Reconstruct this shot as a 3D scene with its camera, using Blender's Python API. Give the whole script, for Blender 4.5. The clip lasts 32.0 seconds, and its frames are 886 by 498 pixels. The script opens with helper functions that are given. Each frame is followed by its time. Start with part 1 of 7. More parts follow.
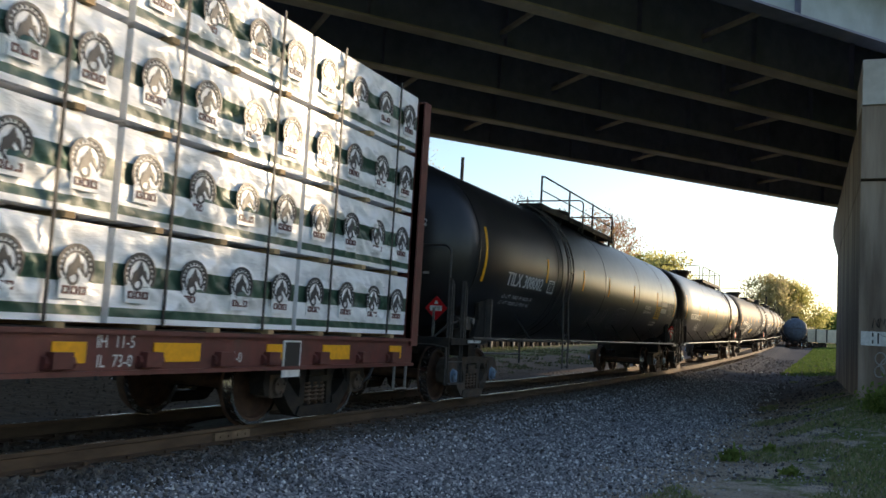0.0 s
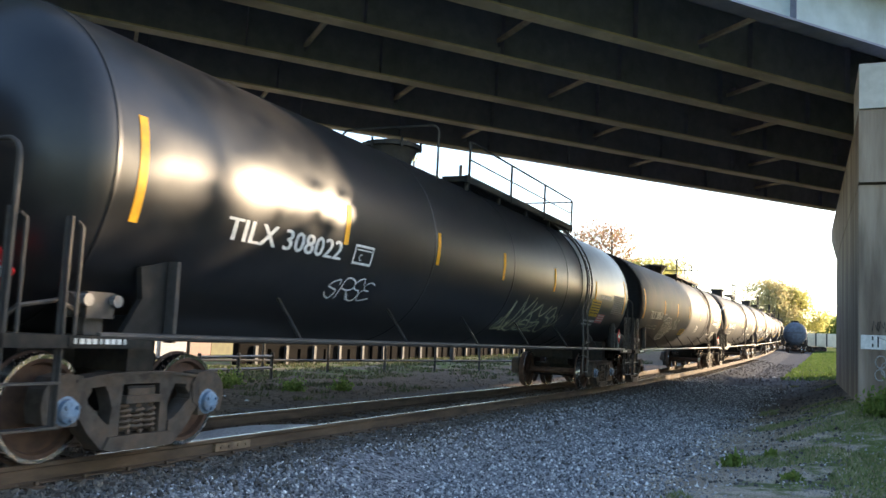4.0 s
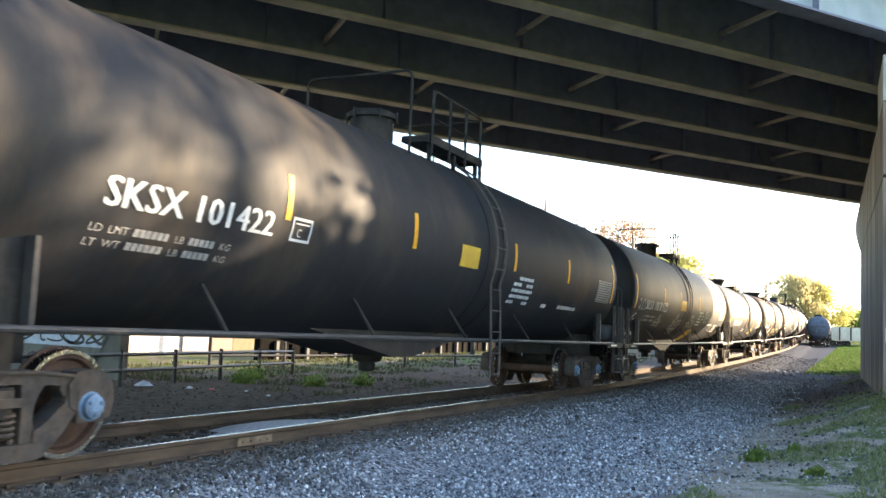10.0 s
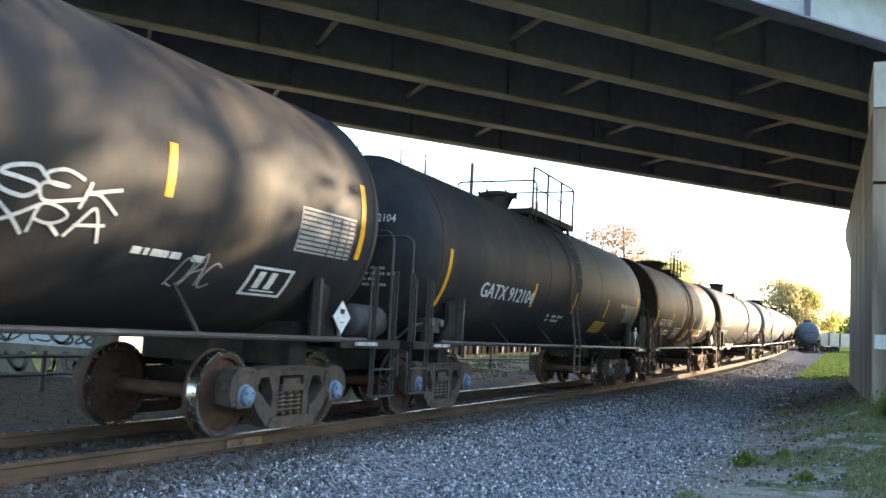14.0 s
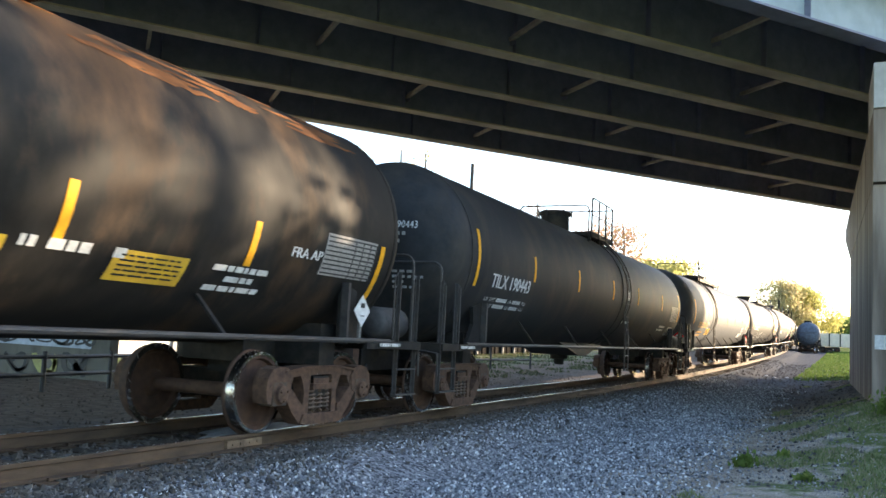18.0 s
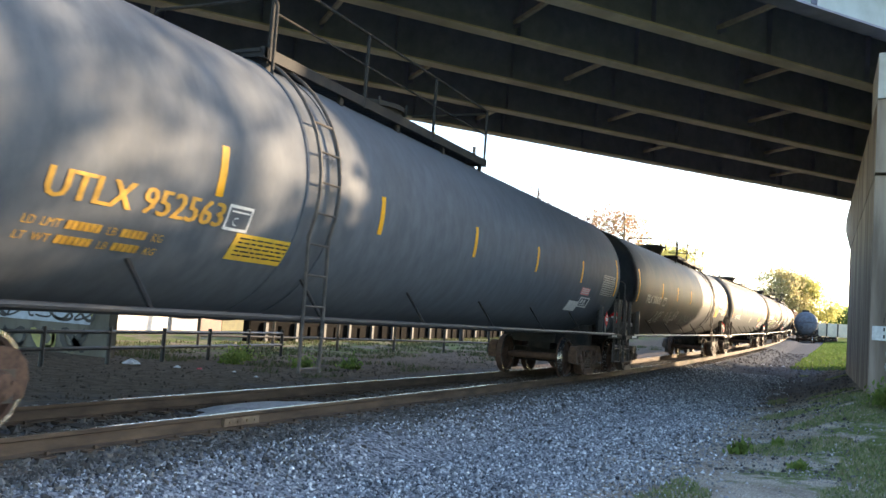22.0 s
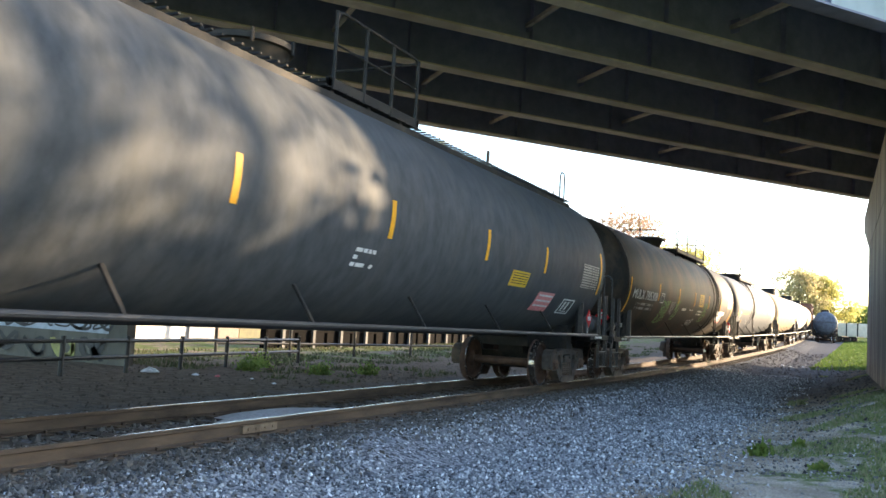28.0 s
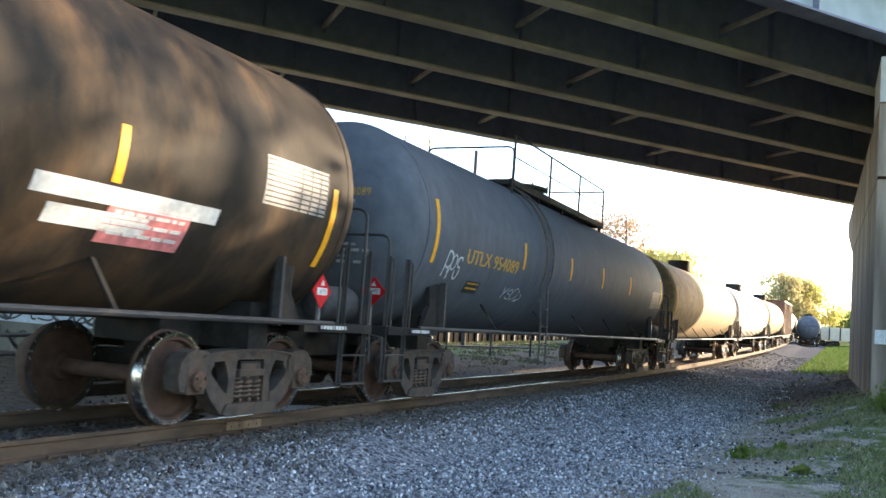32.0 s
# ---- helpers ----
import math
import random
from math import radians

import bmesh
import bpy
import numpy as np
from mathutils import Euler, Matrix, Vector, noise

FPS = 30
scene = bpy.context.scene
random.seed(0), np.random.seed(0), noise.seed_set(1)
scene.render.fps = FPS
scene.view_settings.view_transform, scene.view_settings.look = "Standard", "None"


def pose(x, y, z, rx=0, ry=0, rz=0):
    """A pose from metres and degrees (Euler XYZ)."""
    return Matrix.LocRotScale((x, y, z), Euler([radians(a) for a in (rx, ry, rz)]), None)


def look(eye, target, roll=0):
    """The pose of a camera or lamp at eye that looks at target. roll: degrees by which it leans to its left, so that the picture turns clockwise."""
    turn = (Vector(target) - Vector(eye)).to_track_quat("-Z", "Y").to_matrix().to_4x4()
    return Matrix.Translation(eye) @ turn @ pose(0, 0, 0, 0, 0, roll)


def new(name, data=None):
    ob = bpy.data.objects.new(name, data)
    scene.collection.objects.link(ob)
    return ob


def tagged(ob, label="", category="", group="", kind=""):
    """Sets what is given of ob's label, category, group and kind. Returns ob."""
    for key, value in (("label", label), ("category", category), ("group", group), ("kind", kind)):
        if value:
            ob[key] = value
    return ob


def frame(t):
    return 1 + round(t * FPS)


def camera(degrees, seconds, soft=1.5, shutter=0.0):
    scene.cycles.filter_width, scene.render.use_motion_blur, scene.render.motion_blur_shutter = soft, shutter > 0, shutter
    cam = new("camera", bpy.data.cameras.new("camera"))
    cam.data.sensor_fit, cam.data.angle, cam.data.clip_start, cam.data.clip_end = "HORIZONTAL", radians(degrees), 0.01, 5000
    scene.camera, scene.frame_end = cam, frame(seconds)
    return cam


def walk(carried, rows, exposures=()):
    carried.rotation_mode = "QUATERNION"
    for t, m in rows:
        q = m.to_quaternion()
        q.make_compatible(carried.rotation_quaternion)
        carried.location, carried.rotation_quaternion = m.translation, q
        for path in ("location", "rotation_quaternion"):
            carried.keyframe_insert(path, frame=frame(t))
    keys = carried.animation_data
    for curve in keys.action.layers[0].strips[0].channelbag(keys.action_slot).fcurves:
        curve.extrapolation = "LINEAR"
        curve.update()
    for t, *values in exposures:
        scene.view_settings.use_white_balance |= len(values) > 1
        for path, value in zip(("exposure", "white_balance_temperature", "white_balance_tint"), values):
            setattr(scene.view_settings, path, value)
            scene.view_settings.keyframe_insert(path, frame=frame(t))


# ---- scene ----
# One world: y runs along the track away from the camera, x to the right, z = 0 at the rail head.
EYE_Z = 1.2154
TRACK_X = -6.897
PATH = (
    (0.0, 24.063, 5.195, -3.316),
    (0.5, 24.014, 5.168, -3.348),
    (1.0, 23.911, 5.174, -3.303),
    (1.5, 24.072, 5.321, -3.248),
    (2.0, 24.205, 5.447, -2.887),
    (2.5, 24.182, 5.415, -2.761),
    (3.0, 24.072, 5.574, -2.721),
    (3.5, 24.036, 5.718, -2.730),
    (5.5, 24.170, 5.675, -2.717),
    (6.0, 24.290, 5.912, -2.630),
    (6.5, 24.605, 6.130, -2.603),
    (7.0, 25.195, 6.104, -2.474),
    (7.5, 25.548, 5.687, -2.786),
    (8.0, 25.659, 5.529, -2.470),
    (8.5, 25.922, 5.372, -2.492),
    (9.0, 25.800, 5.130, -2.309),
    (9.5, 25.670, 5.274, -2.663),
    (10.0, 25.365, 5.322, -2.584),
    (10.5, 25.292, 5.267, -2.653),
    (11.0, 25.111, 5.357, -2.711),
    (11.5, 24.793, 5.566, -2.692),
    (12.0, 24.648, 5.801, -2.517),
    (12.5, 24.611, 6.065, -2.689),
    (13.0, 24.777, 6.038, -2.967),
    (13.5, 24.779, 5.750, -2.969),
    (14.0, 24.768, 5.546, -2.991),
    (14.5, 24.738, 5.432, -3.151),
    (16.5, 24.202, 5.524, -3.601),
    (17.0, 24.341, 5.706, -3.102),
    (17.5, 24.518, 5.813, -3.335),
    (18.0, 24.782, 5.579, -2.975),
    (18.5, 25.063, 5.228, -2.704),
    (19.0, 25.145, 5.035, -3.211),
    (19.5, 24.906, 5.325, -3.524),
    (20.0, 24.838, 5.322, -3.367),
    (20.5, 24.618, 5.067, -3.747),
    (21.0, 24.841, 4.902, -3.714),
    (21.5, 24.811, 4.582, -3.945),
    (22.0, 24.681, 4.452, -4.068),
    (22.5, 24.528, 4.574, -4.013),
    (23.0, 24.487, 4.741, -3.852),
    (23.5, 24.541, 5.077, -3.947),
    (24.0, 24.519, 5.296, -3.834),
    (24.5, 24.591, 5.141, -3.553),
    (26.5, 24.679, 4.776, -3.383),
    (27.0, 24.949, 4.707, -2.933),
    (27.5, 25.418, 4.735, -3.017),
    (28.0, 25.742, 4.685, -3.342),
    (28.5, 25.965, 4.434, -3.166),
    (29.0, 26.129, 4.261, -3.363),
    (29.5, 26.044, 4.152, -3.551),
    (30.0, 25.888, 4.115, -3.726),
    (30.5, 25.508, 4.395, -4.120),
    (31.0, 25.123, 4.477, -4.232),
    (31.5, 24.888, 4.604, -4.179),
    (32.0, 24.810, 4.689, -4.080),
)
cam = camera(53.65, 32.0, soft=1.5, shutter=0.12)
walk(cam, [(t, pose(0, 0, EYE_Z, 90 + tilt, lean, turn)) for t, turn, tilt, lean in PATH],
     exposures=((0, 0.61, 6500, 13), (0.6, 0.86, 6500, 13), (1.0, 0.99, 6500, 13), (2.0, 1.36, 6500, 13), (3.5, 1.71, 6500, 13), (6, 2.03, 6500, 13), (8, 2.13, 6500, 13), (9, 2.27, 6500, 13), (10, 2.33, 6500, 13), (12.5, 2.25, 6500, 13), (14.5, 2.15, 6500, 13), (17, 2.07, 6500, 13), (24, 2.10, 6500, 13), (27, 2.17, 6500, 13), (30, 2.27, 6500, 13), (32, 2.17, 6500, 13)))

# ---- light ----
SUN_AZ, SUN_EL = 36.0, 12.0
world = bpy.data.worlds.new("world")
scene.world = world
world.use_nodes = True
wn = world.node_tree.nodes
sky = wn.new("ShaderNodeTexSky")
sky.sky_type, sky.sun_disc = "NISHITA", False
sky.sun_elevation, sky.sun_rotation = radians(SUN_EL), radians(SUN_AZ)
sky.air_density, sky.dust_density, sky.ozone_density = 1.0, 1.0, 1.9
wn["Background"].inputs["Strength"].default_value = 0.20
world.node_tree.links.new(sky.outputs[0], wn["Background"].inputs[0])
sun = new("sun", bpy.data.lights.new("sun", "SUN"))
sun.data.energy, sun.data.angle, sun.data.color = 5.0, radians(0.45), (1.0, 0.78, 0.51)
s_az, s_el = radians(SUN_AZ), radians(SUN_EL)
SUN_WAY = Vector((math.sin(s_az) * math.cos(s_el), math.cos(s_az) * math.cos(s_el), math.sin(s_el)))
sun.matrix_world = look(SUN_WAY * 100, (0, 0, 0))


# ---- materials ----
def material(name, colour, rough=0.6, metal=0.0, dark=None, scale=6.0, amount=0.5, bump=0.0, bump_scale=60.0,
             grime=None, grime_scale=1.2, grime_amount=0.4, stretch=(1, 1, 1), rough_var=0.1, vary=0.0, coat=0.0, spec=0.5):
    """A principled surface with grain at two scales, object coordinates in metres."""
    m = bpy.data.materials.new(name)
    m.use_nodes = True
    t = m.node_tree
    n, l = t.nodes, t.links
    b = n["Principled BSDF"]
    co = n.new("ShaderNodeTexCoord")
    mp = n.new("ShaderNodeMapping")
    mp.inputs["Scale"].default_value = stretch
    l.new(co.outputs["Object"], mp.inputs[0])
    fine = n.new("ShaderNodeTexNoise")
    fine.inputs["Scale"].default_value, fine.inputs["Detail"].default_value, fine.inputs["Roughness"].default_value = scale, 6, 0.6
    l.new(mp.outputs[0], fine.inputs["Vector"])
    r = n.new("ShaderNodeValToRGB")
    d = dark or tuple(c * 0.6 for c in colour)
    r.color_ramp.elements[0].position, r.color_ramp.elements[1].position = 0.5 - 0.3 * amount, 0.5 + 0.3 * amount
    r.color_ramp.elements[0].color, r.color_ramp.elements[1].color = (*d, 1), (*colour, 1)
    l.new(fine.outputs[0], r.inputs[0])
    out = r.outputs[0]
    if grime:
        big = n.new("ShaderNodeTexNoise")
        big.inputs["Scale"].default_value, big.inputs["Detail"].default_value, big.inputs["Roughness"].default_value = grime_scale, 8, 0.65
        l.new(mp.outputs[0], big.inputs["Vector"])
        r2 = n.new("ShaderNodeValToRGB")
        r2.color_ramp.elements[0].position, r2.color_ramp.elements[1].position = 0.48, 0.72
        l.new(big.outputs[0], r2.inputs[0])
        sc = n.new("ShaderNodeMath")
        sc.operation = "MULTIPLY"
        sc.inputs[1].default_value = grime_amount
        l.new(r2.outputs[0], sc.inputs[0])
        mx = n.new("ShaderNodeMix")
        mx.data_type = "RGBA"
        l.new(sc.outputs[0], mx.inputs[0])
        l.new(out, mx.inputs[6])
        mx.inputs[7].default_value = (*grime, 1)
        out = mx.outputs[2]
    if vary:
        inf = n.new("ShaderNodeObjectInfo")
        hs = n.new("ShaderNodeHueSaturation")
        mr = n.new("ShaderNodeMapRange")
        mr.inputs[3].default_value, mr.inputs[4].default_value = 1 - vary, 1 + vary
        l.new(inf.outputs["Random"], mr.inputs[0])
        l.new(mr.outputs[0], hs.inputs["Value"])
        l.new(out, hs.inputs["Color"])
        out = hs.outputs[0]
    l.new(out, b.inputs["Base Color"])
    rr = n.new("ShaderNodeMapRange")
    rr.inputs[3].default_value, rr.inputs[4].default_value = max(0.02, rough - rough_var), min(1, rough + rough_var)
    l.new(fine.outputs[0], rr.inputs[0])
    l.new(rr.outputs[0], b.inputs["Roughness"])
    b.inputs["Metallic"].default_value = metal
    b.inputs["Coat Weight"].default_value = coat
    b.inputs["Specular IOR Level"].default_value = spec
    if bump:
        nb = n.new("ShaderNodeTexNoise")
        nb.inputs["Scale"].default_value, nb.inputs["Detail"].default_value = bump_scale, 4
        l.new(mp.outputs[0], nb.inputs["Vector"])
        bp = n.new("ShaderNodeBump")
        bp.inputs["Strength"].default_value, bp.inputs["Distance"].default_value = bump, 0.02
        l.new(nb.outputs[0], bp.inputs["Height"])
        l.new(bp.outputs[0], b.inputs["Normal"])
    return m


def island_material(name, colours, rough=0.85, translucent=0.0):
    """A surface whose loose pieces (leaves, stones) each take a colour of their own."""
    m = bpy.data.materials.new(name)
    m.use_nodes = True
    n, l = m.node_tree.nodes, m.node_tree.links
    b = n["Principled BSDF"]
    geo = n.new("ShaderNodeNewGeometry")
    r = n.new("ShaderNodeValToRGB")
    r.color_ramp.elements.remove(r.color_ramp.elements[0])
    for i, c in enumerate(colours):
        e = r.color_ramp.elements[0] if i == 0 else r.color_ramp.elements.new(i / max(1, len(colours) - 1))
        e.position, e.color = i / max(1, len(colours) - 1), (*c, 1)
    l.new(geo.outputs["Random Per Island"], r.inputs[0])
    l.new(r.outputs[0], b.inputs["Base Color"])
    b.inputs["Roughness"].default_value = rough
    b.inputs["Specular IOR Level"].default_value = 0.12
    if translucent:
        tr = n.new("ShaderNodeBsdfTranslucent")
        l.new(r.outputs[0], tr.inputs[0])
        mx = n.new("ShaderNodeMixShader")
        mx.inputs[0].default_value = translucent
        l.new(b.outputs[0], mx.inputs[1])
        l.new(tr.outputs[0], mx.inputs[2])
        l.new(mx.outputs[0], n["Material Output"].inputs[0])
    return m


STREAK = (0.35, 1, 1)
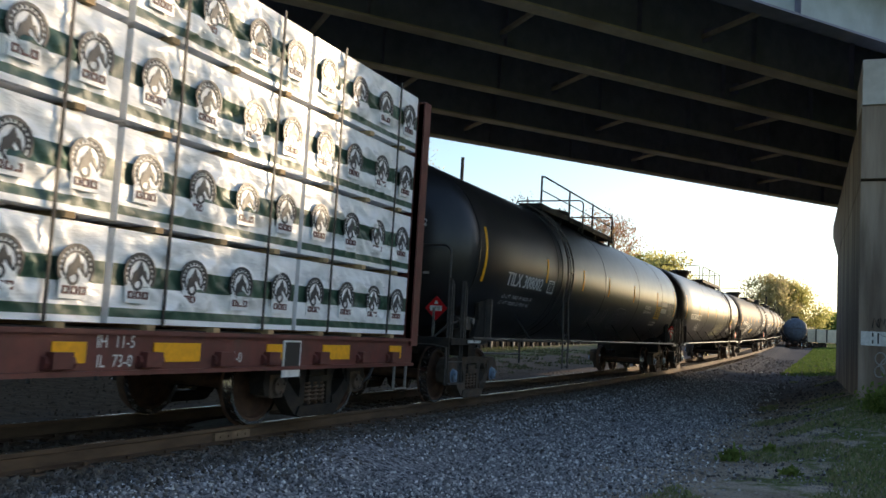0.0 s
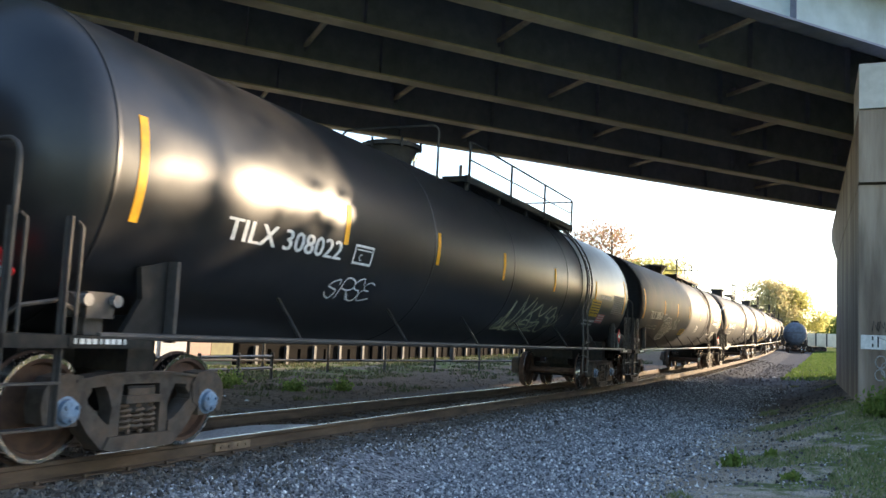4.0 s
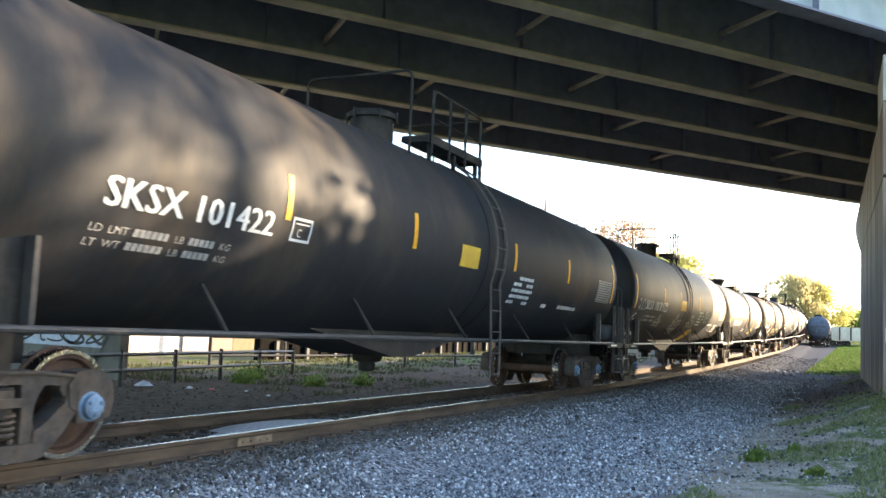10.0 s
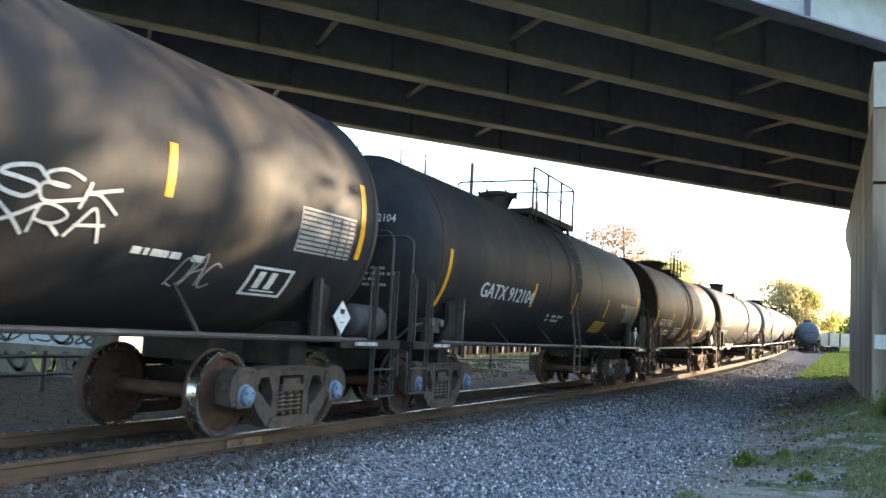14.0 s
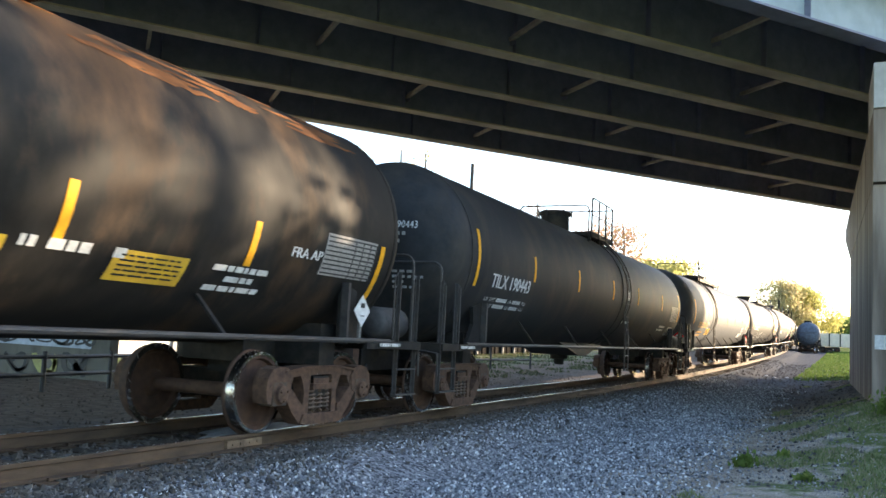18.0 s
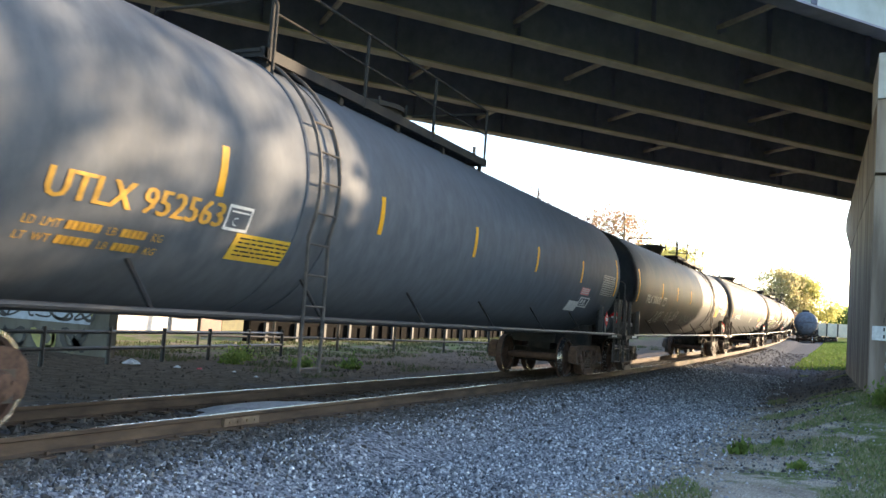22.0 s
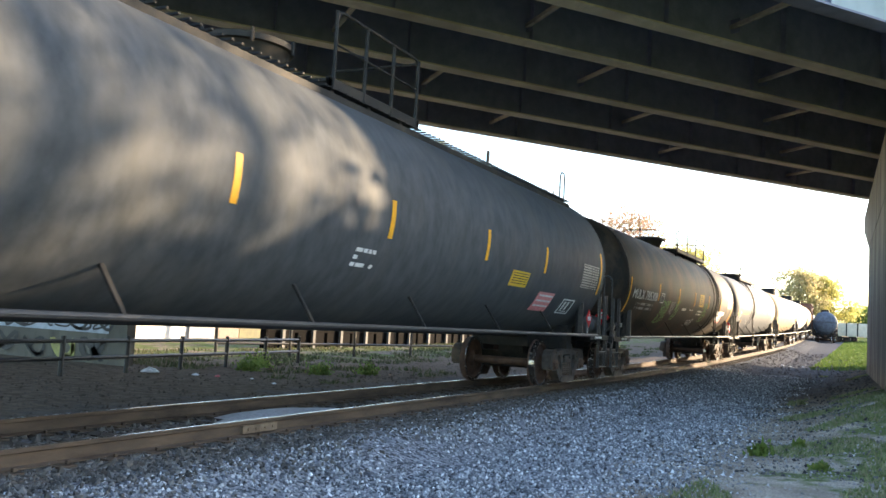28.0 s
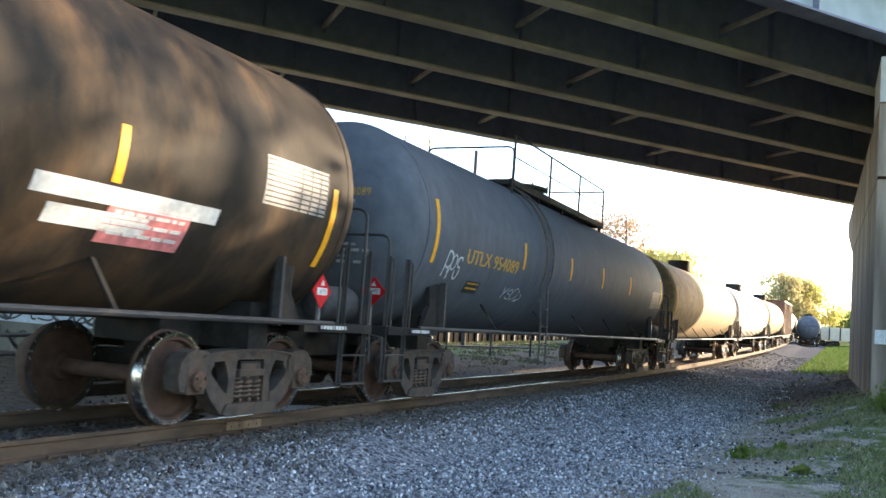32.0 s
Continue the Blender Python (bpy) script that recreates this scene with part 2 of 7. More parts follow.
M = {
    "black_gloss": material("black_gloss_paint", (0.013, 0.013, 0.014), 0.37, dark=(0.007, 0.007, 0.008), scale=3, rough_var=0.05, grime=(0.05, 0.045, 0.038), grime_scale=0.8, grime_amount=0.3, coat=0.04),
    "black": material("black_tank_paint", (0.0238, 0.0252, 0.0287), 0.60, dark=(0.0147, 0.0154, 0.0182), scale=4, spec=0.2, grime=(0.090, 0.066, 0.042), grime_scale=0.7, grime_amount=0.55, bump=0.06, bump_scale=14, stretch=(0.7, 1.3, 0.7)),
    "black2": material("dark_tank_paint", (0.0294, 0.0301, 0.0322), 0.62, spec=0.2, dark=(0.0182, 0.0189, 0.0203), scale=5, grime=(0.10, 0.074, 0.048), grime_scale=0.9, grime_amount=0.5, bump=0.06, bump_scale=14, stretch=(0.7, 1.3, 0.7)),
    "brownblack": material("weathered_brown_black_paint", (0.0364, 0.0294, 0.0231), 0.66, spec=0.13, dark=(0.021, 0.0175, 0.0147), scale=4, grime=(0.16, 0.095, 0.048), grime_scale=0.8, grime_amount=0.6, bump=0.06, bump_scale=14, stretch=(0.7, 1.3, 0.7)),
    "bluegrey": material("blue_grey_tank_paint", (0.1155, 0.1246, 0.14), 0.64, spec=0.13, dark=(0.0826, 0.091, 0.105), scale=4, grime=(0.07, 0.07, 0.07), grime_scale=0.8, grime_amount=0.4, bump=0.05, bump_scale=14, stretch=(0.7, 1.3, 0.7)),
    "grey": material("grey_tank_paint", (0.07735, 0.0819, 0.08645), 0.64, spec=0.13, dark=(0.0455, 0.05005, 0.0546), scale=4, grime=(0.1092, 0.1001, 0.0819), grime_scale=0.8, grime_amount=0.4, bump=0.05, bump_scale=14, stretch=(0.7, 1.3, 0.7)),
    "rusttop": material("black_paint_with_rust", (0.0252, 0.0231, 0.021), 0.64, spec=0.13, dark=(0.014, 0.0133, 0.0126), scale=4, grime=(0.15, 0.078, 0.032), grime_scale=0.5, grime_amount=0.6, bump=0.06, bump_scale=14, stretch=(0.7, 1.3, 0.7)),
    "blue": material("dark_blue_tank_paint", (0.13, 0.15, 0.19), 0.6, spec=0.2, scale=4, grime=(0.08, 0.09, 0.10)),
    "tan": material("tan_dusty_tank_paint", (0.34, 0.25, 0.15), 0.75, spec=0.25, scale=4, grime=(0.12, 0.09, 0.06), grime_scale=0.8),
    "white": material("white_tank_paint", (0.72, 0.71, 0.68), 0.5, scale=4, dark=(0.5, 0.48, 0.44), grime=(0.35, 0.28, 0.2), grime_scale=0.8),
    # Tan brightened in colour for sunlight, as the car side faces away from the sun.
    "cream": material("sunlit_tan_car_paint", (0.80, 0.68, 0.50), 0.7, scale=4, dark=(0.66, 0.55, 0.40)),
    "boxcar": material("brown_boxcar_paint", (0.16, 0.06, 0.035), 0.6, scale=4, grime=(0.08, 0.05, 0.035)),
    "frame": material("black_underframe_paint", (0.026, 0.025, 0.024), 0.7, spec=0.15, scale=9, grime=(0.10, 0.075, 0.05), grime_scale=2, grime_amount=0.5),
    "steel": material("dusty_cast_steel", (0.078, 0.068, 0.060), 0.75, spec=0.2, dark=(0.045, 0.037, 0.031), scale=9, grime=(0.16, 0.10, 0.062), grime_scale=3, grime_amount=0.5, bump=0.2, bump_scale=60),
    "rust": material("rusty_steel", (0.13, 0.078, 0.052), 0.8, spec=0.2, dark=(0.062, 0.038, 0.028), scale=14, bump=0.2),
    "spring": material("dusty_spring_steel", (0.13, 0.085, 0.055), 0.75, dark=(0.06, 0.042, 0.03), scale=14),
    "wheel": material("rusty_wheel_steel", (0.085, 0.048, 0.034), 0.75, dark=(0.045, 0.028, 0.021), scale=8, spec=0.2, grime=(0.10, 0.066, 0.046), grime_scale=4),
    "tread": material("bright_tread_steel", (0.55, 0.54, 0.53), 0.25, metal=1.0, scale=20, dark=(0.4, 0.39, 0.38)),
    "cap": material("blue_bearing_cap_paint", (0.15, 0.25, 0.38), 0.55, scale=20, grime=(0.09, 0.07, 0.055), grime_scale=9, grime_amount=0.7),
    "pipe": material("grey_handrail_steel", (0.17, 0.165, 0.16), 0.5, scale=15, dark=(0.10, 0.095, 0.09)),
    "dark_pipe": material("dark_grab_iron_steel", (0.06, 0.057, 0.055), 0.5, spec=0.25, scale=15, dark=(0.04, 0.037, 0.035), grime=(0.12, 0.09, 0.07), grime_scale=3, grime_amount=0.35),
    "ladder": material("worn_dark_ladder_steel", (0.085, 0.075, 0.066), 0.6, spec=0.25, scale=15, dark=(0.05, 0.043, 0.038), grime=(0.16, 0.12, 0.09), grime_scale=3, grime_amount=0.4),
    "reservoir": material("dusty_grey_reservoir_paint", (0.075, 0.075, 0.078), 0.65, spec=0.2, scale=6, grime=(0.13, 0.11, 0.09), grime_scale=3, grime_amount=0.5),
    "bright_fitting": material("worn_bare_metal", (0.5, 0.49, 0.47), 0.3, metal=0.8, scale=20),
    "yellow": material("yellow_reflective_tape", (0.85, 0.40, 0.015), 0.5, scale=12, spec=0.2, dark=(0.66, 0.31, 0.02)),
    "sign_yellow": material("yellow_decal", (0.68, 0.44, 0.04), 0.6, scale=5, spec=0.2, dark=(0.55, 0.33, 0.05)),
    "lettering": material("white_stencil_paint", (0.72, 0.72, 0.70), 0.6, scale=14, dark=(0.52, 0.52, 0.50)),
    "lettering_dim": material("faded_white_stencil_paint", (0.40, 0.39, 0.37), 0.6, scale=30, dark=(0.22, 0.21, 0.2)),
    "lettering_gold": material("yellow_orange_stencil_paint", (0.62, 0.33, 0.04), 0.6, scale=14),
    "ink": material("black_print", (0.02, 0.02, 0.02), 0.6, scale=10),
    "red": material("red_placard", (0.66, 0.02, 0.025), 0.55, spec=0.15, scale=12),
    "pink": material("pink_red_label", (0.75, 0.25, 0.25), 0.55, scale=12),
    "tag_white": material("white_spray_paint", (0.62, 0.63, 0.63), 0.6, scale=16, dark=(0.40, 0.41, 0.42)),
    "tag_green": material("green_spray_paint", (0.20, 0.50, 0.10), 0.6, scale=16, dark=(0.12, 0.34, 0.06)),
    "tag_lime": material("pale_lime_spray_paint", (0.42, 0.43, 0.27), 0.6, scale=16, dark=(0.28, 0.29, 0.18)),
    "tag_blue": material("pale_blue_spray_paint", (0.42, 0.47, 0.54), 0.7, scale=6, dark=(0.30, 0.34, 0.40)),
    "tag_ochre": material("dull_yellow_spray_paint", (0.40, 0.38, 0.12), 0.7, scale=6, dark=(0.26, 0.25, 0.09)),
    "olive_wall": material("olive_wall_paint", (0.13, 0.12, 0.055), 0.8, scale=3, dark=(0.09, 0.082, 0.04)),
    "concrete": material("weathered_concrete", (0.34, 0.275, 0.22), 0.95, dark=(0.18, 0.137, 0.105), scale=1.6, spec=0.15, amount=0.35, grime=(0.085, 0.062, 0.046), grime_scale=1.5, grime_amount=0.9, bump=0.12, bump_scale=10, stretch=(1, 1, 0.10)),
    # Stained concrete, its colour also lowered for the shade under the bridge.
    "concrete_dark": material("shaded_stained_concrete", (0.18, 0.17, 0.14), 0.95, dark=(0.08, 0.075, 0.06), scale=2.2, grime=(0.045, 0.04, 0.032), grime_scale=1.1, grime_amount=0.85, bump=0.3, bump_scale=30, stretch=(1, 1, 0.4)),
    "concrete_light": material("light_concrete", (0.52, 0.50, 0.46), 0.9, dark=(0.42, 0.40, 0.36), scale=4, grime=(0.32, 0.29, 0.25), grime_scale=0.9, bump=0.2, bump_scale=40),
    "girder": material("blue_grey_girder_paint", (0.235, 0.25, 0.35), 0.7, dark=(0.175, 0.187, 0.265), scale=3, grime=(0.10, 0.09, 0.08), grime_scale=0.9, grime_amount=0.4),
    "flange": material("dusty_tan_flange_paint", (0.74, 0.65, 0.51), 0.75, dark=(0.60, 0.52, 0.40), scale=4, grime=(0.16, 0.10, 0.065), grime_scale=0.5, grime_amount=0.7),
    "brace": material("dusty_tan_brace_paint", (0.46, 0.41, 0.33), 0.75, dark=(0.34, 0.30, 0.24), scale=4, grime=(0.14, 0.10, 0.07), grime_scale=0.6, grime_amount=0.6),
    # Girder colour made paler and bluer for the skylight on the outer face.
    "fascia": material("skylit_girder_paint", (0.42, 0.50, 0.54), 0.6, dark=(0.34, 0.41, 0.45), scale=2, grime=(0.25, 0.26, 0.25), grime_scale=0.8),
    "deck": material("sooty_deck_concrete", (0.34, 0.32, 0.28), 0.95, scale=2, grime=(0.12, 0.11, 0.10)),
    "rail_side": material("rusty_rail_steel", (0.115, 0.08, 0.054), 0.8, spec=0.2, dark=(0.055, 0.039, 0.029), scale=6, bump=0.15, stretch=(1, 0.25, 1)),
    "rail_head": material("polished_rail_head", (0.60, 0.59, 0.58), 0.26, metal=1.0, scale=10),
    # Paler than the rail so that it reads as a fleck of sun.
    "sun_fleck": material("pale_sun_fleck_steel", (0.21, 0.15, 0.10), 0.8, spec=0.2, dark=(0.12, 0.085, 0.058), scale=8, bump=0.15),
    "rust_stain": material("orange_rust_stain", (0.20, 0.085, 0.032), 0.85, spec=0.1, dark=(0.10, 0.045, 0.022), scale=5, stretch=(1, 0.3, 1)),
    "tie": material("creosoted_timber", (0.075, 0.058, 0.044), 0.9, dark=(0.04, 0.03, 0.023), scale=12, stretch=(0.2, 1, 1), bump=0.4, vary=0.3),
    "bark": material("tree_bark", (0.13, 0.10, 0.075), 0.95, dark=(0.06, 0.045, 0.033), scale=9, bump=0.4, stretch=(1, 1, 0.3)),
    # Timber and pale posts darkened in colour to stand in for shade.
    "timber": material("shade_darkened_timber", (0.008, 0.007, 0.0065), 0.95, spec=0.05, dark=(0.005, 0.0045, 0.004), scale=8, vary=0.3, stretch=(1, 1, 0.3)),
    "pale_post": material("shade_dulled_post_paint", (0.12, 0.117, 0.11), 0.8, scale=6, vary=0.2),
    "fence": material("black_pipe_paint", (0.02, 0.02, 0.02), 0.5, scale=8),
    "wrap": material("white_plastic_wrap", (0.88, 0.88, 0.88), 0.30, scale=3, dark=(0.78, 0.79, 0.80), bump=1.0, bump_scale=7, stretch=(1, 0.5, 1.4), rough_var=0.15),
    "wrap_green": material("green_printed_band", (0.05, 0.11, 0.075), 0.4, scale=4, bump=0.5, bump_scale=7),
    "wrap_black": material("black_print_on_wrap", (0.05, 0.05, 0.055), 0.45, scale=4, bump=0.4, bump_scale=7),
    "emblem_red": material("dull_red_print", (0.16, 0.06, 0.06), 0.5, scale=5),
    "lumber": material("sawn_softwood", (0.50, 0.34, 0.17), 0.8, scale=14, vary=0.2, stretch=(1, 0.1, 1)),
    "car_red": material("oxide_red_car_paint", (0.13, 0.032, 0.025), 0.6, scale=6, grime=(0.08, 0.05, 0.04), grime_scale=2),
    "white_wall": material("white_painted_wall", (0.78, 0.76, 0.72), 0.8, scale=3),
    "litter_white": material("white_plastic_litter", (0.7, 0.7, 0.7), 0.5, scale=12),
    "litter_red": material("red_plastic_litter", (0.6, 0.05, 0.06), 0.5, scale=12),
    "slab": material("grey_sand", (0.40, 0.40, 0.41), 0.95, scale=20, bump=0.3),
    "wood_pole": material("dark_pole_timber", (0.05, 0.042, 0.036), 0.9, scale=10, stretch=(1, 1, 0.2)),
}


# ---- mesh building ----
class Geo:
    """Collects vertices and faces; every piece is a closed solid unless named sheet."""

    def __init__(self):
        self.v, self.f = [], []

    def add(self, verts, faces):
        k = len(self.v)
        self.v.extend(verts)
        self.f.extend(tuple(i + k for i in q) for q in faces)
        return self

    def box(self, c, s, m=None):
        hx, hy, hz = s[0] / 2, s[1] / 2, s[2] / 2
        vs = [(x, y, z) for x in (-hx, hx) for y in (-hy, hy) for z in (-hz, hz)]
        if m is not None:
            vs = [tuple(m @ Vector(p)) for p in vs]
        vs = [(p[0] + c[0], p[1] + c[1], p[2] + c[2]) for p in vs]
        return self.add(vs, [(0, 1, 3, 2), (4, 6, 7, 5), (0, 4, 5, 1), (2, 3, 7, 6), (0, 2, 6, 4), (1, 5, 7, 3)])

    def bar(self, a, b, w, h):
        """A square bar from a to b."""
        a, b = Vector(a), Vector(b)
        d = b - a
        m = d.to_track_quat("Y", "Z").to_matrix()
        return self.box((a + b) / 2, (w, d.length, h), m)

    def cyl(self, a, b, r, n=10, r2=None):
        a, b = Vector(a), Vector(b)
        m = (b - a).to_track_quat("Z", "Y").to_matrix()
        r2 = r if r2 is None else r2
        vs = []
        for i in range(n):
            c, s = math.cos(2 * math.pi * i / n), math.sin(2 * math.pi * i / n)
            vs.append(tuple(a + m @ Vector((r * c, r * s, 0))))
            vs.append(tuple(b + m @ Vector((r2 * c, r2 * s, 0))))
        fs = [(2 * i, 2 * ((i + 1) % n), 2 * ((i + 1) % n) + 1, 2 * i + 1) for i in range(n)]
        fs += [tuple(2 * i for i in reversed(range(n))), tuple(2 * i + 1 for i in range(n))]
        return self.add(vs, fs)

    def tube(self, pts, r, n=8):
        """A round bar along points."""
        pts = [Vector(p) for p in pts]
        vs, fs = [], []
        for k, p in enumerate(pts):
            d = (pts[min(k + 1, len(pts) - 1)] - pts[max(k - 1, 0)]).normalized()
            up = Vector((0, 0, 1)) if abs(d.z) < 0.9 else Vector((1, 0, 0))
            u = d.cross(up).normalized()
            w = u.cross(d)
            for i in range(n):
                a = 2 * math.pi * i / n
                vs.append(tuple(p + (u * math.cos(a) + w * math.sin(a)) * r))
        for k in range(len(pts) - 1):
            for i in range(n):
                j = (i + 1) % n
                fs.append((k * n + i, k * n + j, (k + 1) * n + j, (k + 1) * n + i))
        fs += [tuple(reversed(range(n))), tuple((len(pts) - 1) * n + i for i in range(n))]
        return self.add(vs, fs)

    def lathe(self, prof, n=32, axis="y"):
        """Turns a profile of (along, radius) about an axis."""
        vs, fs = [], []
        for s, r in prof:
            for i in range(n):
                a = 2 * math.pi * i / n
                c, d = r * math.cos(a), r * math.sin(a)
                vs.append((c, s, d) if axis == "y" else (s, c, d) if axis == "x" else (c, d, s))
        for k in range(len(prof) - 1):
            for i in range(n):
                j = (i + 1) % n
                fs.append((k * n + i, k * n + j, (k + 1) * n + j, (k + 1) * n + i))
        fs += [tuple(range(n)), tuple((len(prof) - 1) * n + i for i in reversed(range(n)))]
        return self.add(vs, fs)

    def prism(self, poly, x0, x1):
        """A polygon in (y, z) pulled along x."""
        n = len(poly)
        vs = [(x0, y, z) for y, z in poly] + [(x1, y, z) for y, z in poly]
        fs = [tuple(range(n)), tuple(reversed(range(n, 2 * n)))]
        fs += [(i, n + i, n + (i + 1) % n, (i + 1) % n) for i in range(n)]
        return self.add(vs, fs)

    def shifted(self, other, m):
        return self.add([tuple(m @ Vector(p)) for p in other.v], other.f)

    def mesh(self, name, mat, smooth=35):
        me = bpy.data.meshes.new(name)
        me.from_pydata(self.v, [], self.f)
        me.materials.append(mat)
        b = bmesh.new()
        b.from_mesh(me)
        bmesh.ops.recalc_face_normals(b, faces=b.faces)
        b.to_mesh(me)
        b.free()
        if smooth:
            me.polygons.foreach_set("use_smooth", [True] * len(me.polygons))
            me.set_sharp_from_angle(angle=radians(smooth))
        return me


def part(name, geo, mat, parent, label="", smooth=35, at=None):
    """One mesh object under a thing or a part."""
    me = geo if isinstance(geo, bpy.types.Mesh) else geo.mesh(name, mat, smooth)
    ob = new(name, me)
    ob.parent = parent
    if at is not None:
        ob.matrix_basis = at
    if label:
        tagged(ob, label)
    return ob


def thing(name, label, category, group="", kind="", at=None):
    ob = new(name)
    ob.empty_display_size = 0.2
    if at is not None:
        ob.matrix_basis = at
    return tagged(ob, label, category, group, kind)


def solid(name, geo, mat, label, category, group="", kind="", smooth=35, at=None):
    ob = new(name, geo.mesh(name, mat, smooth))
    if at is not None:
        ob.matrix_basis = at
    return tagged(ob, label, category, group, kind)


# ---- the line of the track ----
def climb(y):
    u = max(0.0, y - 19.8)
    return u * u / (u + 39.3)


BEND_Y, BEND_R = 150.0, 480.0


def drift(s):
    """Sideways shift of the straight: a long easy curve to the left far out."""
    u = max(0.0, min(s, BEND_Y) - 62.0)
    return 0.0045 * climb(min(s, BEND_Y)) - 0.00036 * u * u


def track_point(s):
    """The track's centre at s metres along: nearly straight at first, then a bend to the right."""
    if s <= BEND_Y:
        return Vector((TRACK_X + drift(s), s, 0.0243 * climb(s)))
    a = (s - BEND_Y) / BEND_R
    turn0 = -0.063
    p = Vector((BEND_R * (1 - math.cos(a)), BEND_R * math.sin(a), 0))
    p = Matrix.Rotation(-turn0, 3, "Z") @ p
    return Vector((TRACK_X + drift(BEND_Y), BEND_Y, 0.0243 * climb(BEND_Y))) + p + Vector((0, 0, 0.009 * (s - BEND_Y)))


def ease(a, b, v):
    u = min(1.0, max(0.0, (v - a) / (b - a)))
    return u * u * (3 - 2 * u)


def ground_z(x, y):
    """Height of the ground: a ballast bed on the track, a flat apron, a bank towards the pier."""
    base = 0.0243 * climb(min(y, BEND_Y)) + (0.009 * (y - BEND_Y) if y > BEND_Y else 0)
    d = x - TRACK_X - drift(max(y, 0))
    z = -0.46 + 0.25 * (1 - ease(1.5, 2.7, abs(d)))
    z += 0.88 * ease(4.7, 8.3, d) * ease(9, 21, y) * (1 - 0.8 * ease(30, 55, y)) - 0.08 * ease(3.0, 6.0, d) * (1 - ease(9, 20, y))
    return base + z


def ring(g, prof, n=36, axis="x"):
    """A turned ring with an open middle, from a closed profile."""
    k = len(g.v)
    m = len(prof)
    for s, r in prof:
        for i in range(n):
            a = 2 * math.pi * i / n
            c, d = r * math.cos(a), r * math.sin(a)
            g.v.append((s, c, d) if axis == "x" else (c, s, d) if axis == "y" else (c, d, s))
    for q in range(m):
        for i in range(n):
            j, w = (i + 1) % n, (q + 1) % m
            g.f.append((k + q * n + i, k + q * n + j, k + w * n + j, k + w * n + i))
    return g


def patch(g, y0, y1, z0, z1, R, zc, lift=0.006, skew=0.0, n=6):
    """A thin plate lying on the tank's side, between two heights measured along the skin from the tank's middle line."""
    pts = []
    for i in range(n + 1):
        v = z0 + (z1 - z0) * i / n
        a = v / R
        dy = skew * (v - z0)
        for rr in (R + lift, R + lift - 0.004):
            for y in (y0 + dy, y1 + dy):
                pts.append((rr * math.cos(a), y, zc + rr * math.sin(a)))
    fs = []
    for i in range(n):
        a, b = 4 * i, 4 * (i + 1)
        fs += [(a, a + 1, b + 1, b), (a + 2, b + 2, b + 3, a + 3), (a, b, b + 2, a + 2), (a + 1, a + 3, b + 3, b + 1)]
    fs += [(0, 2, 3, 1), (4 * n, 4 * n + 1, 4 * n + 3, 4 * n + 2)]
    return g.add(pts, fs)


FONT_CACHE = {}


def letters(text, size):
    """Flat letter shapes of Blender's own font: points and faces, and the width."""
    if (text, size) in FONT_CACHE:
        return FONT_CACHE[text, size]
    cu = bpy.data.curves.new("text", "FONT")
    cu.body, cu.size, cu.resolution_u, cu.space_character = text, size, 2, 1.02
    ob = bpy.data.objects.new("text", cu)
    scene.collection.objects.link(ob)
    me = bpy.data.meshes.new_from_object(ob.evaluated_get(bpy.context.evaluated_depsgraph_get()))
    vs = [tuple(v.co) for v in me.vertices]
    fs = [tuple(p.vertices) for p in me.polygons]
    bpy.data.objects.remove(ob)
    bpy.data.curves.remove(cu)
    bpy.data.meshes.remove(me)
    w = max((v[0] for v in vs), default=0)
    FONT_CACHE[text, size] = vs, fs, w
    return vs, fs, w


def side_text(g, text, size, y, v, R, zc, squeeze=0.85, lift=0.008):
    vs, fs, w = letters(text, size)
    return g.add([((R + lift) * math.cos((v + p[1]) / R), y + p[0] * squeeze, zc + (R + lift) * math.sin((v + p[1]) / R)) for p in vs], fs)


def head_text(g, text, size, x, z, R, zc, y_seam, depth, squeeze=0.85, lift=0.012):
    vs, fs, w = letters(text, size)
    out = []
    for p in vs:
        px, pz = x + p[0] * squeeze, z + p[1]
        q = max(0.0, 1 - (px * px + (pz - zc) ** 2) / (R * R))
        out.append((px, y_seam - depth * math.sqrt(q) - lift, pz))
    return g.add(out, fs)


def flat_text(g, text, size, m, squeeze=1.0):
    vs, fs, w = letters(text, size)
    return g.add([tuple(m @ Vector(((p[0] - w / 2) * squeeze, p[1], 0))) for p in vs], fs)


def bars(g, rows, y, v, w, h, R, zc, rnd, gap=1.9, fill=0.8):
    """Rows of short plain bars, for print too small to read."""
    for k in range(rows):
        at = y
        while at < y + w - 0.04:
            d = min(rnd.uniform(0.05, 0.22), y + w - at)
            if rnd.random() < fill:
                patch(g, at, at + d, v - k * h * gap - h, v - k * h * gap, R, zc, lift=0.008, n=1)
            at += d + 0.03
    return g


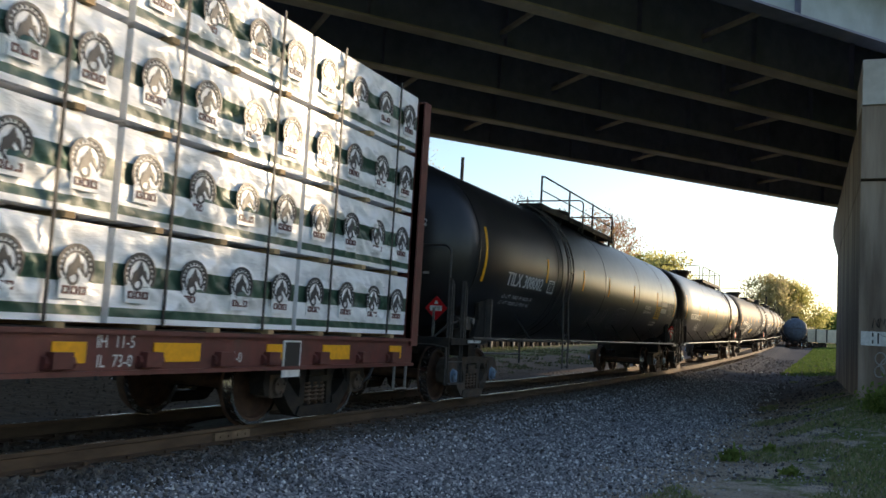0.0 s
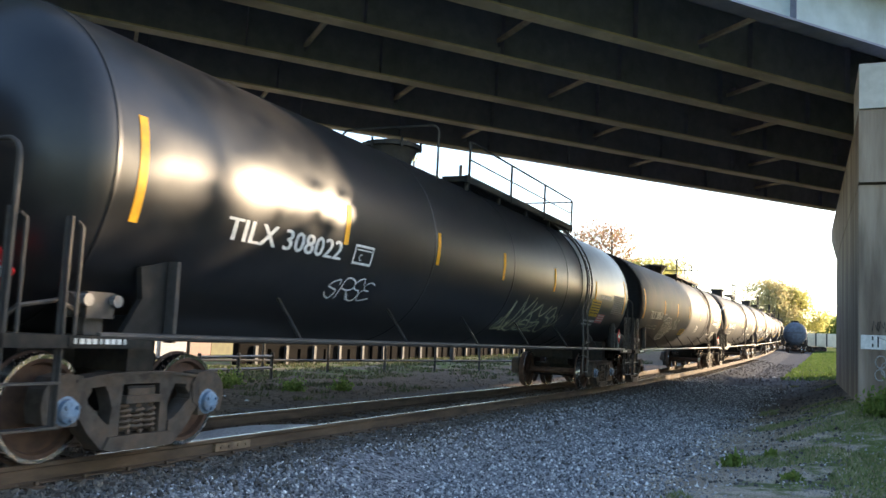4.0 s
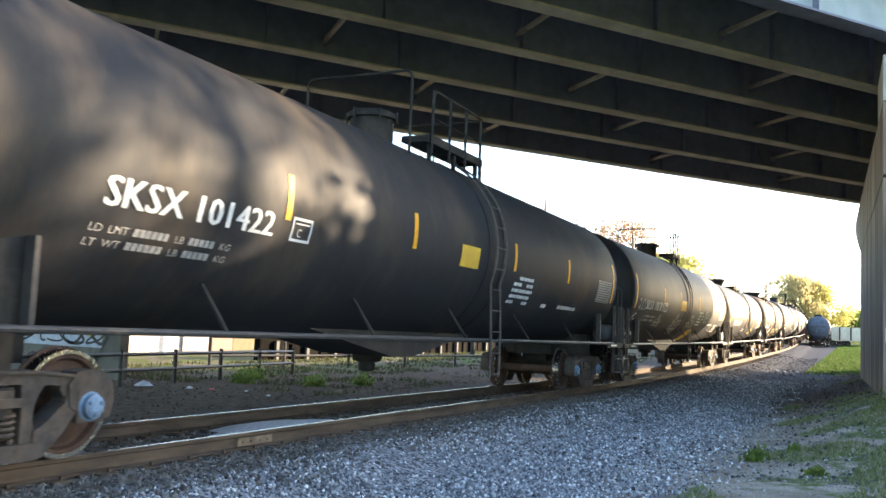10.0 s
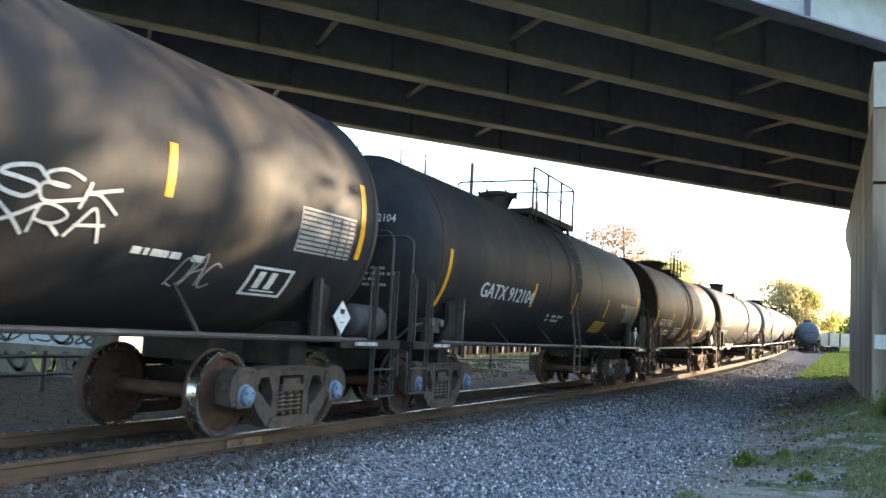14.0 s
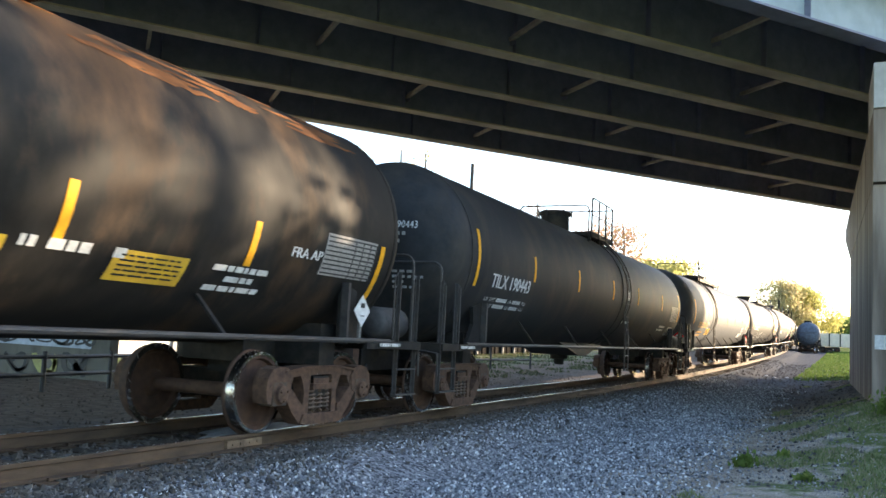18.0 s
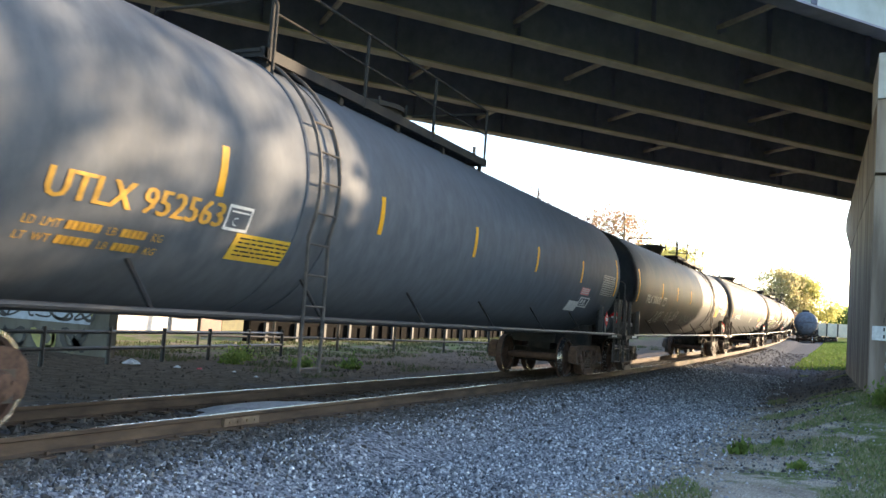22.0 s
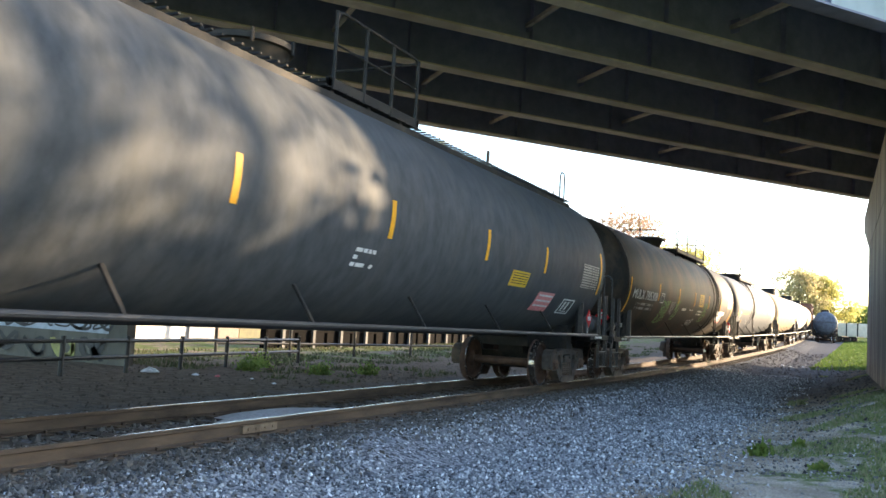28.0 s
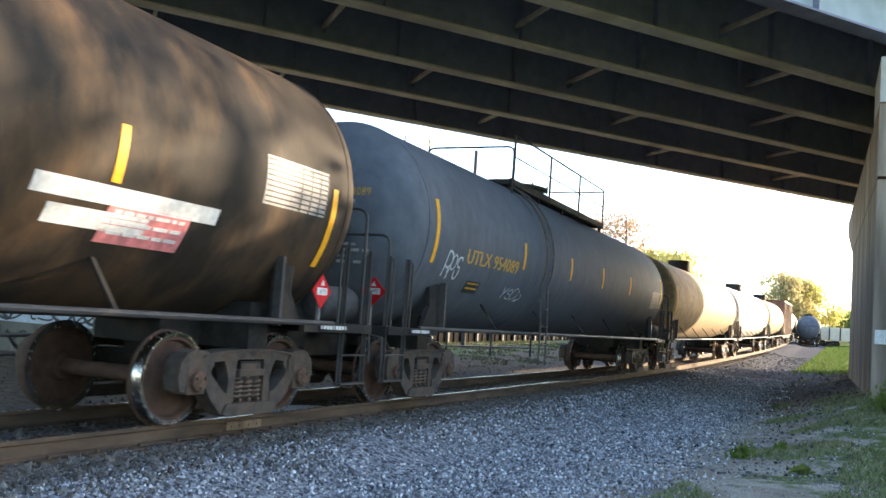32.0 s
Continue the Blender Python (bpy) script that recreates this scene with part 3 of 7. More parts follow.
def scribble(g, y, v, w, h, R, zc, rnd, strokes=5, thick=0.035, slant=0.15, lift=0.009):
    """A spray-paint tag: looping strokes laid on the tank's skin."""
    for k in range(strokes):
        cx = (k + 0.5) / strokes * w
        pts = []
        ax, ay = rnd.uniform(0.28, 0.45) * w / strokes, rnd.uniform(0.28, 0.5) * h
        f1, f2, p1, p2 = rnd.uniform(0.8, 1.9), rnd.uniform(1.0, 1.9), rnd.uniform(0, 6.3), rnd.uniform(0, 6.3)
        oy = rnd.uniform(-0.12, 0.12) * h
        for i in range(26):
            t = i / 25 * 2 * math.pi * 0.9
            a = cx + ax * math.sin(f1 * t + p1) + ax * 0.3 * math.sin(3.1 * t)
            b = h / 2 + oy + ay * math.sin(f2 * t + p2)
            pts.append((y + a + slant * b, v + b))
        ribbon(g, pts, thick * rnd.uniform(0.7, 1.2), R, zc, lift)
    return g


# spray-can letters: strokes on a ten by ten grid, one pair of figures a point
GLYPH = {
    "M": "00 15 29 44 69 73 90", "W": "09 20 46 60 99", "S": "87 69 28 16 45 74 82 60 21 03", "H": "19 15 10 | 89 70 | 05 45 96",
    "E": "88 49 17 25 65 25 03 20 71 92", "A": "00 39 59 80 | 14 76", "K": "29 10 | 89 25 45 90", "Z": "18 98 00 51 90", "U": "09 03 20 60 85 89 80",
    "O": "58 17 03 20 61 85 77 48 29", "L": "29 10 41 62 40 82 95 76", "N": "00 19 23 70 89", "Y": "09 35 89 | 45 20", "R": "10 19 69 86 54 15 | 54 90",
    "D": "00 29 78 83 50 01", "C": "88 49 16 12 40 82", "P": "10 19 69 86 54 15", "X": "09 45 90 | 99 54 00", "B": "10 19 68 66 25 64 62 11", "Q": "38 05 30 74 68 27 | 66 88 60",
}


def spray_word(g, text, y, v, w, h, R, zc, rnd, thick=0.03, slant=0.15, lift=0.009):
    """A graffiti tag in joined hand-drawn letters laid on the tank's skin."""
    n = len(text)
    for k, ch in enumerate(text):
        if ch == " ":
            continue
        cw, ch_h, up = w / n * rnd.uniform(0.95, 1.25), h * rnd.uniform(0.8, 1.0), h * rnd.uniform(0, 0.1)
        for stroke in GLYPH[ch].split("|"):
            pts = [(int(q[0]) / 9 + rnd.uniform(-0.05, 0.05), int(q[1]) / 9 + rnd.uniform(-0.05, 0.05)) for q in stroke.split()]
            ctl = [pts[0]] + pts + [pts[-1]]
            out = []
            for a, b, c, d in zip(ctl, ctl[1:], ctl[2:], ctl[3:]):
                for i in range(6):
                    t = i / 6
                    out.append(tuple(0.5 * (2 * b[j] + (c[j] - a[j]) * t + (2 * a[j] - 5 * b[j] + 4 * c[j] - d[j]) * t * t + (3 * b[j] - a[j] - 3 * c[j] + d[j]) * t ** 3) for j in (0, 1)))
            out.append(pts[-1])
            ribbon(g, [(y + k * w / n + p[0] * cw + slant * p[1] * h, v + up + p[1] * ch_h) for p in out], thick * rnd.uniform(0.85, 1.15), R, zc, lift)
    return g


def spray_cloud(g, y, v, w, h, R, zc, rnd, thick=0.04, lift=0.010):
    """A scalloped outline drawn round a tag."""
    pts = []
    for i in range(73):
        q = 2 * math.pi * i / 72
        bump = 1 + 0.07 * abs(math.sin(4.5 * q)) + 0.02 * rnd.random()
        pts.append((y + w / 2 + w / 2 * bump * math.copysign(abs(math.cos(q)) ** 0.7, math.cos(q)), v + h / 2 + h / 2 * bump * math.copysign(abs(math.sin(q)) ** 0.8, math.sin(q))))
    return ribbon(g, pts, thick, R, zc, lift)


def ribbon(g, pts, thick, R, zc, lift=0.009):
    vs, fs = [], []
    for i, p in enumerate(pts):
        a, b = pts[max(0, i - 1)], pts[min(len(pts) - 1, i + 1)]
        dx, dy = b[0] - a[0], b[1] - a[1]
        q = math.hypot(dx, dy) or 1
        nx, ny = -dy / q * thick / 2, dx / q * thick / 2
        for sgn in (1, -1):
            yy, vv = p[0] + sgn * nx, p[1] + sgn * ny
            vs.append(((R + lift) * math.cos(vv / R), yy, zc + (R + lift) * math.sin(vv / R)))
    for i in range(len(pts) - 1):
        fs.append((2 * i, 2 * i + 1, 2 * i + 3, 2 * i + 2))
    return g.add(vs, fs)


# ---- running gear, shared by all cars ----
def wheelset_geo():
    half = [(1.10, 0.07), (0.90, 0.075), (0.89, 0.125), (0.82, 0.15), (0.775, 0.22), (0.775, 0.365), (0.825, 0.385), (0.83, 0.45), (0.82, 0.457),
            (0.725, 0.461), (0.715, 0.483), (0.69, 0.483), (0.685, 0.385), (0.735, 0.36), (0.725, 0.17), (0.66, 0.14), (0.655, 0.085), (0.05, 0.08)]
    return Geo().lathe(half + [(-s, r) for s, r in reversed(half)], 36, "x")


def side_frame_geo():
    """A cast side frame: flat top chord turned down into jaws over the bearings, two rounded openings and a spring seat."""
    g = Geo()
    top = [(-0.78, 0.70), (-0.40, 0.745), (0, 0.755), (0.40, 0.745), (0.78, 0.70), (0.98, 0.685), (1.07, 0.63), (1.10, 0.54), (1.10, 0.38), (1.03, 0.37), (1.01, 0.58), (0.90, 0.60), (0.76, 0.58), (0.66, 0.63), (0.36, 0.655), (0, 0.66), (-0.36, 0.655), (-0.66, 0.63), (-0.76, 0.58), (-0.90, 0.60), (-1.01, 0.58), (-1.03, 0.37), (-1.10, 0.38), (-1.10, 0.54), (-1.07, 0.63), (-0.98, 0.685)]
    g.prism(top, 0.93, 1.09)
    g.prism([(-0.80, 0.715), (-0.40, 0.76), (0, 0.77), (0.40, 0.76), (0.80, 0.715), (0.80, 0.69), (0.40, 0.735), (0, 0.745), (-0.40, 0.735), (-0.80, 0.69)], 0.90, 1.125)
    for e in (-1, 1):
        g.prism([(e * 0.79, 0.40), (e * 0.79, 0.62), (e * 0.68, 0.63), (e * 0.64, 0.50), (e * 0.70, 0.38)], 0.935, 1.10)
        g.prism([(e * 0.78, 0.44), (e * 0.70, 0.53), (e * 0.60, 0.47), (e * 0.49, 0.37), (e * 0.42, 0.32), (e * 0.36, 0.30), (e * 0.36, 0.09), (e * 0.46, 0.10), (e * 0.63, 0.25)], 0.915, 1.105)
        g.prism([(e * 0.66, 0.64), (e * 0.74, 0.745), (e * 0.90, 0.765), (e * 1.03, 0.735), (e * 1.12, 0.64), (e * 1.145, 0.50), (e * 1.11, 0.36), (e * 1.035, 0.35), (e * 1.02, 0.53), (e * 0.90, 0.575), (e * 0.78, 0.53), (e * 0.76, 0.42), (e * 0.68, 0.46)], 0.922, 1.115)
        g.prism([(e * 0.39, 0.16), (e * 0.37, 0.30), (e * 0.35, 0.45), (e * 0.40, 0.58), (e * 0.44, 0.64), (e * 0.50, 0.68), (e * 0.23, 0.68), (e * 0.25, 0.45), (e * 0.25, 0.16)], 0.935, 1.085)
        g.prism([(e * 0.66, 0.52), (e * 0.72, 0.66), (e * 0.60, 0.66), (e * 0.60, 0.60)], 0.935, 1.085)
    g.prism([(-0.46, 0.105), (-0.40, 0.205), (0.40, 0.205), (0.46, 0.105), (0.36, 0.075), (-0.36, 0.075)], 0.90, 1.13)
    g.box((1.02, 0, 0.52), (0.20, 0.44, 0.07))
    g.box((1.02, 0, 0.585), (0.14, 0.34, 0.06))
    return g


def spring_geo():
    g = Geo()
    for y in (-0.155, 0, 0.155):
        pts = []
        for i in range(5 * 9 + 1):
            a = 2 * math.pi * i / 9
            pts.append((1.03 + 0.055 * math.cos(a), y + 0.062 * math.sin(a), 0.225 + 0.24 * i / 45))
        g.tube(pts, 0.019, 5)
    return g


def cap_geo():
    g = Geo().lathe([(1.09, 0.125), (1.12, 0.125), (1.13, 0.105), (1.17, 0.10), (1.185, 0.06)], 16, "x")
    for i in range(3):
        a = 2 * math.pi * i / 3 + 0.5
        g.cyl((1.165, 0.065 * math.cos(a), 0.065 * math.sin(a)), (1.20, 0.065 * math.cos(a), 0.065 * math.sin(a)), 0.02, 6)
    return g


WHEELSET = wheelset_geo().mesh("wheelset", M["wheel"], 40)
TREAD = ring(Geo(), [(0.835, 0.418), (0.835, 0.456), (0.722, 0.464), (0.722, 0.450)], 40).mesh("tread", M["tread"], 40)
TREAD_IN = ring(Geo(), [(-0.684, 0.418), (-0.684, 0.484), (-0.722, 0.464), (-0.722, 0.450)], 40).mesh("tread", M["tread"], 40)
FRAME_M = {k: side_frame_geo().mesh("side_frame", M[k], 30) for k in ("steel", "rust", "frame")}
SPRING = spring_geo().mesh("spring_nest", M["spring"], 60)
CAP_M = {k: cap_geo().mesh("bearing_cap", M[k], 40) for k in ("cap", "rust", "steel")}
BOLSTER = Geo().box((0, 0, 0.52), (2.16, 0.34, 0.24)).box((0, 0, 0.70), (0.8, 0.5, 0.14)).mesh("bolster", M["frame"], 0)
BRAKE = Geo().bar((-0.9, -0.34, 0.36), (0.9, -0.34, 0.36), 0.08, 0.10).bar((-0.9, 0.34, 0.36), (0.9, 0.34, 0.36), 0.08, 0.10).mesh("brake_beam", M["frame"], 0)
ADAPTER = Geo().box((1.02, 0, 0), (0.2, 0.26, 0.26)).box((1.0, 0, 0.13), (0.22, 0.3, 0.08)).mesh("bearing_adapter", M["steel"], 0)
TURN = Matrix.Rotation(math.pi, 4, "Z")
WHEELS = []


def truck(car, y, style="steel", cap="cap"):
    """A two-axle truck under a car, and its two wheelsets."""
    at = Matrix.Translation((0, y, 0))
    b = part("truck", BOLSTER, None, car, "dusty cast steel freight truck", at=at)
    for m in (Matrix.Identity(4), TURN):
        part("side_frame", FRAME_M[style], None, b, at=m)
        part("spring_nest", SPRING, None, b, at=m)
        for e in (-0.89, 0.89):
            part("bearing_adapter", ADAPTER, None, b, at=m @ Matrix.Translation((0, e, 0.457)))
            part("bearing_cap", CAP_M[cap], None, b, "blue bearing cap" if cap == "cap" else "", at=m @ Matrix.Translation((0, e, 0.457)))
    part("brake_beam", BRAKE, None, b)
    for e in (-0.89, 0.89):
        w = part("wheelset", WHEELSET, None, car, "rusty steel wheels with bright treads", at=Matrix.Translation((0, y + e, 0.457)))
        part("tread", TREAD, None, w)
        part("tread", TREAD_IN, None, w)
        WHEELS.append(w)
    return b


def end_gear(car, e, ye, R, zc, style=0):
    """Stub sill, coupler, end platform, rails and steps at one end; e = -1 towards the camera end, ye the end stripe."""
    def P(x, d, z):
        return (x, ye + e * d, z)
    sill = part("stub_sill", Geo().box(P(0, 0.15, 0.80), (0.52, 2.6, 0.34)), M["frame"], car, smooth=0)
    part("body_bolster", Geo().box(P(0, -0.6, 1.02), (2.2, 0.34, 0.5)), M["frame"], sill, smooth=0)
    part("sill_pad", Geo().box(P(0, -0.6, 0.93), (0.9, 1.6, 0.3)), M["frame"], sill, smooth=0)
    part("coupler", Geo().box(P(0, 1.40, 0.84), (0.24, 0.36, 0.24)).box(P(0.05, 1.50, 0.84), (0.34, 0.16, 0.28)), M["rust"], car, smooth=0)
    part("end_platform", Geo().box(P(0, 0.98, 1.07), (2.9, 0.46, 0.05)).box(P(0, 1.20, 1.02), (2.9, 0.05, 0.14)).box(P(1.45, 0.45, 1.04), (0.07, 1.5, 0.10)).box(P(-1.45, 0.45, 1.04), (0.07, 1.5, 0.10)), M["frame"], car, smooth=0)
    for sx in (1, -1):
        for d in (1.16, 0.62):
            g = Geo().box(P(sx * 1.41, d, 1.19), (0.055, 0.014, 1.66)).box(P(sx * 1.385, d, 1.19), (0.014, 0.05, 1.66))
            part("corner_post", g, M["dark_pipe"], car, "dark flat-bar corner post", smooth=0)
            part("grab_iron", Geo().tube([P(sx * 1.41, d - 0.13, 1.06), P(sx * 1.41, d - 0.13, 1.95), P(sx * 1.41, d - 0.07, 1.99)], 0.014, 6), M["dark_pipe"], car)
        for z, w in ((0.38, 0.10), (0.72, 0.06)):
            part("step_tread", Geo().bar(P(sx * 1.41, 0.60, z), P(sx * 1.41, 1.18, z), w, 0.02), M["dark_pipe"], car, smooth=0)
        g = Geo().prism([(ye - e * 0.10, 1.07), (ye - e * 0.34, 1.42), (ye - e * 0.30, 1.70), (ye - e * 0.64, 1.78), (ye - e * 0.64, 1.07)], sx * 1.24, sx * 1.30)
        sp = part("saddle_plate", g, M["frame"], car, smooth=0)
        part("saddle_flange", Geo().box((sx * 1.36, ye - e * 0.66, 1.41), (0.10, 0.05, 0.74)), M["dark_pipe"], sp, smooth=0)
    h = 2.55 if style == 0 else 2.3
    w = 1.36
    arc = [(w - 0.14 + 0.14 * math.sin(q), h - 0.14 + 0.14 * math.cos(q)) for q in [radians(k) for k in (90, 65, 40, 15, 0)]]
    pts = [P(w, 1.10, 1.08)] + [P(x, 1.10, z) for x, z in arc] + [P(-x, 1.10, z) for x, z in reversed(arc)] + [P(-w, 1.10, 1.08)]
    part("end_handrail", Geo().tube(pts, 0.020, 8), M["dark_pipe"], car, "looped handrail across the tank head")
    part("safety_strip", Geo().box(P(1.49, 0.30, 1.045), (0.012, 0.62, 0.075)), M["frame"], car, smooth=0)
    g = Geo()
    for i in range(9):
        g.box(P(1.498, 0.03 + 0.065 * i, 1.045), (0.006, 0.045 if i % 4 else 0.02, 0.042))
    tagged(part("safety_print", g, M["lettering"], car, smooth=0), "white stencilled safety words, too small to read", kind="stuff")
    if e < 0 and style == 0:
        g = ring(Geo(), [(ye - 1.22, 0.27), (ye - 1.20, 0.29), (ye - 1.18, 0.27), (ye - 1.20, 0.25)], 20, "y")
        for i in range(4):
            a = i * math.pi / 2 + 0.4
            g.bar((0, ye - 1.20, 0), (0.27 * math.cos(a), ye - 1.20, 0.27 * math.sin(a)), 0.02, 0.02)
        part("brake_wheel", g, M["dark_pipe"], car, at=Matrix.Translation((-0.55, 0, 1.75)))
        v = part("brake_valve", Geo().box(P(1.16, 0.12, 1.34), (0.26, 0.30, 0.22)).cyl(P(1.16, 0.0, 1.34), P(1.16, 0.36, 1.34), 0.10, 12).box(P(1.16, 0.12, 1.16), (0.12, 0.2, 0.14)), M["dark_pipe"], car, "dark brake control valve")
        for q in (-0.02, 0.30):
            part("valve_cover", Geo().cyl(P(1.28, q, 1.38), P(1.34, q, 1.38), 0.055, 10), M["pipe"], v)
        part("brake_pipe", Geo().tube([P(1.0, 1.1, 0.98), P(1.3, 0.95, 1.30), P(1.32, 0.6, 1.36), P(1.22, 0.3, 1.28)], 0.02, 6), M["dark_pipe"], car)
    part("uncoupling_lever", Geo().tube([P(1.44, 1.26, 0.62), P(1.42, 1.26, 0.95), P(1.2, 1.27, 0.98), P(0.2, 1.34, 0.98)], 0.014, 6), M["dark_pipe"], car)
    part("air_hose", Geo().tube([P(0.30, 1.36, 0.72), P(0.32, 1.52, 0.60), P(0.30, 1.62, 0.42), P(0.24, 1.72, 0.34)], 0.026, 6), M["ink"], car, "black rubber air hose")
    if e > 0:
        part("air_reservoir", Geo().lathe([(-0.40, 0.05), (-0.39, 0.15), (-0.35, 0.20), (-0.30, 0.215), (0.30, 0.215), (0.35, 0.20), (0.39, 0.15), (0.40, 0.05)], 20), M["reservoir"], car, "dusty grey air reservoir", at=Matrix.Translation((1.12, ye + 0.78, 1.33)))


def placard(car, y, x=1.46, z=1.45, size=0.27, ground="red", number="1075", facing=90):
    """A diamond hazard placard standing on a bracket."""
    m = Matrix.Translation((x, y, z)) @ Matrix.Rotation(radians(facing), 4, "Z") @ Matrix.Rotation(radians(90), 4, "X")
    d = size * 0.72
    p = part("placard", Geo().add([(0, -d, 0), (d, 0, 0), (0, d, 0), (-d, 0, 0), (0, -d, -0.01), (d, 0, -0.01), (0, d, -0.01), (-d, 0, -0.01)],
                                  [(0, 1, 2, 3), (7, 6, 5, 4), (0, 4, 5, 1), (1, 5, 6, 2), (2, 6, 7, 3), (3, 7, 4, 0)]), M[ground], car, "%s diamond hazard placard" % ("red" if ground == "red" else "white"), smooth=0, at=m)
    k = "lettering" if ground == "red" else "ink"
    g = Geo()
    if ground == "red":
        g.box((0, 0, 0.004), (d * 1.05, d * 0.42, 0.004))
        g.add([(-0.04, d * 0.35, 0.006), (0.04, d * 0.35, 0.006), (0, d * 0.68, 0.006)], [(0, 1, 2)])
    else:
        g.box((0, d * 0.35, 0.004), (d * 0.5, d * 0.3, 0.004)).box((0, -d * 0.3, 0.004), (d * 0.4, 0.012, 0.004))
    part("placard_print", g, M[k], p, smooth=0)
    if ground == "red":
        part("placard_number", flat_text(Geo(), number, d * 0.36, Matrix.Translation((0, -d * 0.13, 0.008))), M["ink"], p, smooth=0)
    part("placard_post", Geo().bar((x - 0.03, y, 1.05), (x - 0.03, y, z), 0.03, 0.05), M["pipe"], car, smooth=0)


def tank_car(label, front, rear, R=1.52, zc=2.56, paint="black", group="tank cars of the train", mark="", mark_mat="lettering", mark_at=1.5, mark_v=-0.45, mark_size=0.42,
             stripes=(3.45, 6.12, 8.95, 12.05, 15.5), stripe_v=-0.06, end_v=-0.045, table_v=-0.29, ladder=11.0, dome=9.0, deck=(-1.0, 2.2), style="steel", cap="cap", seams=(), extras=None, end_style=0, detail=True, seed=1, rail_h=0.88, hoop=True, top_walk=None, man=(0.46, 0.30), deck_z=-0.06, rear_in=0.66, front_in=0.66, hoop_at=-0.1, hoop_h=0.60, belly=None):
    """A tank car; lengths along it are measured from its front stripe."""
    rnd = random.Random(seed)
    L = rear - front
    car = thing("tank_car", label, "tank car", group)
    c = L / 2
    y0, y1 = -c - 0.28, c + 0.28
    dp = R * 0.5
    prof = [(y0 - dp * math.sin(a), R * math.cos(a)) for a in [radians(k) for k in (89.5, 86, 80, 72, 62, 50, 36, 22, 10, 0)]]
    n_bands = 12
    prof += [(y0 + (y1 - y0) * i / n_bands, R) for i in range(1, n_bands)]
    prof += [(y1 + dp * math.sin(a), R * math.cos(a)) for a in [radians(k) for k in (0, 10, 22, 36, 50, 62, 72, 80, 86, 89.5)]]
    shell = part("tank_shell", Geo().lathe(prof, 64), M[paint], car, at=Matrix.Translation((0, 0, zc)), smooth=50)
    for yy in (y0, y1):
        part("head_seam", ring(Geo(), [(yy - 0.02, R), (yy - 0.02, R + 0.006), (yy + 0.02, R + 0.006), (yy + 0.02, R)], 64, "y"), M[paint], shell)
    for q in seams:
        part("weld_seam", ring(Geo(), [(q - c - 0.03, R), (q - c - 0.02, R + 0.006), (q - c + 0.02, R + 0.006), (q - c + 0.03, R)], 64, "y"), M[paint], shell)
    for yy in (-c, c):
        part("end_stripe", patch(Geo(), yy - 0.05, yy + 0.05, end_v - 0.465, end_v + 0.465, R, zc, n=10), M["yellow"], car, "yellow reflective stripe")
    for k in stripes:
        part("side_stripe", patch(Geo(), k - c - 0.05, k - c + 0.05, stripe_v - 0.24, stripe_v + 0.24, R, zc), M["yellow"], car, "yellow reflective stripe")
    for e, yy in ((-1, -c), (1, c)):
        truck(car, yy - e * (front_in if e < 0 else rear_in), style, cap)
        end_gear(car, e, yy, R, zc, end_style)
    # side pipe with its braces
    for sx in (1, -1):
        part("side_pipe", Geo().tube([(sx * 1.47, -c - 0.3, 1.09), (sx * 1.47, c + 0.3, 1.09)], 0.032, 8), M["dark_pipe"], car, "long dark side handrail")
    for i in range(1, int(L / 3.1) + 1):
        yb = -c + i * L / (int(L / 3.1) + 1)
        part("side_brace", Geo().bar((1.46, yb, 1.09), (R * math.cos(-0.72), yb - 0.05, zc + R * math.sin(-0.72)), 0.06, 0.025), M["frame"], car, smooth=0)
    if not detail:
        part("manway", Geo().cyl((0, 0, zc + R - 0.05), (0, 0, zc + R + 0.42), 0.5, 16), M["frame"], car)
        return car
    if belly:
        mid, reach, low = belly
        g = Geo().prism([(mid - reach, 1.16), (mid - 0.35, low), (mid + 0.35, low), (mid + reach, 1.16), (mid + reach, 1.3), (mid - reach, 1.3)], -0.62, 0.62)
        sump = part("belly", g, M[paint], car, "sloping tank belly down to the outlet", smooth=0)
        part("bottom_outlet", Geo().lathe([(low - 0.26, 0.09), (low - 0.24, 0.13), (low - 0.12, 0.13), (low - 0.10, 0.22), (low + 0.04, 0.24)], 16, "z"), M["frame"], sump, "dark bottom outlet valve", at=Matrix.Translation((0, mid, 0)))
    # ladder up the side
    yl = (ladder or 0) - c
    if ladder is not None:
        for e in (-0.2, 0.2):
            pts = [(1.55, yl + e, 0.50), (1.55, yl + e, 1.2)] + [((R + 0.09) * math.cos(a), yl + e, zc + (R + 0.09) * math.sin(a)) for a in [radians(q) for q in range(-20, 75, 8)]]
            part("ladder_rail", Geo().tube(pts, 0.021, 6), M["ladder"], car)
        for i in range(9):
            z = 0.55 + i * 0.34
            a = math.asin(max(-1, min(1, (z - zc) / (R + 0.09))))
            x = 1.55 if z < 2.2 else (R + 0.09) * math.cos(a)
            part("ladder_rung", Geo().cyl((x, yl - 0.2, z), (x, yl + 0.2, z), 0.014, 6), M["ladder"], car)
    # manway and top platform
    zt = zc + R
    yd = dome - c
    r0, h0 = man
    fl = 0.10 if h0 < 0.4 else 0.0
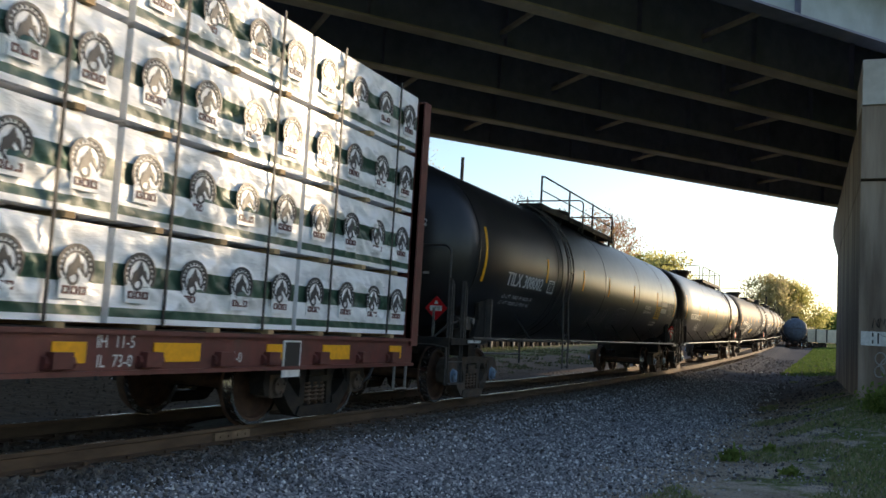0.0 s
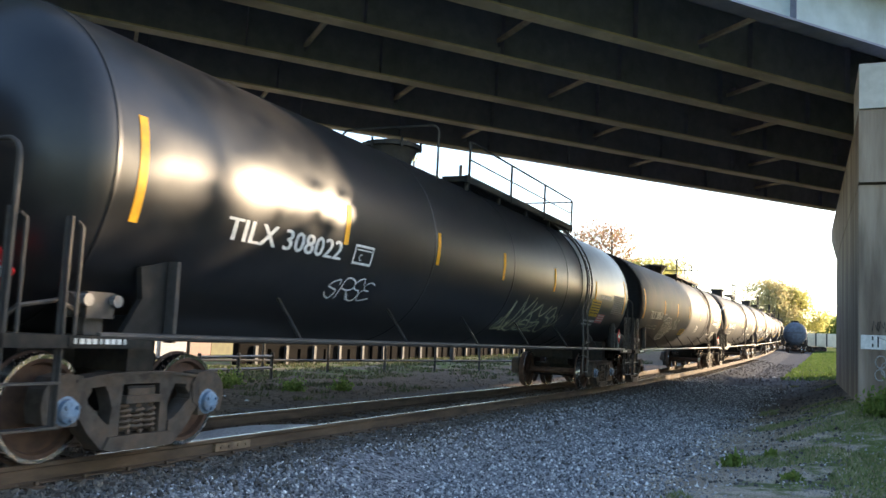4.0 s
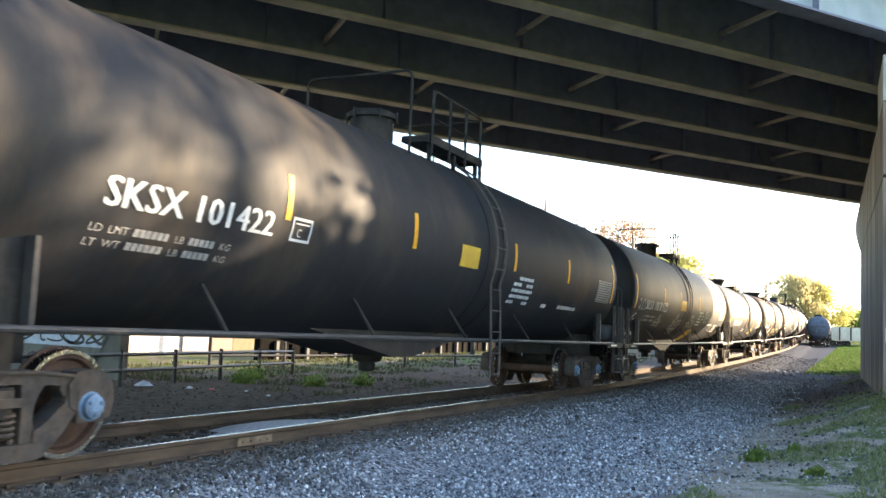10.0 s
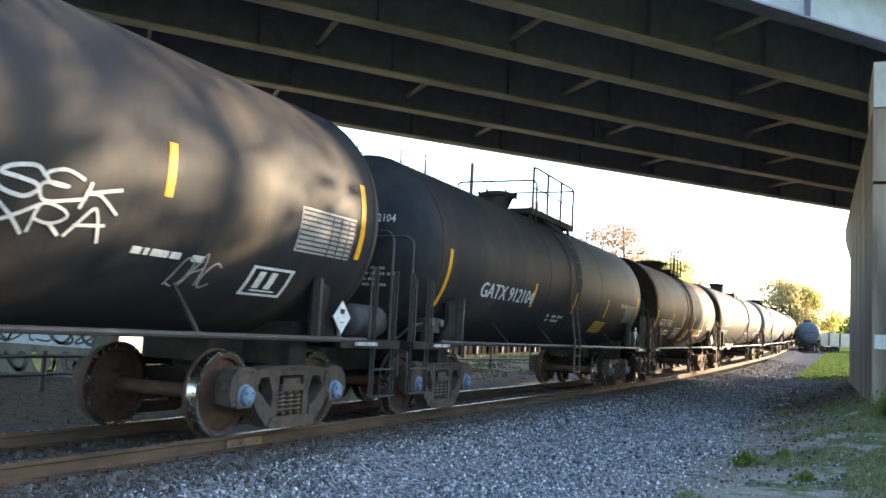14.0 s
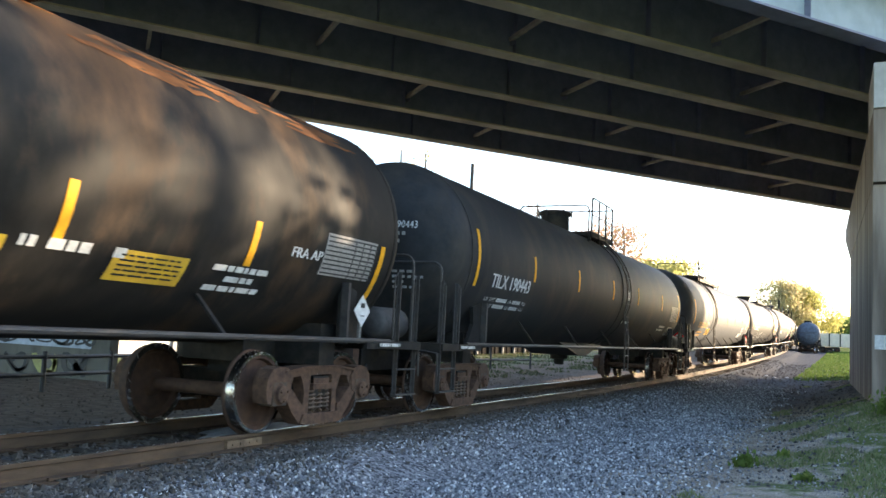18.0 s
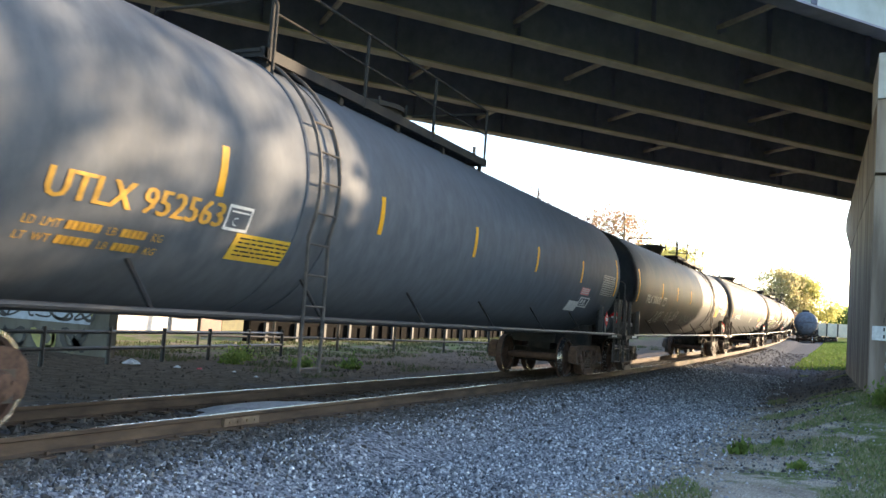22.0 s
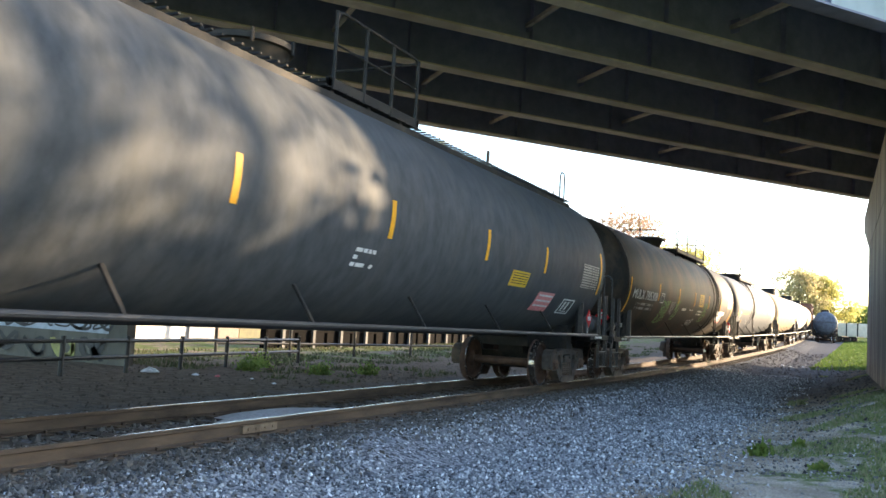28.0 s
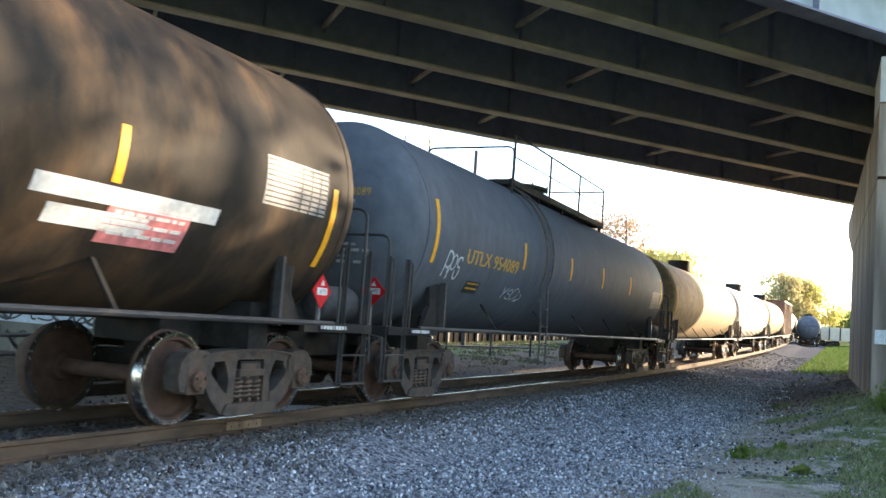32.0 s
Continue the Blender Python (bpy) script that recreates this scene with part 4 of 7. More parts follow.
    mw = part("manway", Geo().lathe([(-0.12, r0), (0.02, r0), (h0 - 0.10, r0 + fl), (h0 - 0.09, r0 + fl + 0.05), (h0 - 0.02, r0 + fl + 0.05), (h0 + 0.02, r0), (h0 + 0.03, 0.1)], 24, "z"), M["frame"], car, "dark manway housing with a flat lid", at=Matrix.Translation((0, yd, zt)))
    for i in range(6):
        a = 2 * math.pi * i / 6 + 0.3
        part("lid_bolt", Geo().cyl(((r0 + fl + 0.06) * math.cos(a), (r0 + fl + 0.06) * math.sin(a), h0 - 0.14), ((r0 + fl + 0.06) * math.cos(a), (r0 + fl + 0.06) * math.sin(a), h0 + 0.03), 0.022, 6), M["frame"], mw)
    g = Geo()
    a0, a1 = yd + deck[0], yd + deck[1]
    zd = zt + deck_z
    g.box((0.84, (a0 + a1) / 2, zd), (0.06, a1 - a0, 0.13)).box((0.40, (a0 + a1) / 2, zd), (0.05, a1 - a0, 0.10))
    deck_ob = part("top_platform", g.box((0.62, a0 + 0.03, zd), (0.5, 0.06, 0.10)).box((0.62, a1 - 0.03, zd), (0.5, 0.06, 0.10)), M["frame"], car, "dark steel top platform", smooth=0)
    g = Geo()
    q = a0
    while q < a1:
        g.box((0.62, q, zd + 0.02), (0.40, 0.035, 0.035))
        q += 0.09
    tagged(part("deck_grating", g, M["frame"], deck_ob, smooth=0), "dark steel deck grating", kind="stuff")
    q = a0 + 0.15
    while q < a1:
        part("platform_foot", Geo().box((0.80, q, zt - 0.16), (0.05, 0.08, zd - zt + 0.34)), M["frame"], deck_ob, smooth=0)
        q += max(0.9, (a1 - a0 - 0.3) / 4)
    for i in range(4):
        yp = a0 + 0.1 + (a1 - a0 - 0.2) * i / 3
        part("rail_post", Geo().tube([(0.86, yp, zt - 0.14), (0.86, yp, zt + rail_h - 0.01)], 0.024, 6), M["frame"], car)
    r1 = zt + rail_h
    g = Geo().tube([(0.86, a0 + 0.1, zt - 0.1), (0.86, a0 + 0.1, r1 - 0.12), (0.86, a0 + 0.14, r1 - 0.03), (0.86, a0 + 0.24, r1), (0.86, a1 - 0.2, r1), (0.84, a1 - 0.08, r1 - 0.03), (0.74, a1 - 0.03, r1 - 0.03), (-0.7, a1 - 0.03, r1 - 0.03)], 0.020, 6)
    part("platform_rail", g, M["frame"], car)
    part("knee_rail", Geo().tube([(0.86, a0 + 0.1, zt + rail_h * 0.5), (0.86, a1 - 0.1, zt + rail_h * 0.5)], 0.014, 6), M["frame"], car)
    if hoop:
        hw, hh = 0.92, hoop_h
        bend = [(hw - 0.12 + 0.12 * math.sin(q), hh - 0.12 + 0.12 * math.cos(q)) for q in [radians(d) for d in (90, 60, 30, 0)]]
        side = [(hw, -0.45)] + bend
        g = Geo().tube([(x, yd + hoop_at, zt + z) for x, z in side] + [(-x, yd + hoop_at, zt + z) for x, z in reversed(side)], 0.020, 6)
        part("grab_hoop", g, M["frame"], car, "bent grab rail arching across the tank top")
    if ladder is not None:
        for e in (-0.32, 0.32):
            part("ladder_band", ring(Geo(), [(yl + e - 0.02, R), (yl + e - 0.02, R + 0.014), (yl + e + 0.02, R + 0.014), (yl + e + 0.02, R)], 64, "y"), M[paint], shell)
    if top_walk:
        w0, w1 = top_walk[0] - c, top_walk[1] - c
        tw = part("top_walkway", Geo().box((0.86, (w0 + w1) / 2, zt - 0.24), (0.05, w1 - w0, 0.10)), M["frame"], car, smooth=0)
        part("walkway_beam", Geo().box((0.45, (w0 + w1) / 2, zt - 0.03), (0.05, w1 - w0, 0.06)), M["frame"], tw, smooth=0)
        g = Geo()
        q = w0
        while q < w1:
            g.box((0.66, q, zt - 0.12), (0.44, 0.03, 0.025))
            q += 0.16
        tagged(part("deck_grating", g, M["frame"], tw, smooth=0), "dark steel deck grating", kind="stuff")
        part("grab_hoop", Geo().tube([(0.75, w1 - 0.3, zt - 0.2), (0.75, w1 - 0.3, zt + 0.42), (0.75, w1 - 0.22, zt + 0.5), (0.75, w1 - 0.08, zt + 0.5), (0.75, w1, zt + 0.42), (0.75, w1, zt - 0.2)], 0.02, 6), M["pipe"], car)
        part("grab_hoop", Geo().tube([(0.75, w0, zt - 0.2), (0.75, w0, zt + 0.42), (0.75, w0 + 0.08, zt + 0.5), (0.75, w0 + 0.22, zt + 0.5), (0.75, w0 + 0.3, zt + 0.42), (0.75, w0 + 0.3, zt - 0.2)], 0.02, 6), M["pipe"], car)
    # writing
    if mark:
        g = Geo()
        head_text(g, mark, 0.165, 0.12, zc + 0.32, R, zc, y0, dp, 0.78)
        tagged(part("head_mark", g, M[mark_mat], car, smooth=0), "small reporting mark on the tank head", kind="stuff")
        g = Geo()
        for px0, q, wd, hh in ((0.1, 0.23, 0.55, 0.055), (0.1, 0.11, 0.4, 0.055), (0.45, -0.36, 0.25, 0.04), (0.45, -0.44, 0.45, 0.04), (0.45, -0.52, 0.16, 0.04), (0.45, -0.60, 0.28, 0.04)):
            px = px0
            while px < px0 + wd:
                w = rnd.uniform(0.05, 0.13)
                pz = zc + q
                yy = y0 - dp * math.sqrt(max(0, 1 - (px * px + (pz - zc) ** 2) / (R * R))) - 0.012
                g.box((px + w / 2, yy, pz), (w, 0.006, hh))
                px += w + 0.03
        tagged(part("head_lettering", g, M["lettering_dim"], car, smooth=0), "small illegible stencilled lines", kind="stuff")
    # test table near the rear end
    g = patch(Geo(), L - 1.30 - c, L - 0.16 - c, table_v - 0.25, table_v + 0.25, R, zc, lift=0.004)
    g2 = Geo()
    for i in range(9):
        v = table_v + 0.215 - i * 0.054
        patch(g2, L - 1.28 - c, L - 0.18 - c, v - 0.010, v + 0.008, R, zc, lift=0.008, n=1)
        for a in (0.62, 0.80, 0.97, 1.12):
            patch(g2, L - 1.30 + a - c, L - 1.30 + a + 0.02 - c, v - 0.04, v, R, zc, lift=0.008, n=1)
    tb = part("test_table", g, M["lettering_dim"], car, "grey stencilled test-date table")
    tagged(part("table_ruling", g2, M["ink"], tb, smooth=0), "black ruled lines", kind="stuff")
    ctx = dict(car=car, R=R, zc=zc, c=c, L=L, rnd=rnd)
    for fn, args in (extras or ()):
        fn(ctx, **args)
    return car


# details that single cars wear; y from the front stripe, v along the skin from the tank's middle line
def x_mark(k, text, y0, y1, v0, v1, mat="lettering", name="reporting_mark"):
    """Words fitted between two places along the tank and two heights on its skin."""
    vs, fs, w = letters(text, 0.3)
    lo, hi = min(p[1] for p in vs), max(p[1] for p in vs)
    R, zc, g = k["R"], k["zc"], Geo()
    out = []
    for p in vs:
        a = (v0 + (p[1] - lo) / (hi - lo) * (v1 - v0)) / R
        out.append(((R + 0.008) * math.cos(a), y0 - k["c"] + p[0] / w * (y1 - y0), zc + (R + 0.008) * math.sin(a)))
    fat = 0.09 * (v1 - v0)
    g.add([(p[0] + 0.0012, p[1] + fat, p[2]) for p in out], fs)
    tagged(part(name, g.add(out, fs), M[mat], k["car"], smooth=0), "stencilled %s" % ("reporting mark" if name == "reporting_mark" else "words"), kind="stuff")


def x_frame(k, y0, y1, v0, v1):
    """A small outlined data box."""
    g, c, R, zc = Geo(), k["c"], k["R"], k["zc"]
    q = (y1 - y0) * 0.07
    for a in ((y0, y1, v0, v0 + 0.03), (y0, y1, v1 - 0.03, v1), (y0, y0 + q, v0, v1), (y1 - q, y1, v0, v1), (y0 + 3 * q, y0 + 5 * q, v0 + 0.1, v1 - 0.06), (y0 + 7 * q, y0 + 9 * q, v0 + 0.1, v1 - 0.06), (y0 + 3 * q, y1 - 3 * q, v0 + 0.06, v0 + 0.08)):
        patch(g, a[0] - c, a[1] - c, a[2], a[3], R, zc, lift=0.008, n=2)
    part("data_box", g, M["lettering"], k["car"], "white outlined data box", smooth=0)


def x_plate(k, y, v, w, h, mat="sign_yellow", lines=0, skew=0.0, name="decal", label="", ink="ink"):
    p = part(name, patch(Geo(), y - k["c"], y + w - k["c"], v, v + h, k["R"], k["zc"], skew=skew), M[mat], k["car"], label or "decal on the tank side")
    if lines:
        g = Geo()
        for i in range(lines):
            vv = v + h * (0.88 - 0.8 * i / lines)
            at = y + 0.08 * w
            while at < y + 0.9 * w:
                d = k["rnd"].uniform(0.05, 0.2) * w
                d = min(d, y + 0.93 * w - at)
                patch(g, at - k["c"] + skew * (vv - v), at + d - k["c"] + skew * (vv - v), vv - 0.27 * h / lines, vv, k["R"], k["zc"], lift=0.011, n=1)
                at += d + 0.03 * w
        tagged(part("decal_print", g, M[ink], p, smooth=0), "illegible print lines", kind="stuff")


def x_box(k, y, v, w=0.26, h=0.34):
    g = Geo()
    c = k["c"]
    for a in ((y, y + w, v, v + 0.03), (y, y + w, v + h - 0.03, v + h), (y, y + 0.025, v, v + h), (y + w - 0.025, y + w, v, v + h), (y + 0.05, y + w - 0.05, v + h * 0.72, v + h * 0.78)):
        patch(g, a[0] - c, a[1] - c, a[2], a[3], k["R"], k["zc"], lift=0.008, n=2)
    side_text(g, "C", h * 0.5, y + w * 0.28 - c, v + h * 0.2, k["R"], k["zc"])
    part("class_box", g, M["lettering"], k["car"], "small framed stencil", smooth=0)


def x_bars(k, y, v, w, rows=2, h=0.075, mat="lettering"):
    tagged(part("stencilling", bars(Geo(), rows, y - k["c"], v, w, h, k["R"], k["zc"], k["rnd"]), M[mat], k["car"], smooth=0), "illegible stencilled lines", kind="stuff")


def x_tag(k, y, v, w, h, mat="tag_white", strokes=6, thick=0.035, slant=0.15, text="", rows=1, cloud=False):
    """A graffiti tag: letters in rows where a text is given, else loops; cloud: an outline round it."""
    g, c, R, zc = Geo(), k["c"], k["R"], k["zc"]
    if text:
        m = len(text) // rows
        for i in range(rows):
            spray_word(g, text[i * m:(i + 1) * m], y - c, v + h * (rows - 1 - i) / rows, w, h / rows * 0.95, R, zc, k["rnd"], thick, slant)
    else:
        scribble(g, y - c, v, w, h, R, zc, k["rnd"], strokes, thick, slant)
    if cloud:
        spray_cloud(g, y - c - 0.08 * w, v - 0.08 * h, w * 1.2, h * 1.16, R, zc, k["rnd"], thick * 1.6)
    tagged(part("graffiti_tag", g, M[mat], k["car"], smooth=0), "spray-paint graffiti tag", kind="stuff")


def x_rust(k, y0, y1, v0, v1, n):
    """Ragged rust stains along the shoulder of the tank."""
    g, r = Geo(), k["rnd"]
    for i in range(n):
        a, v, ln = r.uniform(y0, y1), r.uniform(v0, v1), r.uniform(0.4, 1.8)
        pts = [(a + ln * q / 12 - k["c"], v + 0.05 * noise.noise(Vector((a * 3 + q * 0.6, v, i)))) for q in range(13)]
        flat = ribbon(Geo(), pts, 1.0, k["R"], k["zc"], 0.004)
        wide = r.uniform(0.02, 0.075)
        out = []
        for q, (p, w) in enumerate([(p, wide * math.sin(math.pi * (q + 0.5) / 13) * (1 + 0.5 * noise.noise(Vector((q * 0.9, i, 2))))) for q, p in enumerate(pts)]):
            for sgn in (1, -1):
                ang = (p[1] + sgn * w) / k["R"]
                out.append(((k["R"] + 0.004) * math.cos(ang), p[0], k["zc"] + (k["R"] + 0.004) * math.sin(ang)))
        g.add(out, flat.f)
    tagged(part("rust_stains", g, M["rust_stain"], k["car"], smooth=0), "orange rust stains along the tank top", kind="stuff")


def x_placard(k, y, ground="red", z=1.45, x=1.46):
    placard(k["car"], y - k["c"], x=x, z=z, ground=ground)


def x_head_placard(k, x=1.1, z=1.55, ground="red"):
    placard(k["car"], -k["c"] - 1.0, x=x, z=z, ground=ground, facing=0)


def x_band(k, y):
    c = k["c"]
    part("weld_seam", ring(Geo(), [(y - c - 0.05, k["R"]), (y - c - 0.05, k["R"] + 0.012), (y - c + 0.05, k["R"] + 0.012), (y - c + 0.05, k["R"])], 64, "y"), M["black"], k["car"], at=Matrix.Translation((0, 0, k["zc"])))


def x_head_tag(k, x, z, w, h, strokes=5, thick=0.03, mat="tag_white"):
    """A spray-paint tag on the tank's domed front head."""
    flat = scribble(Geo(), 0, 0, w, h, 1e5, 0, k["rnd"], strokes, thick)
    y0, R, zc = -k["c"] - 0.28, k["R"], k["zc"]
    out = []
    for p in flat.v:
        px, pz = x + p[1], z + p[2]
        q = max(0.0, 1 - (px * px + (pz - zc) ** 2) / (R * R))
        out.append((px, y0 - R * 0.5 * math.sqrt(q) - 0.012, pz))
    tagged(part("graffiti_tag", Geo().add(out, flat.f), M[mat], k["car"], smooth=0), "looping spray-paint graffiti tag", kind="stuff")


def x_load(k, rows, y, v, w, h, mat="lettering"):
    """Load-limit lines: words in letters, figures too small to read as bars."""
    c, R, zc, n = k["c"], k["R"], k["zc"], len(rows)
    step = h / n
    size = step * 0.78
    for i, row in enumerate(rows):
        base = v - step * i - size * 0.95
        toks = row.split(" ")
        lens = [int(q[1:]) * 0.60 if q[0] == "#" else letters(q, 1.0)[2] for q in toks]
        unit = w / (sum(lens) + 0.55 * (len(toks) - 1))
        at = y - c
        g = Geo()
        for q, ln in zip(toks, lens):
            if q[0] == "#":
                for j in range(int(q[1:])):
                    patch(g, at + unit * 0.6 * j, at + unit * (0.6 * j + 0.46), base, base + size * 0.7, R, zc, lift=0.008, n=1)
            else:
                vs, fs, wd = letters(q, 1.0)
                g.add([((R + 0.008) * math.cos((base + p[1] * size) / R), at + p[0] * unit, zc + (R + 0.008) * math.sin((base + p[1] * size) / R)) for p in vs], fs)
            at += unit * (ln + 0.55)
        tagged(part("load_limit_line", g, M[mat], k["car"], smooth=0), "stencilled load-limit line", kind="stuff")


# ---- ground, ballast and track ----
def ground_material():
    m = bpy.data.materials.new("gravel_dirt_and_grass_ground")
    m.use_nodes = True
    n, l = m.node_tree.nodes, m.node_tree.links
    b = n["Principled BSDF"]
    co = n.new("ShaderNodeTexCoord")

    def noise_at(scale, detail=6, rough=0.6):
        q = n.new("ShaderNodeTexNoise")
        q.inputs["Scale"].default_value, q.inputs["Detail"].default_value, q.inputs["Roughness"].default_value = scale, detail, rough
        l.new(co.outputs["Object"], q.inputs["Vector"])
        return q.outputs[0]

    def ramp(src, a, b_, c0, c1):
        q = n.new("ShaderNodeValToRGB")
        q.color_ramp.elements[0].position, q.color_ramp.elements[1].position = a, b_
        q.color_ramp.elements[0].color, q.color_ramp.elements[1].color = (*c0, 1), (*c1, 1)
        l.new(src, q.inputs[0])
        return q.outputs[0]

    def mix(f, a, b_):
        q = n.new("ShaderNodeMix")
        q.data_type = "RGBA"
        l.new(f, q.inputs[0])
        l.new(a, q.inputs[6])
        l.new(b_, q.inputs[7])
        return q.outputs[2]

    dirt = ramp(noise_at(5), 0.3, 0.7, (0.10, 0.078, 0.060), (0.20, 0.155, 0.118))
    grit = ramp(noise_at(55, 3), 0.4, 0.62, (0.24, 0.205, 0.165), (0.54, 0.48, 0.40))
    grass = ramp(noise_at(9), 0.3, 0.72, (0.075, 0.10, 0.036), (0.165, 0.19, 0.075))
    w = n.new("ShaderNodeVertexColor")
    w.layer_name = "cover"
    dirt = mix(w.outputs[1], dirt, mix(ramp(noise_at(1.3), 0.33, 0.6, (0.3, 0.3, 0.3), (0.95, 0.95, 0.95)), dirt, grit))
    sp = n.new("ShaderNodeSeparateColor")
    l.new(w.outputs[0], sp.inputs[0])
    ad = n.new("ShaderNodeMath")
    ad.operation = "ADD"
    l.new(sp.outputs[0], ad.inputs[0])
    nm = n.new("ShaderNodeMapRange")
    nm.inputs[3].default_value, nm.inputs[4].default_value = -0.75, 0.75
    l.new(noise_at(1.1, 8, 0.65), nm.inputs[0])
    l.new(nm.outputs[0], ad.inputs[1])
    col = mix(ramp(ad.outputs[0], 0.42, 0.58, (0, 0, 0), (1, 1, 1)), dirt, grass)
    st = n.new("ShaderNodeTexVoronoi")
    st.inputs["Scale"].default_value = 26
    l.new(co.outputs["Object"], st.inputs["Vector"])
    gr = n.new("ShaderNodeSeparateColor")
    l.new(st.outputs["Color"], gr.inputs[0])
    stone = ramp(gr.outputs[0], 0.1, 0.95, (0.07, 0.073, 0.083), (0.33, 0.335, 0.355))
    ad2 = n.new("ShaderNodeMath")
    ad2.operation = "ADD"
    l.new(sp.outputs[1], ad2.inputs[0])
    l.new(nm.outputs[0], ad2.inputs[1])
    gm = ramp(ad2.outputs[0], 0.40, 0.60, (0, 0, 0), (1, 1, 1))
    dark = ramp(noise_at(11, 6), 0.3, 0.75, (0.085, 0.086, 0.092), (0.165, 0.165, 0.172))
    ad3 = n.new("ShaderNodeMath")
    ad3.operation = "ADD"
    l.new(sp.outputs[2], ad3.inputs[0])
    l.new(nm.outputs[0], ad3.inputs[1])
    l.new(mix(ramp(ad3.outputs[0], 0.15, 0.85, (0, 0, 0), (1, 1, 1)), mix(gm, col, stone), dark), b.inputs["Base Color"])
    b.inputs["Roughness"].default_value = 1.0
    b.inputs["Specular IOR Level"].default_value = 0.0
    bp = n.new("ShaderNodeBump")
    bp.inputs["Strength"].default_value, bp.inputs["Distance"].default_value = 0.7, 0.03
    l.new(st.outputs["Distance"], bp.inputs["Height"])
    l.new(bp.outputs[0], b.inputs["Normal"])
    return m


def steps(a, b, first, grow):
    out, d = [a], first
    while out[-1] < b:
        out.append(out[-1] + d)
        d *= grow
    return out


xs = sorted(set([-x - 12 for x in steps(0, 1500, 0.9, 1.22)] + [x * 0.3 - 12 for x in range(0, 47)] + [x + 2.1 for x in steps(0.4, 1500, 0.6, 1.22)]))
ys = sorted(set([-y - 3 for y in steps(0, 1500, 2.0, 1.4)] + [y * 0.6 - 3 for y in range(0, 90)] + [y + 51.2 for y in steps(0.8, 1800, 1.2, 1.10)]))
gv = [(x, y, ground_z(x, y) + 0.025 * noise.noise(Vector((x * 0.7, y * 0.7, 0)))) for y in ys for x in xs]
nx = len(xs)
gf = [(j * nx + i, j * nx + i + 1, (j + 1) * nx + i + 1, (j + 1) * nx + i) for j in range(len(ys) - 1) for i in range(nx - 1)]
gme = bpy.data.meshes.new("ground")
gme.from_pydata(gv, [], gf)
gme.materials.append(ground_material())
gme.polygons.foreach_set("use_smooth", [True] * len(gme.polygons))
cover = gme.color_attributes.new("cover", "FLOAT_COLOR", "POINT")


def grassy(x, y):
    d = x - TRACK_X - drift(max(y, 0))
    right = (0.28 * ease(4.3, 5.4, d) + 0.20 * ease(5.6, 6.8, d) + 0.25 * ease(7.0, 8.2, d)) * (1 - ease(22, 28, y))
    beyond = ease(3.4, 4.6, d) * ease(44, 54, y)
    left = 0.5 * ease(6.5, 11.0, -d - 0.10 * max(0, 24 - y)) * ease(17, 24, y)
    return max(right, beyond, left, ease(150, 220, y))


def stony(x, y):
    d = x - TRACK_X - drift(max(y, 0))
    edge = 4.6 - 0.02 * y
    return (1 - ease(edge - 1.0, edge + 0.6, d)) if d > 0 else 1 - ease(1.7, 2.7, -d)


def dark_ground(x, y):
    """Darker grey ground on the lane past the bridge, beside the rails and along the track's far side."""
    d = x - TRACK_X - drift(max(y, 0))
    lane = ease(1.0, 1.8, d) * ease(16, 40, y) * (1 - ease(5.2, 6.6, d) * ease(30, 46, y)) * (1 - ease(7.0, 8.0, d))
    return max(lane, 0.5 * ease(1.4, 2.2, -d) * (1 - ease(3.0, 5.5, -d)), 0.6 * (1 - ease(1.3, 2.2, abs(d))))


for i, (x, y, z) in enumerate(gv):
    cover.data[i].color = (grassy(x, y), stony(x, y), dark_ground(x, y), ease(3.0, 5.0, x - TRACK_X) * (1 - ease(20, 30, y)) + 0.3 * ease(8, 14, TRACK_X - x) * ease(18, 22, y))
ground = tagged(new("ground", gme), "gravel, bare dirt and patchy grass ground", "ground", kind="structure")


def rail_run(off, name):
    prof = [(-0.07, -0.172), (-0.07, -0.16), (-0.012, -0.145), (-0.010, -0.05), (-0.036, -0.038), (-0.037, -0.008), (-0.028, -0.001), (-0.010, 0.0), (0.013, 0.0), (0.028, -0.001), (0.037, -0.008), (0.036, -0.038), (0.010, -0.05), (0.012, -0.145), (0.07, -0.16), (0.07, -0.172)]
    n = len(prof)
    ss = [-40 + 2.5 * i for i in range(150)]
    v, f = [], []
    for s in ss:
        p, q = track_point(s), track_point(s + 0.5)
        d = (q - p).normalized()
        r = Vector((d.y, -d.x, 0)).normalized()
        for a, z in prof:
            v.append(tuple(p + r * (off + a) + Vector((0, 0, z))))
    for k in range(len(ss) - 1):
        f += [(k * n + i, k * n + (i + 1) % n, (k + 1) * n + (i + 1) % n, (k + 1) * n + i) for i in range(n)]
    me = bpy.data.meshes.new(name)
    me.from_pydata(v, [], f)
    me.materials.append(M["rail_side"])
    me.materials.append(M["rail_head"])
    me.polygons.foreach_set("material_index", [1 if (i % n) == 7 else 0 for i in range(len(f))])
    b = bmesh.new()
    b.from_mesh(me)
    bmesh.ops.recalc_face_normals(b, faces=b.faces)
    b.to_mesh(me)
    b.free()
    return me


track = thing("railway_track", "rusty steel rails with polished heads on timber ties in ballast", "railway track", kind="structure")
RAILS = [part("rail", rail_run(o, "rail"), None, track, "rusty rail with a polished head") for o in (-0.755, 0.755)]
